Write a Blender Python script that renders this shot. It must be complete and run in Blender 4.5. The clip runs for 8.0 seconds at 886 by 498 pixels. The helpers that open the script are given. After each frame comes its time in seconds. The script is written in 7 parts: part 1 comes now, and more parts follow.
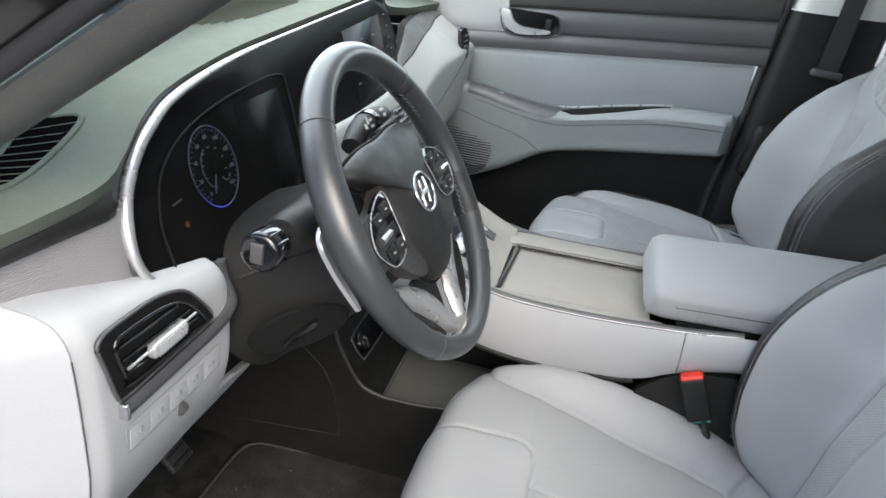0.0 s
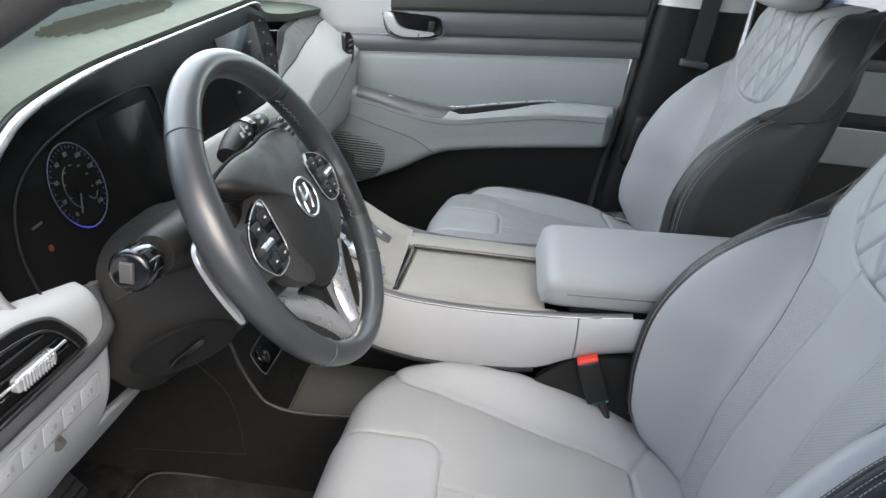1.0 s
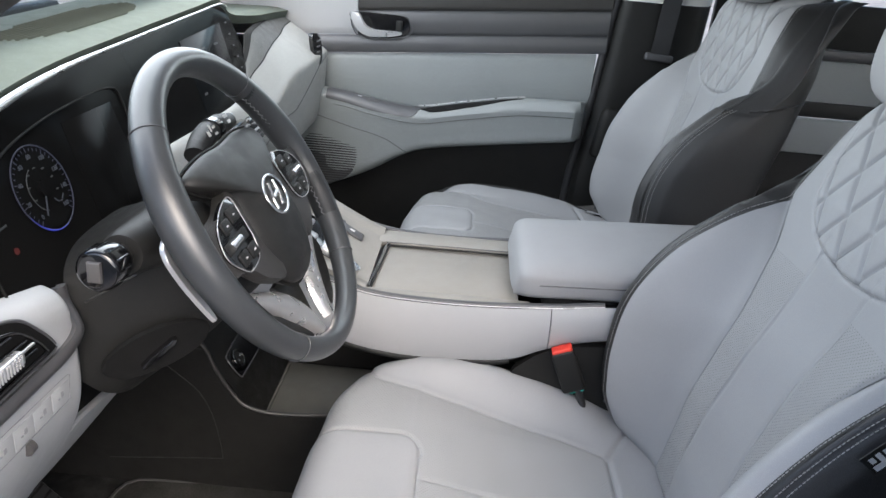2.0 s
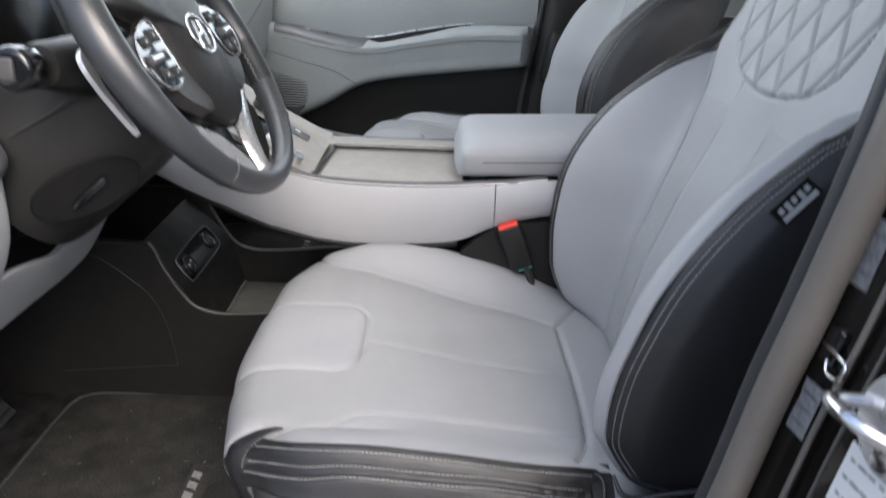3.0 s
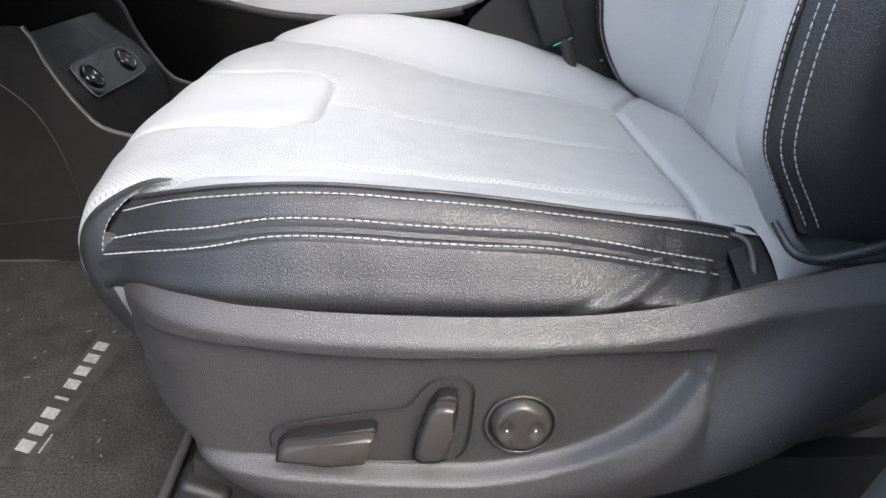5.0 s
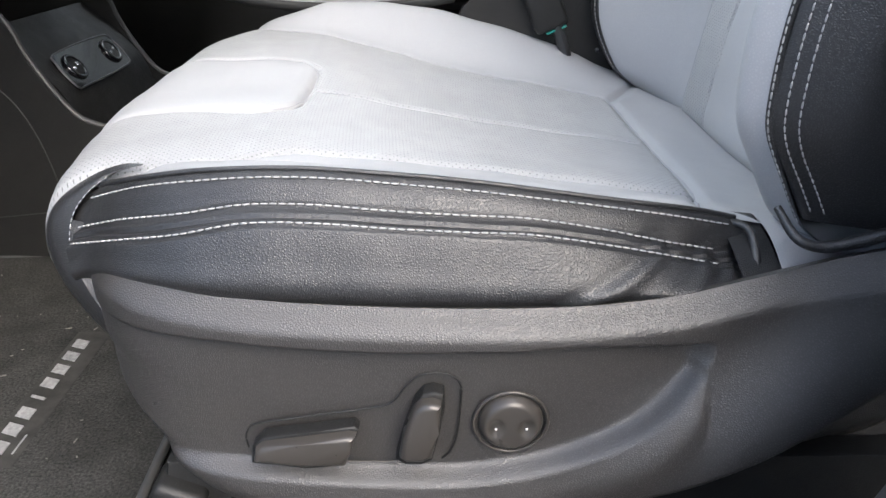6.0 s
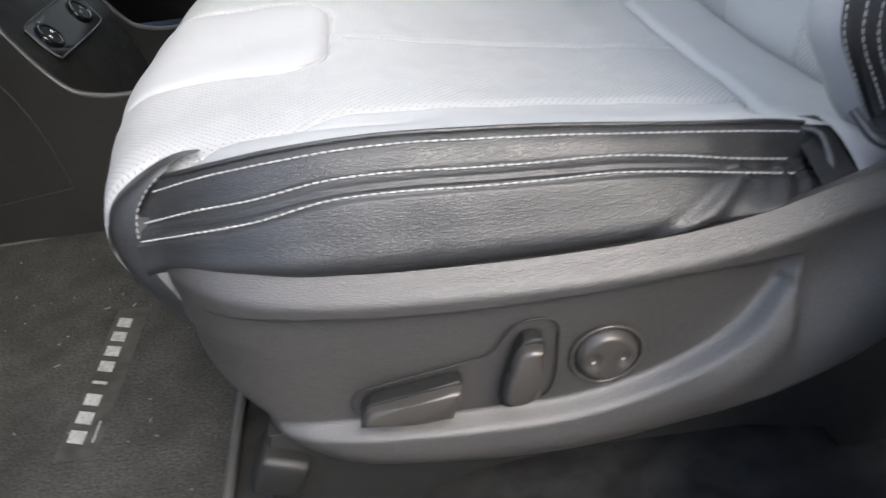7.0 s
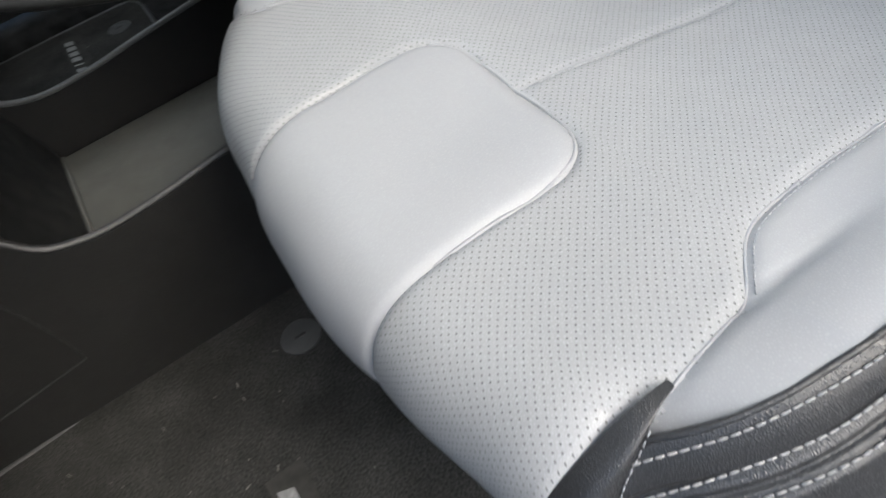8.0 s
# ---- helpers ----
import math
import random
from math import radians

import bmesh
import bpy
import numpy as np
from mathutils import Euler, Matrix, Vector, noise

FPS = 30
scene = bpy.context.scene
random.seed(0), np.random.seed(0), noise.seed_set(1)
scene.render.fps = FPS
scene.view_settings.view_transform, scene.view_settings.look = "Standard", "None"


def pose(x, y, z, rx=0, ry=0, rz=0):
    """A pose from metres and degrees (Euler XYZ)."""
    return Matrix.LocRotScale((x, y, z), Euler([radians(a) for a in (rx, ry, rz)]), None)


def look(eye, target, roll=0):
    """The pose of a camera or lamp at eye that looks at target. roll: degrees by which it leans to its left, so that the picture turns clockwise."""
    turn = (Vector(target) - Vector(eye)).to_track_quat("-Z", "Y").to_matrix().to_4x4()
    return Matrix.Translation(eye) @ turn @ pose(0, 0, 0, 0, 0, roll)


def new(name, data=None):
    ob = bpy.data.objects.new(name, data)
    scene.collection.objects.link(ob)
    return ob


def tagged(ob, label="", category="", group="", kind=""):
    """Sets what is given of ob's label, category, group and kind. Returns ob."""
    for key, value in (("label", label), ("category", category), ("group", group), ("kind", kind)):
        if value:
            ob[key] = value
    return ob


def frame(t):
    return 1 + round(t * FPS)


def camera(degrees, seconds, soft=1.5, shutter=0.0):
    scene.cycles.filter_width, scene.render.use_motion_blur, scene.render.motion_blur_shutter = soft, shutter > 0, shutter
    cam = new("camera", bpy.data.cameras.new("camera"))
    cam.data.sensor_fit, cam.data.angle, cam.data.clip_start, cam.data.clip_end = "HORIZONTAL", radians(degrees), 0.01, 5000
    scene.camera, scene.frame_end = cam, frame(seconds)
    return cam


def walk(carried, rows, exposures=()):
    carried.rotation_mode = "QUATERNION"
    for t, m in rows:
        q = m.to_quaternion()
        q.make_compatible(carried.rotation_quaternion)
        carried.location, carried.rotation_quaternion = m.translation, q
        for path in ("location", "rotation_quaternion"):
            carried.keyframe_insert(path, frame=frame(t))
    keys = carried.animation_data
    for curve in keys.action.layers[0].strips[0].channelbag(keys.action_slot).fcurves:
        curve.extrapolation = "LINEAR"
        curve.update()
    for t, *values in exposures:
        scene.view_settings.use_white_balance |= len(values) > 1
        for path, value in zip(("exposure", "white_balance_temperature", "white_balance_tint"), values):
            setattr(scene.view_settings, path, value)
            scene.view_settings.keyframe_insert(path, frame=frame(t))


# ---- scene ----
cam = camera(64.7, 8.0, shutter=0.25)
PATH = [
    (0, (0.224, -1.113, 1.499), (-0.129, 0.652, 0.627), 6.6),
    (0.5, (0.241, -1.113, 1.498), (0.042, 0.689, 0.654), 6.2),
    (1, (0.251, -1.109, 1.497), (0.145, 0.705, 0.662), 5.7),
    (2.5, (0.277, -1.142, 1.473), (0.251, 0.686, 0.663), 4.3),
    (2.7, (0.291, -1.177, 1.435), (0.278, 0.654, 0.63), 3.9),
    (3, (0.324, -1.204, 1.319), (0.348, 0.622, 0.504), 2.8),
    (3.2, (0.334, -1.206, 1.222), (0.384, 0.613, 0.391), 3.5),
    (3.5, (0.328, -1.168, 1.094), (0.355, 0.634, 0.227), 3.0),
    (4, (0.319, -1.092, 1.015), (0.329, 0.701, 0.13), 2.1),
    (5.5, (0.333, -0.97, 0.952), (0.365, 0.825, 0.069), 0.3),
    (6, (0.335, -0.97, 0.948), (0.369, 0.824, 0.066), 0.6),
    (6.5, (0.336, -0.973, 0.949), (0.382, 0.823, 0.07), 0.7),
    (7, (0.277, -0.951, 0.972), (0.36, 0.707, -0.144), -6.4),
    (7.2, (0.219, -0.903, 0.995), (0.312, 0.666, -0.242), -12.1),
    (7.5, (0.13, -0.807, 1.038), (0.277, 0.637, -0.337), -19.0),
    (7.7, (0.078, -0.74, 1.068), (0.3, 0.612, -0.389), -21.8),
    (7.9, (0.057, -0.689, 1.073), (0.404, 0.605, -0.412), -20.6),
    (8, (0.06, -0.668, 1.065), (0.477, 0.6, -0.424), -19.3),
]
walk(cam, [(t, look(eye, target, roll)) for t, eye, target, roll in PATH], ((0.0, 1.52, 6500, 7), (3.0, 1.46, 6500, 11), (3.5, 1.88, 6450, 9), (4.0, 2.30, 6420, 9), (5.3, 2.14, 6400, 9), (7.4, 2.04, 6400, 7), (8.0, 1.72, 6400, 6)))

# ---- world and light ----
world = bpy.data.worlds.new("sky")
scene.world = world
world.use_nodes = True
wn, wl = world.node_tree.nodes, world.node_tree.links
sky = wn.new("ShaderNodeTexSky")
sky.sky_type, sky.sun_disc = "NISHITA", False
sky.sun_elevation, sky.sun_rotation = radians(43), radians(156)
sky.air_density, sky.dust_density, sky.ozone_density = 1.0, 3.0, 1.0
wl.new(sky.outputs[0], wn["Background"].inputs[0])
wn["Background"].inputs[1].default_value = 0.15

sun_data = bpy.data.lights.new("sun", "SUN")
sun_data.energy, sun_data.angle, sun_data.color = 0.70, radians(42), (1.0, 0.97, 0.93)
sun = new("sun", sun_data)
sun.matrix_world = look((1.35, -3.1, 3.75), (0.0, 0.0, 0.6))
tagged(sun, kind="structure")
# added fill lamps at the windscreen and passenger window, on top of the sky
for eye_, aim, w_, h_, watts in (((-0.16, 0.0, 1.56), (0.7, 0.0, 1.00), 1.2, 0.45, 2.8), ((0.20, 0.70, 1.53), (0.25, 0.0, 0.9), 0.75, 0.26, 0.8)):
    lamp = bpy.data.lights.new("cabin_fill", "AREA")
    lamp.shape, lamp.size, lamp.size_y, lamp.energy, lamp.color = "RECTANGLE", w_, h_, watts, (0.94, 0.98, 1.0)
    light_ob = new("cabin_fill", lamp)
    light_ob.matrix_world = look(eye_, aim)
    tagged(light_ob, kind="structure")


# ---- materials ----
def material(name, base, rough=0.5, metal=0.0, grain=0.0, cell=0.0012, kind="voronoi", mottle=0.06, mottle_size=0.12,
             rough_var=0.08, spec=0.5, coat=0.0, speckle=0.0):
    """A surface with broad colour variation, fine relief of the given cell size and uneven gloss."""
    m = bpy.data.materials.new(name)
    m.use_nodes = True
    n, l = m.node_tree.nodes, m.node_tree.links
    b = n["Principled BSDF"]
    b.inputs["Metallic"].default_value, b.inputs["Roughness"].default_value = metal, rough
    b.inputs["Specular IOR Level"].default_value = spec
    if coat:
        b.inputs["Coat Weight"].default_value, b.inputs["Coat Roughness"].default_value = coat, 0.04
    tex = n.new("ShaderNodeTexCoord")
    big = n.new("ShaderNodeTexNoise")
    big.inputs["Scale"].default_value, big.inputs["Detail"].default_value = 1 / mottle_size, 5
    l.new(tex.outputs["Object"], big.inputs["Vector"])
    ramp = n.new("ShaderNodeMapRange")
    ramp.inputs["From Min"].default_value, ramp.inputs["From Max"].default_value = 0.3, 0.7
    ramp.inputs["To Min"].default_value, ramp.inputs["To Max"].default_value = 1 - mottle, 1 + mottle
    l.new(big.outputs["Fac"], ramp.inputs["Value"])
    mul = n.new("ShaderNodeVectorMath")
    mul.operation = "SCALE"
    mul.inputs[0].default_value = base
    l.new(ramp.outputs[0], mul.inputs["Scale"])
    l.new(mul.outputs[0], b.inputs["Base Color"])
    if speckle:
        fibre = n.new("ShaderNodeTexNoise")
        fibre.inputs["Scale"].default_value, fibre.inputs["Detail"].default_value = 420, 4
        fibre.inputs["Roughness"].default_value = 0.7
        l.new(tex.outputs["Object"], fibre.inputs["Vector"])
        light_dark = n.new("ShaderNodeMapRange")
        light_dark.inputs["From Min"].default_value, light_dark.inputs["From Max"].default_value = 0.35, 0.65
        light_dark.inputs["To Min"].default_value, light_dark.inputs["To Max"].default_value = 1 - speckle, 1 + speckle
        l.new(fibre.outputs["Fac"], light_dark.inputs["Value"])
        tuft = n.new("ShaderNodeVectorMath")
        tuft.operation = "SCALE"
        l.new(mul.outputs[0], tuft.inputs[0])
        l.new(light_dark.outputs[0], tuft.inputs["Scale"])
        l.new(tuft.outputs[0], b.inputs["Base Color"])
    if rough_var:
        rr = n.new("ShaderNodeMapRange")
        rr.inputs["From Min"].default_value, rr.inputs["From Max"].default_value = 0.3, 0.7
        rr.inputs["To Min"].default_value = max(0.02, rough - rough_var)
        rr.inputs["To Max"].default_value = min(1, rough + rough_var)
        mid = n.new("ShaderNodeTexNoise")
        mid.inputs["Scale"].default_value, mid.inputs["Detail"].default_value = 45, 6
        l.new(tex.outputs["Object"], mid.inputs["Vector"])
        l.new(mid.outputs["Fac"], rr.inputs["Value"])
        l.new(rr.outputs[0], b.inputs["Roughness"])
    if grain:
        bump = n.new("ShaderNodeBump")
        bump.inputs["Strength"].default_value = grain
        if kind == "voronoi":
            warp = n.new("ShaderNodeTexNoise")
            warp.inputs["Scale"].default_value = 0.5 / cell
            add = n.new("ShaderNodeMixRGB")
            add.blend_type, add.inputs["Fac"].default_value = "LINEAR_LIGHT", cell * 0.5
            l.new(tex.outputs["Object"], warp.inputs["Vector"])
            l.new(tex.outputs["Object"], add.inputs["Color1"])
            l.new(warp.outputs["Color"], add.inputs["Color2"])
            v = n.new("ShaderNodeTexVoronoi")
            v.feature = "DISTANCE_TO_EDGE"
            v.inputs["Scale"].default_value = 1 / cell
            l.new(add.outputs["Color"], v.inputs["Vector"])
            crease = n.new("ShaderNodeMapRange")
            crease.interpolation_type = "SMOOTHSTEP"
            crease.inputs["From Max"].default_value = 0.45
            l.new(v.outputs["Distance"], crease.inputs["Value"])
            l.new(crease.outputs[0], bump.inputs["Height"])
            # crease shade, with some dirt, put into the colour: a little deeper than the pebbles
            tone = n.new("ShaderNodeMapRange")
            tone.inputs["To Min"].default_value, tone.inputs["To Max"].default_value = 1 - 1.1 * grain, 1 + 0.3 * grain
            l.new(crease.outputs[0], tone.inputs["Value"])
            crease_shaded = n.new("ShaderNodeVectorMath")
            crease_shaded.operation = "SCALE"
            l.new(mul.outputs[0], crease_shaded.inputs[0])
            l.new(tone.outputs[0], crease_shaded.inputs["Scale"])
            l.new(crease_shaded.outputs[0], b.inputs["Base Color"])
        else:
            v = n.new("ShaderNodeTexNoise")
            v.inputs["Scale"].default_value, v.inputs["Detail"].default_value = 1 / cell, 3
            l.new(tex.outputs["Object"], v.inputs["Vector"])
            l.new(v.outputs["Fac"], bump.inputs["Height"])
        bump.inputs["Distance"].default_value = cell * 0.4
        l.new(bump.outputs[0], b.inputs["Normal"])
    return m


def perforated(name, base, pitch=0.0052):
    """Soft leather with staggered rows of small holes, laid out along the sheet by its UV map (in metres)."""
    m = material(name, base, 0.5, grain=0.12, cell=0.0016, mottle=0.03)
    n, l = m.node_tree.nodes, m.node_tree.links
    b = n["Principled BSDF"]
    uv = n.new("ShaderNodeUVMap")
    sep = n.new("ShaderNodeSeparateXYZ")
    l.new(uv.outputs[0], sep.inputs[0])

    def math_node(op, a, c=None):
        x = n.new("ShaderNodeMath")
        x.operation = op
        for i, value in enumerate((a, c)):
            if value is None:
                continue
            if isinstance(value, (int, float)):
                x.inputs[i].default_value = value
            else:
                l.new(value, x.inputs[i])
        return x.outputs[0]

    def lattice(shift):
        fx = math_node("SUBTRACT", math_node("FRACT", math_node("ADD", math_node("DIVIDE", sep.outputs[0], pitch), shift)), 0.5)
        fy = math_node("SUBTRACT", math_node("FRACT", math_node("ADD", math_node("DIVIDE", sep.outputs[1], pitch), shift)), 0.5)
        return math_node("SQRT", math_node("ADD", math_node("MULTIPLY", fx, fx), math_node("MULTIPLY", fy, fy)))

    near = math_node("MINIMUM", lattice(0.0), lattice(0.5))
    hole = n.new("ShaderNodeMapRange")
    hole.inputs["From Min"].default_value, hole.inputs["From Max"].default_value = 0.085, 0.125
    hole.inputs["To Min"].default_value, hole.inputs["To Max"].default_value = 0.38, 1.0
    l.new(near, hole.inputs["Value"])
    old = b.inputs["Base Color"].links[0].from_socket
    mul = n.new("ShaderNodeVectorMath")
    mul.operation = "SCALE"
    l.new(old, mul.inputs[0])
    l.new(hole.outputs[0], mul.inputs["Scale"])
    l.new(mul.outputs[0], b.inputs["Base Color"])
    bump = n.new("ShaderNodeBump")
    bump.inputs["Strength"].default_value, bump.inputs["Distance"].default_value = 0.5, 0.0006
    l.new(hole.outputs[0], bump.inputs["Height"])
    l.new(b.inputs["Normal"].links[0].from_socket, bump.inputs["Normal"])
    l.new(bump.outputs[0], b.inputs["Normal"])
    return m


def glowing(name, colour, strength):
    m = bpy.data.materials.new(name)
    m.use_nodes = True
    b = m.node_tree.nodes["Principled BSDF"]
    b.inputs["Base Color"].default_value = (0.01, 0.01, 0.01, 1)
    b.inputs["Emission Color"].default_value, b.inputs["Emission Strength"].default_value = (*colour, 1), strength
    return m


LEATHER = material("light_grey_leather", (0.325, 0.33, 0.34), 0.54, grain=0.07, cell=0.0015, mottle=0.03, rough_var=0.03)
PERFORATED = perforated("perforated_light_grey_leather", (0.325, 0.33, 0.335))
BLACK_LEATHER = material("black_leather", (0.024, 0.0243, 0.0255), 0.39, grain=0.36, cell=0.00135, mottle=0.08, spec=0.65, rough_var=0.02)
WHEEL_LEATHER = material("dark_slate_leather", (0.045, 0.048, 0.052), 0.32, grain=0.15, cell=0.0012, mottle=0.04, spec=0.8, rough_var=0.02)
GRAINED = material("grained_black_plastic", (0.045, 0.042, 0.040), 0.43, grain=0.34, cell=0.0014, mottle=0.07, spec=0.75, rough_var=0.02)
COVER = material("satin_black_cover", (0.020, 0.0195, 0.0185), 0.42, grain=0.35, cell=0.0011, mottle=0.1)
BLACK = material("matte_black_plastic", (0.016, 0.016, 0.0155), 0.5, grain=0.3, cell=0.0012, mottle=0.15, spec=0.35)
GLOSS = material("gloss_black_plastic", (0.006, 0.006, 0.007), 0.12, coat=0.6, mottle=0.1, rough_var=0.03)
SWITCH = material("satin_switch_plastic", (0.055, 0.050, 0.045), 0.33, metal=0.25, mottle=0.1)
LIGHT = material("light_grey_soft_plastic", (0.39, 0.395, 0.405), 0.5, grain=0.07, cell=0.0011, mottle=0.03)
PALE = material("pale_grey_soft_plastic", (0.41, 0.42, 0.43), 0.5, grain=0.07, cell=0.0011, mottle=0.03)
DASH_PAD = material("grey_dash_pad", (0.105, 0.107, 0.102), 0.5, grain=0.25, cell=0.0012, mottle=0.03)
DASH_FACE = material("grey_green_dash_face", (0.42, 0.43, 0.415), 0.5, grain=0.25, cell=0.0012, mottle=0.03)
# the green cast of light through the windscreen is put into this colour
DASH_TOP = material("grey_green_dash_skin", (0.110, 0.128, 0.104), 0.75, spec=0.25, grain=0.2, cell=0.0013, mottle=0.04)
DOOR_SKIN = material("blue_grey_door_skin", (0.36, 0.385, 0.385), 0.5, grain=0.3, cell=0.0013, mottle=0.03)
STRIP = material("dark_grey_satin_strip", (0.10, 0.10, 0.105), 0.4, metal=0.3, grain=0.1, cell=0.0006, kind="noise")
TAUPE = material("taupe_soft_touch", (0.30, 0.28, 0.25), 0.45, grain=0.12, cell=0.001, mottle=0.04)
CARPET = material("charcoal_carpet", (0.018, 0.018, 0.018), 0.95, grain=0.9, cell=0.0012, kind="noise", mottle=0.5, mottle_size=0.03, spec=0.1)
MAT = material("charcoal_pile_mat", (0.029, 0.0285, 0.027), 0.95, grain=1.0, cell=0.0016, kind="noise", mottle=0.3, mottle_size=0.05, spec=0.1, speckle=0.55)
RUBBER = material("black_rubber", (0.03, 0.03, 0.032), 0.5, grain=0.1, cell=0.001, kind="noise", mottle=0.1)
SEAL = material("brown_grey_rubber_seal", (0.125, 0.112, 0.098), 0.5, grain=0.1, cell=0.001, kind="noise", mottle=0.12)
PAINT = material("dark_brown_car_paint", (0.007, 0.006, 0.005), 0.22, spec=0.3, coat=0.35, mottle=0.1, rough_var=0.03)
SATIN = material("satin_aluminium", (0.62, 0.62, 0.63), 0.30, metal=0.75, mottle=0.04, rough_var=0.05)
KNOB_END = material("warm_grey_plastic", (0.075, 0.072, 0.072), 0.35, mottle=0.06)
CHROME = material("satin_chrome", (0.75, 0.75, 0.76), 0.22, metal=1.0, mottle=0.04, rough_var=0.06)
SILVER = material("silver_painted_trim", (0.62, 0.62, 0.63), 0.30, metal=0.72, mottle=0.04, rough_var=0.05)
THREAD = material("pale_grey_thread", (0.32, 0.32, 0.315), 0.7, mottle=0.1)
DARK_THREAD = material("grey_seam_thread", (0.27, 0.275, 0.285), 0.8, mottle=0.1)
RED = material("red_button_plastic", (0.75, 0.05, 0.03), 0.4, mottle=0.06)
WOVEN = material("grey_woven_thread", (0.20, 0.20, 0.20), 0.9, grain=0.6, cell=0.001, kind="noise", mottle=0.3, mottle_size=0.004)
LINT = material("pale_lint", (0.11, 0.105, 0.095), 0.9, mottle=0.2)
WHITE = material("white_print", (0.62, 0.62, 0.62), 0.6, mottle=0.06)
BLUE = material("pale_blue_label", (0.10, 0.36, 0.58), 0.4, mottle=0.05)
YELLOW = material("yellow_label", (0.75, 0.62, 0.03), 0.45, mottle=0.05)
TEAL = material("teal_plastic", (0.02, 0.30, 0.25), 0.4, mottle=0.05)
HEADLINER = material("pale_grey_headliner", (0.75, 0.75, 0.73), 0.9, grain=0.3, cell=0.0015, kind="noise", mottle=0.04)
# for the unseen ground: made paler than asphalt to bounce light up
CONCRETE = material("pale_bounce_concrete", (0.29, 0.28, 0.268), 0.9, grain=0.8, cell=0.008, kind="noise", mottle=0.25, mottle_size=0.7)
CUBBY = material("olive_grey_rubber_liner", (0.115, 0.110, 0.094), 0.55, grain=0.2, cell=0.001, mottle=0.1)
SCREEN = material("dark_display_glass", (0.006, 0.007, 0.008), 0.14, spec=0.08, mottle=0.05, rough_var=0.02)
PANEL_GLASS = material("black_panel_glass", (0.006, 0.006, 0.006), 0.16, spec=0.03, mottle=0.05, rough_var=0.02)
FOOTWELL = material("soft_black_footwell_plastic", (0.0150, 0.0146, 0.0138), 0.5, grain=0.3, cell=0.0013, mottle=0.2, spec=0.35)
VOID = material("unlit_slot_black", (0.003, 0.003, 0.003), 0.9, mottle=0.1, spec=0.0)
PILLAR_TRIM = material("grey_pillar_trim", (0.13, 0.128, 0.122), 0.55, grain=0.3, cell=0.0012, mottle=0.08)
# black plastic with the shade of gaps and recesses put into its colour
GAP = material("shaded_black_plastic", (0.009, 0.009, 0.009), 0.7, grain=0.2, cell=0.001, mottle=0.2, spec=0.2)
DIM_GLOW = glowing("dim_gauge_light", (0.26, 0.30, 0.75), 0.022)
BLUE_GLOW = glowing("blue_gauge_light", (0.06, 0.08, 0.9), 0.16)
PALE_GLOW = glowing("pale_gauge_light", (0.40, 0.46, 0.62), 0.032)
RED_GLOW = glowing("red_warning_light", (1.0, 0.05, 0.03), 0.025)
ICON = glowing("dim_display_print", (0.35, 0.40, 0.45), 0.025)

glass = bpy.data.materials.new("window_glass")
glass.use_nodes = True
gn, gl = glass.node_tree.nodes, glass.node_tree.links
gn.remove(gn["Principled BSDF"])
g_clear, g_gloss, g_mix = gn.new("ShaderNodeBsdfTransparent"), gn.new("ShaderNodeBsdfGlossy"), gn.new("ShaderNodeMixShader")
g_clear.inputs[0].default_value = (0.94, 0.97, 0.95, 1)
g_gloss.inputs["Roughness"].default_value = 0.02
g_mix.inputs[0].default_value = 0.06
gl.new(g_clear.outputs[0], g_mix.inputs[1])
gl.new(g_gloss.outputs[0], g_mix.inputs[2])
gl.new(g_mix.outputs[0], gn["Material Output"].inputs[0])
GLASS = glass


# ---- mesh helpers ----
def thing(name, base, label, category, group="", kind=""):
    e = new(name)
    e.empty_display_size = 0.05
    e.location = base
    return tagged(e, label, category, group, kind)


def spot(ob):
    """Where a thing or a part has its own origin: parts keep the world's coordinates."""
    return Matrix.Translation(ob.location) if ob.type == "EMPTY" else Matrix.Identity(4)


def part(name, me, mat, parent, label=""):
    ob = new(name, me)
    ob.data.materials.append(mat)
    ob.parent = parent
    ob.matrix_parent_inverse = spot(parent).inverted()
    return tagged(ob, label)


def single(name, me, mat, label, category, group="", kind=""):
    ob = new(name, me)
    ob.data.materials.append(mat)
    return tagged(ob, label, category, group, kind)


def finish(me, sharp=None):
    me.shade_smooth()
    if sharp:
        me.set_sharp_from_angle(angle=radians(sharp))
    me.update()
    return me


def from_bm(bm, name="m", sharp=35):
    bmesh.ops.recalc_face_normals(bm, faces=bm.faces)
    me = bpy.data.meshes.new(name)
    bm.to_mesh(me)
    bm.free()
    return finish(me, sharp)


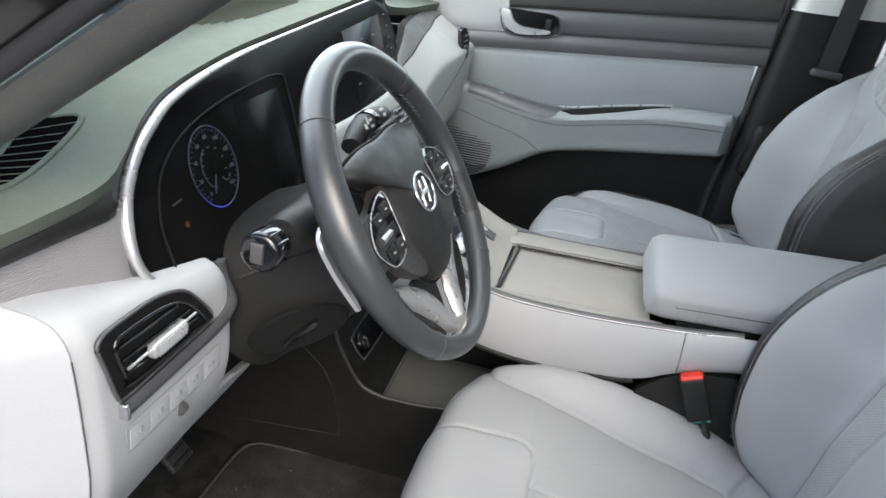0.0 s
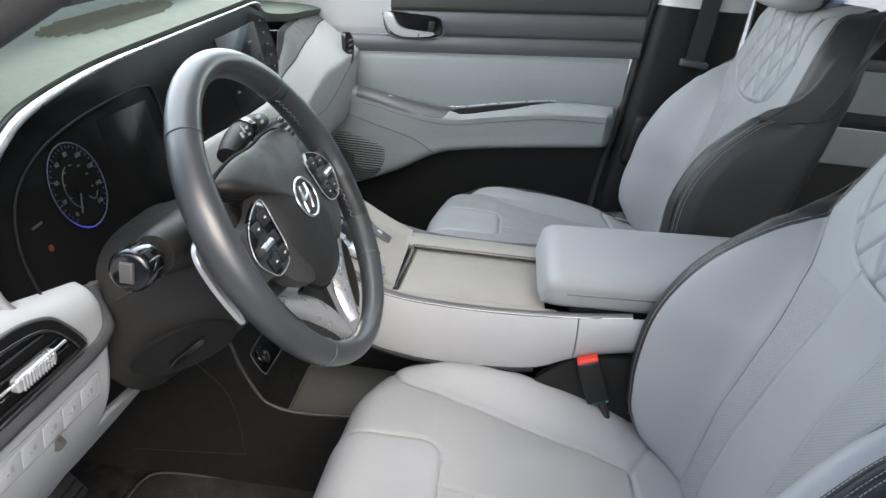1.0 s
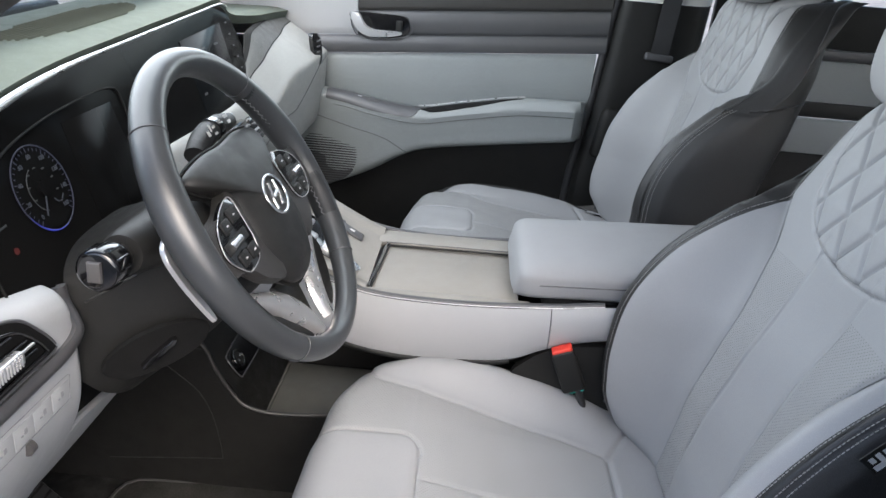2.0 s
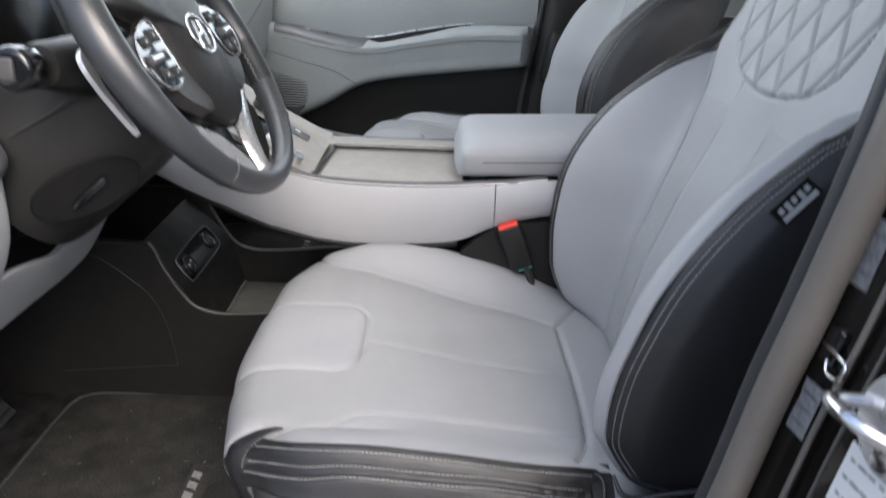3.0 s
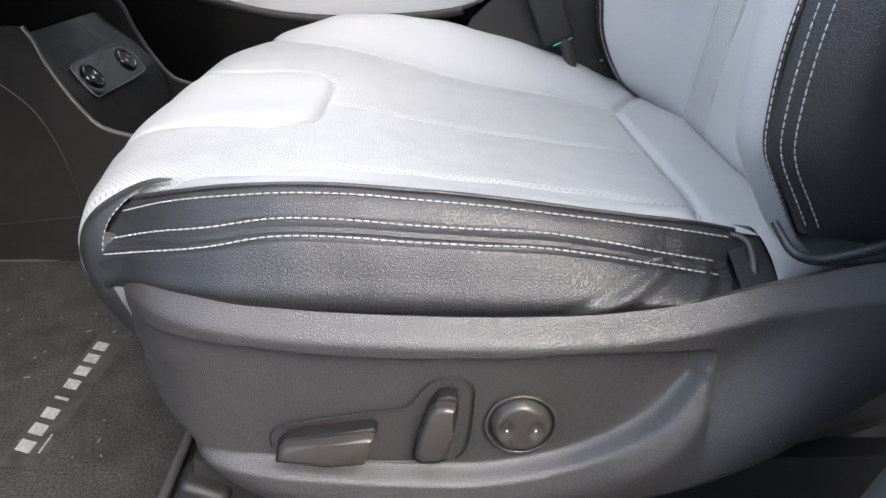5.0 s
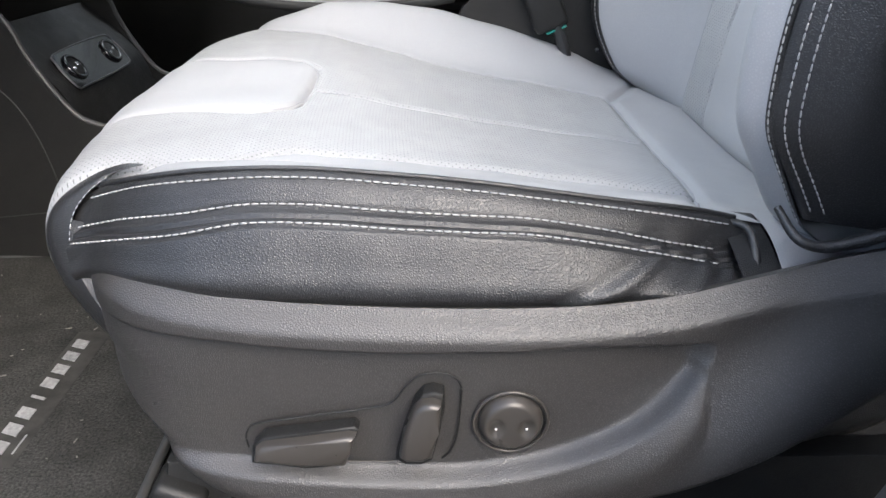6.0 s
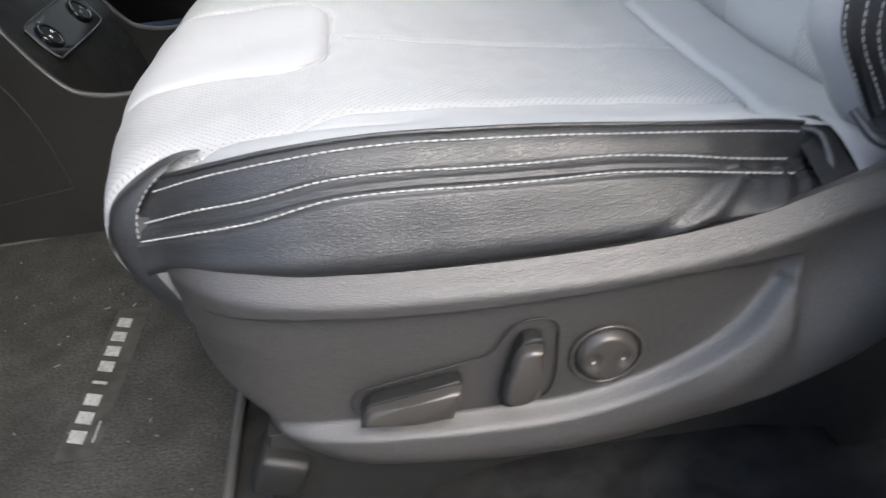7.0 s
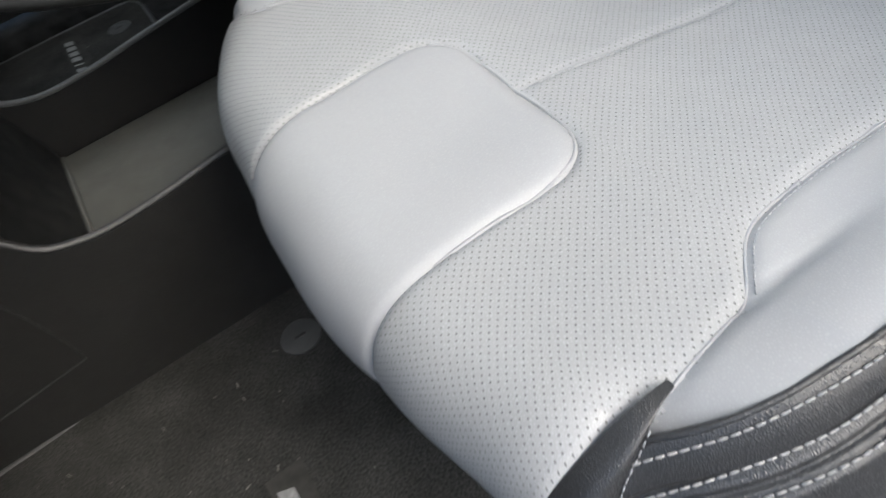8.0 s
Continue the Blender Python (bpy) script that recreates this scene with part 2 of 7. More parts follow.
def sheet(P, keep=None, uv=None, flip=False, loop=False, sharp=None):
    """A mesh from a grid of points (rows, columns, 3); keep: which faces; loop: columns close on themselves."""
    P = np.asarray(P, float)
    r, c = P.shape[:2]
    idx = np.arange(r * c).reshape(r, c)
    if loop:
        a, b = idx, np.roll(idx, -1, axis=1)
        q = np.stack([a[:-1], b[:-1], b[1:], a[1:]], -1)
    else:
        q = np.stack([idx[:-1, :-1], idx[:-1, 1:], idx[1:, 1:], idx[1:, :-1]], -1)
    q = q.reshape(-1, 4) if keep is None else q[keep]
    if flip:
        q = q[:, ::-1]
    used, inverse = np.unique(q, return_inverse=True)
    me = bpy.data.meshes.new("sheet")
    me.from_pydata(P.reshape(-1, 3)[used].tolist(), [], inverse.reshape(q.shape).tolist())
    if uv is not None:
        layer = me.uv_layers.new(name="sheet")
        flat = np.asarray(uv, float).reshape(-1, 2)[q.reshape(-1)]
        layer.data.foreach_set("uv", flat.astype(np.float32).ravel())
    return finish(me, sharp)


def solid(P, depth, uv=None, flip=False, sharp=40):
    """A sheet with thickness, closed at the rim; depth runs against the sheet's normals."""
    P = np.asarray(P, float)
    n = normals(P) * (-1 if flip else 1)
    Q = P - n * depth
    r, c = P.shape[:2]
    rim = [(0, j) for j in range(c)] + [(i, c - 1) for i in range(1, r)] + [(r - 1, j) for j in range(c - 2, -1, -1)] + [(i, 0) for i in range(r - 2, 0, -1)]
    verts = np.concatenate([P.reshape(-1, 3), Q.reshape(-1, 3)])
    idx = np.arange(r * c).reshape(r, c)
    q = np.stack([idx[:-1, :-1], idx[:-1, 1:], idx[1:, 1:], idx[1:, :-1]], -1).reshape(-1, 4)
    faces = (q[:, ::-1] if flip else q).tolist() + ((q if flip else q[:, ::-1]) + r * c).tolist()
    k = len(rim)
    for a in range(k):
        i, j = idx[rim[a]], idx[rim[(a + 1) % k]]
        f = [i, i + r * c, j + r * c, j]
        faces.append([int(v) for v in (f[::-1] if flip else f)])
    me = bpy.data.meshes.new("solid")
    me.from_pydata(verts.tolist(), [], faces)
    return finish(me, sharp)


def normals(P):
    du, dv = np.gradient(P, axis=0), np.gradient(P, axis=1)
    n = np.cross(dv, du)
    return n / np.maximum(np.linalg.norm(n, axis=-1, keepdims=True), 1e-9)


def curve(pts, n=60, closed=False):
    """Points evenly spread on a smooth curve through pts."""
    p = np.asarray(pts, float)
    k = len(p)
    seg = k if closed else k - 1
    out = []
    for i in range(seg):
        if closed:
            a, b, c, d = p[(i - 1) % k], p[i], p[(i + 1) % k], p[(i + 2) % k]
        else:
            b, c = p[i], p[i + 1]
            a = p[i - 1] if i else 2 * b - c
            d = p[i + 2] if i + 2 < k else 2 * c - b
        for t in np.linspace(0, 1, 16, endpoint=False):
            out.append(0.5 * (2 * b + (c - a) * t + (2 * a - 5 * b + 4 * c - d) * t * t + (3 * b - a - 3 * c + d) * t ** 3))
    out.append(p[0] if closed else p[-1])
    out = np.array(out)
    s = np.r_[0, np.cumsum(np.linalg.norm(np.diff(out, axis=0), axis=1))]
    at = np.linspace(0, s[-1], n + 1 if closed else n)
    res = np.stack([np.interp(at, s, out[:, j]) for j in range(p.shape[1])], -1)
    return res[:-1] if closed else res


def fn(*pairs):
    """A smooth function of one variable through the given (x, value) pairs."""
    dense = curve(pairs, 40 * len(pairs))
    return lambda x: np.interp(x, dense[:, 0], dense[:, 1])


def step(a, b, x):
    t = np.clip((np.asarray(x, float) - a) / (b - a), 0, 1)
    return t * t * (3 - 2 * t)


def far(points, line):
    """Distance of points (..., 2) from a polyline."""
    p, line = np.asarray(points, float), np.asarray(line, float)
    best = np.full(p.shape[:-1], 9.0)
    for a, b in zip(line[:-1], line[1:]):
        d = b - a
        t = np.clip(((p - a) @ d) / max(d @ d, 1e-12), 0, 1)
        best = np.minimum(best, np.linalg.norm(p - a - t[..., None] * d, axis=-1))
    return best


def tube(path, r, n=8, closed=False, squash=1.0, up=(0, 0, 1), cap=True):
    """A round bar along a path; r may vary along it."""
    p = np.asarray(path, float)
    k = len(p)
    r = np.broadcast_to(np.asarray(r, float), (k,))
    t = np.roll(p, -1, 0) - np.roll(p, 1, 0) if closed else np.gradient(p, axis=0)
    t /= np.maximum(np.linalg.norm(t, axis=1, keepdims=True), 1e-9)
    side = np.cross(t, np.broadcast_to(np.asarray(up, float), t.shape))
    bad = np.linalg.norm(side, axis=1) < 1e-3
    side[bad] = np.cross(t[bad], np.broadcast_to((0.3, 0.9, 0.1), t[bad].shape))
    side /= np.maximum(np.linalg.norm(side, axis=1, keepdims=True), 1e-9)
    top = np.cross(side, t)
    a = np.linspace(0, 2 * math.pi, n, endpoint=False)
    ring = p[:, None] + r[:, None, None] * (np.cos(a)[None, :, None] * side[:, None] + squash * np.sin(a)[None, :, None] * top[:, None])
    if closed:
        ring = np.concatenate([ring, ring[:1]])
    verts, (m, _) = ring.reshape(-1, 3).tolist(), ring.shape[:2]
    faces = [[i * n + j, i * n + (j + 1) % n, (i + 1) * n + (j + 1) % n, (i + 1) * n + j] for i in range(m - 1) for j in range(n)]
    if cap and not closed:
        faces += [list(range(n))[::-1], [(m - 1) * n + j for j in range(n)]]
    me = bpy.data.meshes.new("tube")
    me.from_pydata(verts, [], faces)
    return finish(me, 50)


def stitches(paths, r=0.0006, length=0.0038, gap=0.0009, slant=0.0):
    """Rows of thread stitches, each a small six-sided pod, as one mesh."""
    verts, faces = [], []
    a = np.linspace(0, 2 * math.pi, 6, endpoint=False)
    for path in paths:
        p = np.asarray(path, float)
        s = np.r_[0, np.cumsum(np.linalg.norm(np.diff(p, axis=0), axis=1))]
        for q in np.arange(0.001, s[-1] - length, length + gap):
            ends = [np.array([np.interp(w, s, p[:, j]) for j in range(3)]) for w in (q, q + length)]
            t = ends[1] - ends[0]
            t /= max(np.linalg.norm(t), 1e-9)
            side = np.cross(t, (0.13, 0.21, 0.97))
            side /= max(np.linalg.norm(side), 1e-9)
            top = np.cross(side, t)
            base = len(verts)
            for w, k in ((0.0, 0.45), (0.25, 1.0), (0.75, 1.0), (1.0, 0.45)):
                c = ends[0] + (ends[1] - ends[0]) * w + side * slant * (w - 0.5)
                verts += [(c + r * k * (math.cos(b) * side + math.sin(b) * top)).tolist() for b in a]
            for i in range(3):
                faces += [[base + i * 6 + j, base + i * 6 + (j + 1) % 6, base + (i + 1) * 6 + (j + 1) % 6, base + (i + 1) * 6 + j] for j in range(6)]
            faces += [[base + j for j in range(5, -1, -1)], [base + 18 + j for j in range(6)]]
    me = bpy.data.meshes.new("stitches")
    me.from_pydata(verts, [], faces)
    return finish(me)


def block(size, m, bevel=0.004, segs=3, sharp=35):
    """A box of the given size at the pose m, its edges rounded."""
    bm = bmesh.new()
    bmesh.ops.create_cube(bm, size=1)
    bmesh.ops.scale(bm, vec=size, verts=bm.verts)
    if bevel:
        bmesh.ops.bevel(bm, geom=list(bm.edges), offset=bevel, segments=segs, profile=0.5, affect="EDGES")
    bmesh.ops.transform(bm, matrix=m, verts=bm.verts)
    return from_bm(bm, "block", sharp)


def plate(outline, depth, m, bevel=0.001, segs=2, inset=0.0, sharp=35):
    """A plate of the given outline in the pose's xy plane, reaching depth along its z, with a rounded top edge."""
    bm = bmesh.new()
    low = [bm.verts.new((x, y, 0)) for x, y in outline]
    c = np.mean(np.asarray(outline, float), axis=0)
    top = [bm.verts.new((c[0] + (x - c[0]) * (1 - inset), c[1] + (y - c[1]) * (1 - inset), depth)) for x, y in outline]
    k = len(low)
    bm.faces.new(low[::-1])
    face = bm.faces.new(top)
    for i in range(k):
        bm.faces.new((low[i], low[(i + 1) % k], top[(i + 1) % k], top[i]))
    if bevel:
        bmesh.ops.bevel(bm, geom=list(face.edges), offset=bevel, segments=segs, profile=0.5, affect="EDGES")
    bmesh.ops.transform(bm, matrix=m, verts=bm.verts)
    return from_bm(bm, "plate", sharp)


def disc(r, depth, m, bevel=0.001, n=40, squash=1.0):
    return plate([(r * math.cos(a), squash * r * math.sin(a)) for a in np.linspace(0, 2 * math.pi, n, endpoint=False)], depth, m, bevel)


def axes(at, x, z):
    """A pose with its own x and z axes along the given directions."""
    z = Vector(z).normalized()
    y = z.cross(Vector(x)).normalized()
    x = y.cross(z)
    m = Matrix((x, y, z)).transposed().to_4x4()
    m.translation = at
    return m


def lettering(text, size, m, depth=0.0003):
    data = bpy.data.curves.new("lettering", "FONT")
    data.body, data.size, data.extrude, data.align_x, data.align_y = text, size, depth, "CENTER", "CENTER"
    data.resolution_u = 3
    ob = new("lettering", data)
    bpy.context.view_layer.update()
    me = bpy.data.meshes.new_from_object(ob.evaluated_get(bpy.context.evaluated_depsgraph_get()))
    bpy.data.objects.remove(ob)
    me.transform(m)
    return me


# ---- front seats ----
def seat_cushion(put, seat, flip):
    """The cushion's leather panels. Inside: x to the rear, o outboard from the seat's middle, z up."""
    mid = lambda x: 0.808 - 0.13 * np.maximum(x - 0.22, 0)
    inner_seam = np.array([(0.131, -0.242), (0.138, -0.222), (0.152, -0.206), (0.180, -0.196), (0.223, -0.186), (0.30, -0.177), (0.358, -0.169), (0.44, -0.154), (0.495, -0.139), (0.521, -0.129)])
    outer_seam = np.array([(0.134, 0.196), (0.148, 0.1945), (0.162, 0.191), (0.19, 0.1865), (0.208, 0.183), (0.216, 0.180), (0.229, 0.167), (0.247, 0.154), (0.281, 0.147), (0.35, 0.143), (0.43, 0.141), (0.518, 0.140)])
    rear_seam = np.array([(0.580, -0.225), (0.521, -0.129), (0.5245, -0.06), (0.527, 0.004), (0.526, 0.07), (0.520, 0.137), (0.510, 0.170), (0.498, 0.20)])
    middle_seam = np.array([(0.234, -0.006), (0.35, -0.003), (0.44, 0.0), (0.526, 0.004)])
    inner_crest = fn((0.0, 0.0), (0.10, 0.0), (0.18, 0.018), (0.26, 0.040), (0.345, 0.052), (0.43, 0.042), (0.50, 0.026), (0.546, 0.012), (0.62, 0.0))
    outer_crest = fn((0.0, -0.016), (0.125, -0.016), (0.1393, -0.0115), (0.151, -0.006), (0.169, 0.0005), (0.19, 0.0055), (0.214, 0.009), (0.236, 0.0125), (0.347, 0.020), (0.412, 0.021), (0.478, 0.019), (0.515, 0.013), (0.62, 0.0))
    edge = fn((0.0, 0.186), (0.125, 0.187), (0.133, 0.192), (0.1393, 0.1977), (0.151, 0.2065), (0.1597, 0.2119), (0.1692, 0.2162), (0.1793, 0.2197), (0.19, 0.2226), (0.2017, 0.2245), (0.214, 0.2262), (0.2295, 0.2277), (0.26, 0.2292), (0.35, 0.231), (0.45, 0.226), (0.515, 0.212), (0.56, 0.205), (0.62, 0.20), (0.68, 0.19))
    si = lambda x: np.interp(x, inner_seam[:, 0], inner_seam[:, 1])
    so = lambda x: np.interp(x, outer_seam[:, 0], outer_seam[:, 1])

    def top(x, o):
        a, b = np.minimum(si(x), -0.10) + 0.0, np.where(x < 0.216, 0.165, so(x))
        w_in = step(0, 1, (a - o) / np.maximum(a + 0.250, 0.03))
        swell = 0.017 * step(-0.02, 0.20, -o) * step(0.40, 0.18, x)
        w_out = step(0, 1, (o - b) / (np.maximum(edge(x) - b, 0.02)))
        fold_o = 0.184 - 0.06 * np.maximum(x - 0.21, 0)
        ramp_ = np.clip((o - fold_o) / np.maximum(edge(x) - fold_o, 0.01), 0, 1)
        front_ = step(0.32, 0.25, x)
        w_out = w_out * (1 - front_) + front_ * np.sin(ramp_ * math.pi / 2) ** 0.9
        dip = -0.004 * step(0.178, 0.150, x) * step(0.165, 0.190, o)
        roll = -0.06 * step(0.225, 0.295, -o) ** 1.5
        sag = -0.006 * np.cos(np.clip(o / 0.13, -1, 1) * math.pi / 2) * step(0.24, 0.36, x)
        return mid(x) + dip + swell + inner_crest(x) * w_in + outer_crest(x) * w_out + roll + sag

    nose = [(0.065, 0.672), (0.036, 0.69), (0.014, 0.718), (0.002, 0.745), (0.003, 0.768), (0.016, 0.791), (0.044, 0.805), (0.10, 0.808)]
    n_nose, n_top, n_side = 46, 170, 150
    prof = curve(nose, n_nose)
    w = np.linspace(0, 1, n_side)
    P = np.zeros((n_nose + n_top, n_side, 3))
    f_in = 0.775
    for j, f in enumerate(w):
        spread = lambda rim_: -0.275 + 0.375 * f / f_in if f < f_in else 0.10 + (f - f_in) / (1 - f_in) * (rim_ - 0.10)
        o_guess = spread(0.204)
        x0 = 0.067 + (0.55 if o_guess > 0 else 0.38) * o_guess ** 2 + 0.020 * float(step(0.14, 0.265, -o_guess)) + 0.022 * float(step(0.215, 0.285, -o_guess))
        xs = np.r_[prof[:, 0] + x0, np.linspace(x0 + 0.10, 0.66, n_top + 1)[1:]]
        o = spread(edge(xs)) + 0.0 * xs
        z = top(xs, o)
        z[:n_nose] = prof[:, 1] + (z[:n_nose] - mid(xs[:n_nose])) * step(0.69, 0.80, prof[:, 1])
        P[:, j] = np.stack([xs, o, z], -1)
    # rows and columns of the sheet pulled onto the seams
    X, O = P[..., 0], P[..., 1]
    cell_o, on = 0.0032, np.arange(len(X))[:, None] >= n_nose
    for line, x_lo, x_hi in ((si, 0.131, 0.521), (so, 0.136, 0.518)):
        gap_ = line(X) - O
        slope = np.abs(line(X + 0.002) - line(X - 0.002)) / 0.004
        O[...] = np.where((np.abs(gap_) < 0.55 * cell_o * (1 + slope)) & (X > x_lo) & (X < x_hi), O + gap_, O)
    for k in (-1, 1):
        gap_ = -0.0065 + k * 0.0785 - O
        O[...] = np.where((np.abs(gap_) < 0.52 * cell_o) & (X < 0.199), O + gap_, O)
    gap_ = 0.233 - X
    X[...] = np.where((np.abs(gap_) < 0.0016) & (np.abs(O + 0.0065) < 0.0445), X + gap_, X)
    ax_, ao_ = X - 0.199, np.abs(O + 0.0065) - 0.0445
    rad = np.hypot(ax_, ao_)
    turn = (ax_ > 0) & (ao_ > 0) & (np.abs(rad - 0.034) < 0.0019)
    grow = 0.034 / np.maximum(rad, 1e-6)
    X[...] = np.where(turn, 0.199 + ax_ * grow, X)
    O[...] = np.where(turn, np.sign(O + 0.0065) * (0.0445 + ao_ * grow) - 0.0065, O)
    P[..., 2] = np.where(on, top(X, O), P[..., 2])
    N = -normals(P)
    # the padded patch at the front
    dx, do = X - 0.233, np.abs(O + 0.0065) - 0.0785
    r = 0.034
    patch = np.hypot(np.maximum(dx + r, 0), np.maximum(do + r, 0)) + np.minimum(np.maximum(dx + r, do + r), 0) - r
    XO = np.stack([X, O], -1)
    lift = 0.0045 * (1 - np.exp(np.minimum(patch, 0) / 0.016)) * (patch < 0)
    lift -= 0.0028 * np.exp(-(patch / 0.0024) ** 2)
    lift -= 0.0032 * np.exp(-(far(XO, inner_seam) / 0.003) ** 2)
    lift -= 0.0030 * np.exp(-(far(XO, outer_seam) / 0.003) ** 2)
    lift -= 0.0026 * np.exp(-(far(XO, [(0.208, 0.1845), (0.245, 0.182), (0.285, 0.180)]) / 0.0026) ** 2) * step(0.29, 0.24, X)
    lift -= 0.0050 * np.exp(-(far(XO, rear_seam) / 0.0045) ** 2)
    lift -= 0.0022 * np.exp(-(far(XO, middle_seam) / 0.003) ** 2)
    ripple = np.sin(X * 61 + O * 23) * np.sin(O * 47 - X * 31)
    lift += 0.0009 * ripple
    P = P + N * lift[..., None]
    s_u = np.cumsum(np.r_[0, np.linalg.norm(np.diff(P[:, n_side // 2], axis=0), axis=1)])
    uv = np.stack([np.broadcast_to(s_u[:, None], X.shape), O], -1)
    cx = (X[:-1, :-1] + X[1:, 1:]) / 2
    co = (O[:-1, :-1] + O[1:, 1:]) / 2
    cp = (patch[:-1, :-1] + patch[1:, 1:]) / 2
    rear = cx > np.interp(co, rear_seam[:, 1], rear_seam[:, 0])
    inner = (co < si(cx)) & (cx > 0.131) & ~rear
    outer = (co > so(cx)) & (cx > 0.136) & ~rear
    pad = (cp < 0) & ~rear
    insert = ~(rear | inner | outer | pad)
    for name, keep, mat in (("cushion_insert", insert, PERFORATED), ("cushion_patch", pad, LEATHER), ("inner_bolster", inner, LEATHER),
                            ("outer_bolster", outer, LEATHER), ("rear_strip", rear, LEATHER)):
        part(name, sheet(put(P), keep, uv, flip), mat, seat, "perforated light grey leather" if mat is PERFORATED else "")

    flat_xo, flat_p = XO[n_nose // 2:].reshape(-1, 2), P[n_nose // 2:].reshape(-1, 3)

    def on_top(line, dz=0.0):
        c = curve(line, 90)
        out = []
        for q in c:
            d2 = ((flat_xo - q) ** 2).sum(1)
            near_ = np.argpartition(d2, 6)[:6]
            w_ = 1 / (d2[near_] + 1e-7)
            at = (flat_p[near_] * w_[:, None]).sum(0) / w_.sum()
            out.append((q[0], q[1], at[2] + dz))
        return put(curve(np.array(out)[::3], 120))

    rim = [(0.115, -0.085), (0.15, -0.085), (0.195, -0.085), (0.222, -0.076), (0.232, -0.05), (0.2335, 0.0), (0.232, 0.035), (0.222, 0.061), (0.195, 0.071), (0.15, 0.072), (0.115, 0.072)]
    part("patch_seam", tube(on_top(rim, 0.0002), 0.0007, 6), DARK_THREAD, seat)
    full = curve([(0.135, 0.072), (0.160, 0.072), (0.195, 0.0715), (0.222, 0.0615), (0.2325, 0.036), (0.234, 0.0), (0.2325, -0.05), (0.222, -0.0755), (0.195, -0.0855), (0.160, -0.0853), (0.135, -0.0853)], 60)
    part("patch_welt", tube(on_top(full, -0.0004), 0.0012, 8), LEATHER, seat)
    part("bolster_welt", tube(on_top(outer_seam[2:], -0.0001), 0.0009, 8), LEATHER, seat)
    part("middle_seam", tube(on_top(middle_seam, 0.0001), 0.0006, 6), DARK_THREAD, seat)
    part("inner_seam", tube(on_top(inner_seam[1:], 0.0002), 0.0008, 6), DARK_THREAD, seat)
    part("rear_seam", tube(on_top(rear_seam[1:], 0.0002), 0.0009, 6), DARK_THREAD, seat)
    shift = outer_seam + np.array([0.002, 0.003])
    for line in (on_top(shift[5:], 0.0004), on_top(middle_seam + np.array([0, 0.003]), 0.0004), on_top(inner_seam[2:] + np.array([0, -0.003]), 0.0004)):
        part("seam_stitching", stitches([line], 0.0005, 0.003, 0.0012), LEATHER, seat)
    return top, edge


def seat_side(put, seat, flip, side):
    """The black leather side of the cushion (side 1 outboard, -1 inboard), with its piping and stitching."""
    a_o = fn((0.10, 0.180), (0.119, 0.190), (0.1393, 0.1980), (0.151, 0.2068), (0.1597, 0.2122), (0.1692, 0.2165), (0.1793, 0.2200), (0.19, 0.2229), (0.2017, 0.2248), (0.214, 0.2265), (0.2295, 0.2280), (0.26, 0.2294), (0.35, 0.231), (0.45, 0.226), (0.515, 0.212), (0.54, 0.205))
    a_z = fn((0.10, 0.772), (0.119, 0.784), (0.1393, 0.7961), (0.151, 0.8017), (0.1597, 0.8049), (0.1692, 0.8080), (0.1793, 0.8105), (0.19, 0.8129), (0.2017, 0.8150), (0.214, 0.8165), (0.2295, 0.8178), (0.25, 0.8187), (0.283, 0.818), (0.347, 0.813), (0.412, 0.804), (0.478, 0.793), (0.515, 0.783), (0.54, 0.775))
    b_z = fn((0.10, 0.764), (0.119, 0.772), (0.156, 0.786), (0.192, 0.795), (0.225, 0.802), (0.256, 0.804), (0.285, 0.803), (0.335, 0.800), (0.40, 0.7945), (0.453, 0.784), (0.485, 0.775), (0.503, 0.770), (0.54, 0.760))
    c_z = fn((0.10, 0.758), (0.127, 0.768), (0.159, 0.778), (0.194, 0.787), (0.227, 0.7945), (0.25, 0.797), (0.286, 0.796), (0.335, 0.7935), (0.40, 0.789), (0.451, 0.7795), (0.473, 0.774), (0.497, 0.767), (0.54, 0.756))
    e_o = fn((0.10, 0.205), (0.135, 0.222), (0.16, 0.243), (0.20, 0.258), (0.25, 0.265), (0.45, 0.265), (0.50, 0.255), (0.54, 0.235))
    e_z = fn((0.10, 0.73), (0.135, 0.748), (0.16, 0.756), (0.20, 0.757), (0.29, 0.752), (0.41, 0.752), (0.465, 0.757), (0.50, 0.756), (0.54, 0.752))
    n_x, n_s = 190, 130
    xs = np.linspace(0.119, 0.519, n_x)
    P = np.zeros((n_x, n_s, 3))
    F = np.zeros((n_x, n_s))
    marks = np.zeros((n_x, 3))
    for i, x in enumerate(xs):
        ao, az, bz, cz, eo, ez = a_o(x), a_z(x), b_z(x), c_z(x), e_o(x), e_z(x)
        sec = np.array([(ao - 0.006, az - 0.006), (ao, az), (ao + 0.008, (az + bz) / 2 + 0.0015), (ao + 0.014, bz), (ao + 0.0205, (bz + cz) / 2), (ao + 0.0255, cz),
                        (0.35 * ao + 0.65 * eo + 0.010, 0.62 * cz + 0.38 * ez), (eo + 0.003, 0.25 * cz + 0.75 * ez), (eo - 0.004, ez - 0.002), (eo - 0.012, ez - 0.010), (eo - 0.018, ez - 0.034)])
        c = curve(sec, n_s)
        P[i, :, 0], P[i, :, 1], P[i, :, 2] = x, c[:, 0], c[:, 1]
        run = np.r_[0, np.cumsum(np.linalg.norm(np.diff(c, axis=0), axis=1))]
        peak = int(np.argmax(c[:, 1]))
        rb, rc = (float(np.interp(-v, -c[peak:, 1], run[peak:])) for v in (bz, cz))
        marks[i] = run[peak] + 0.0055, rb, rc
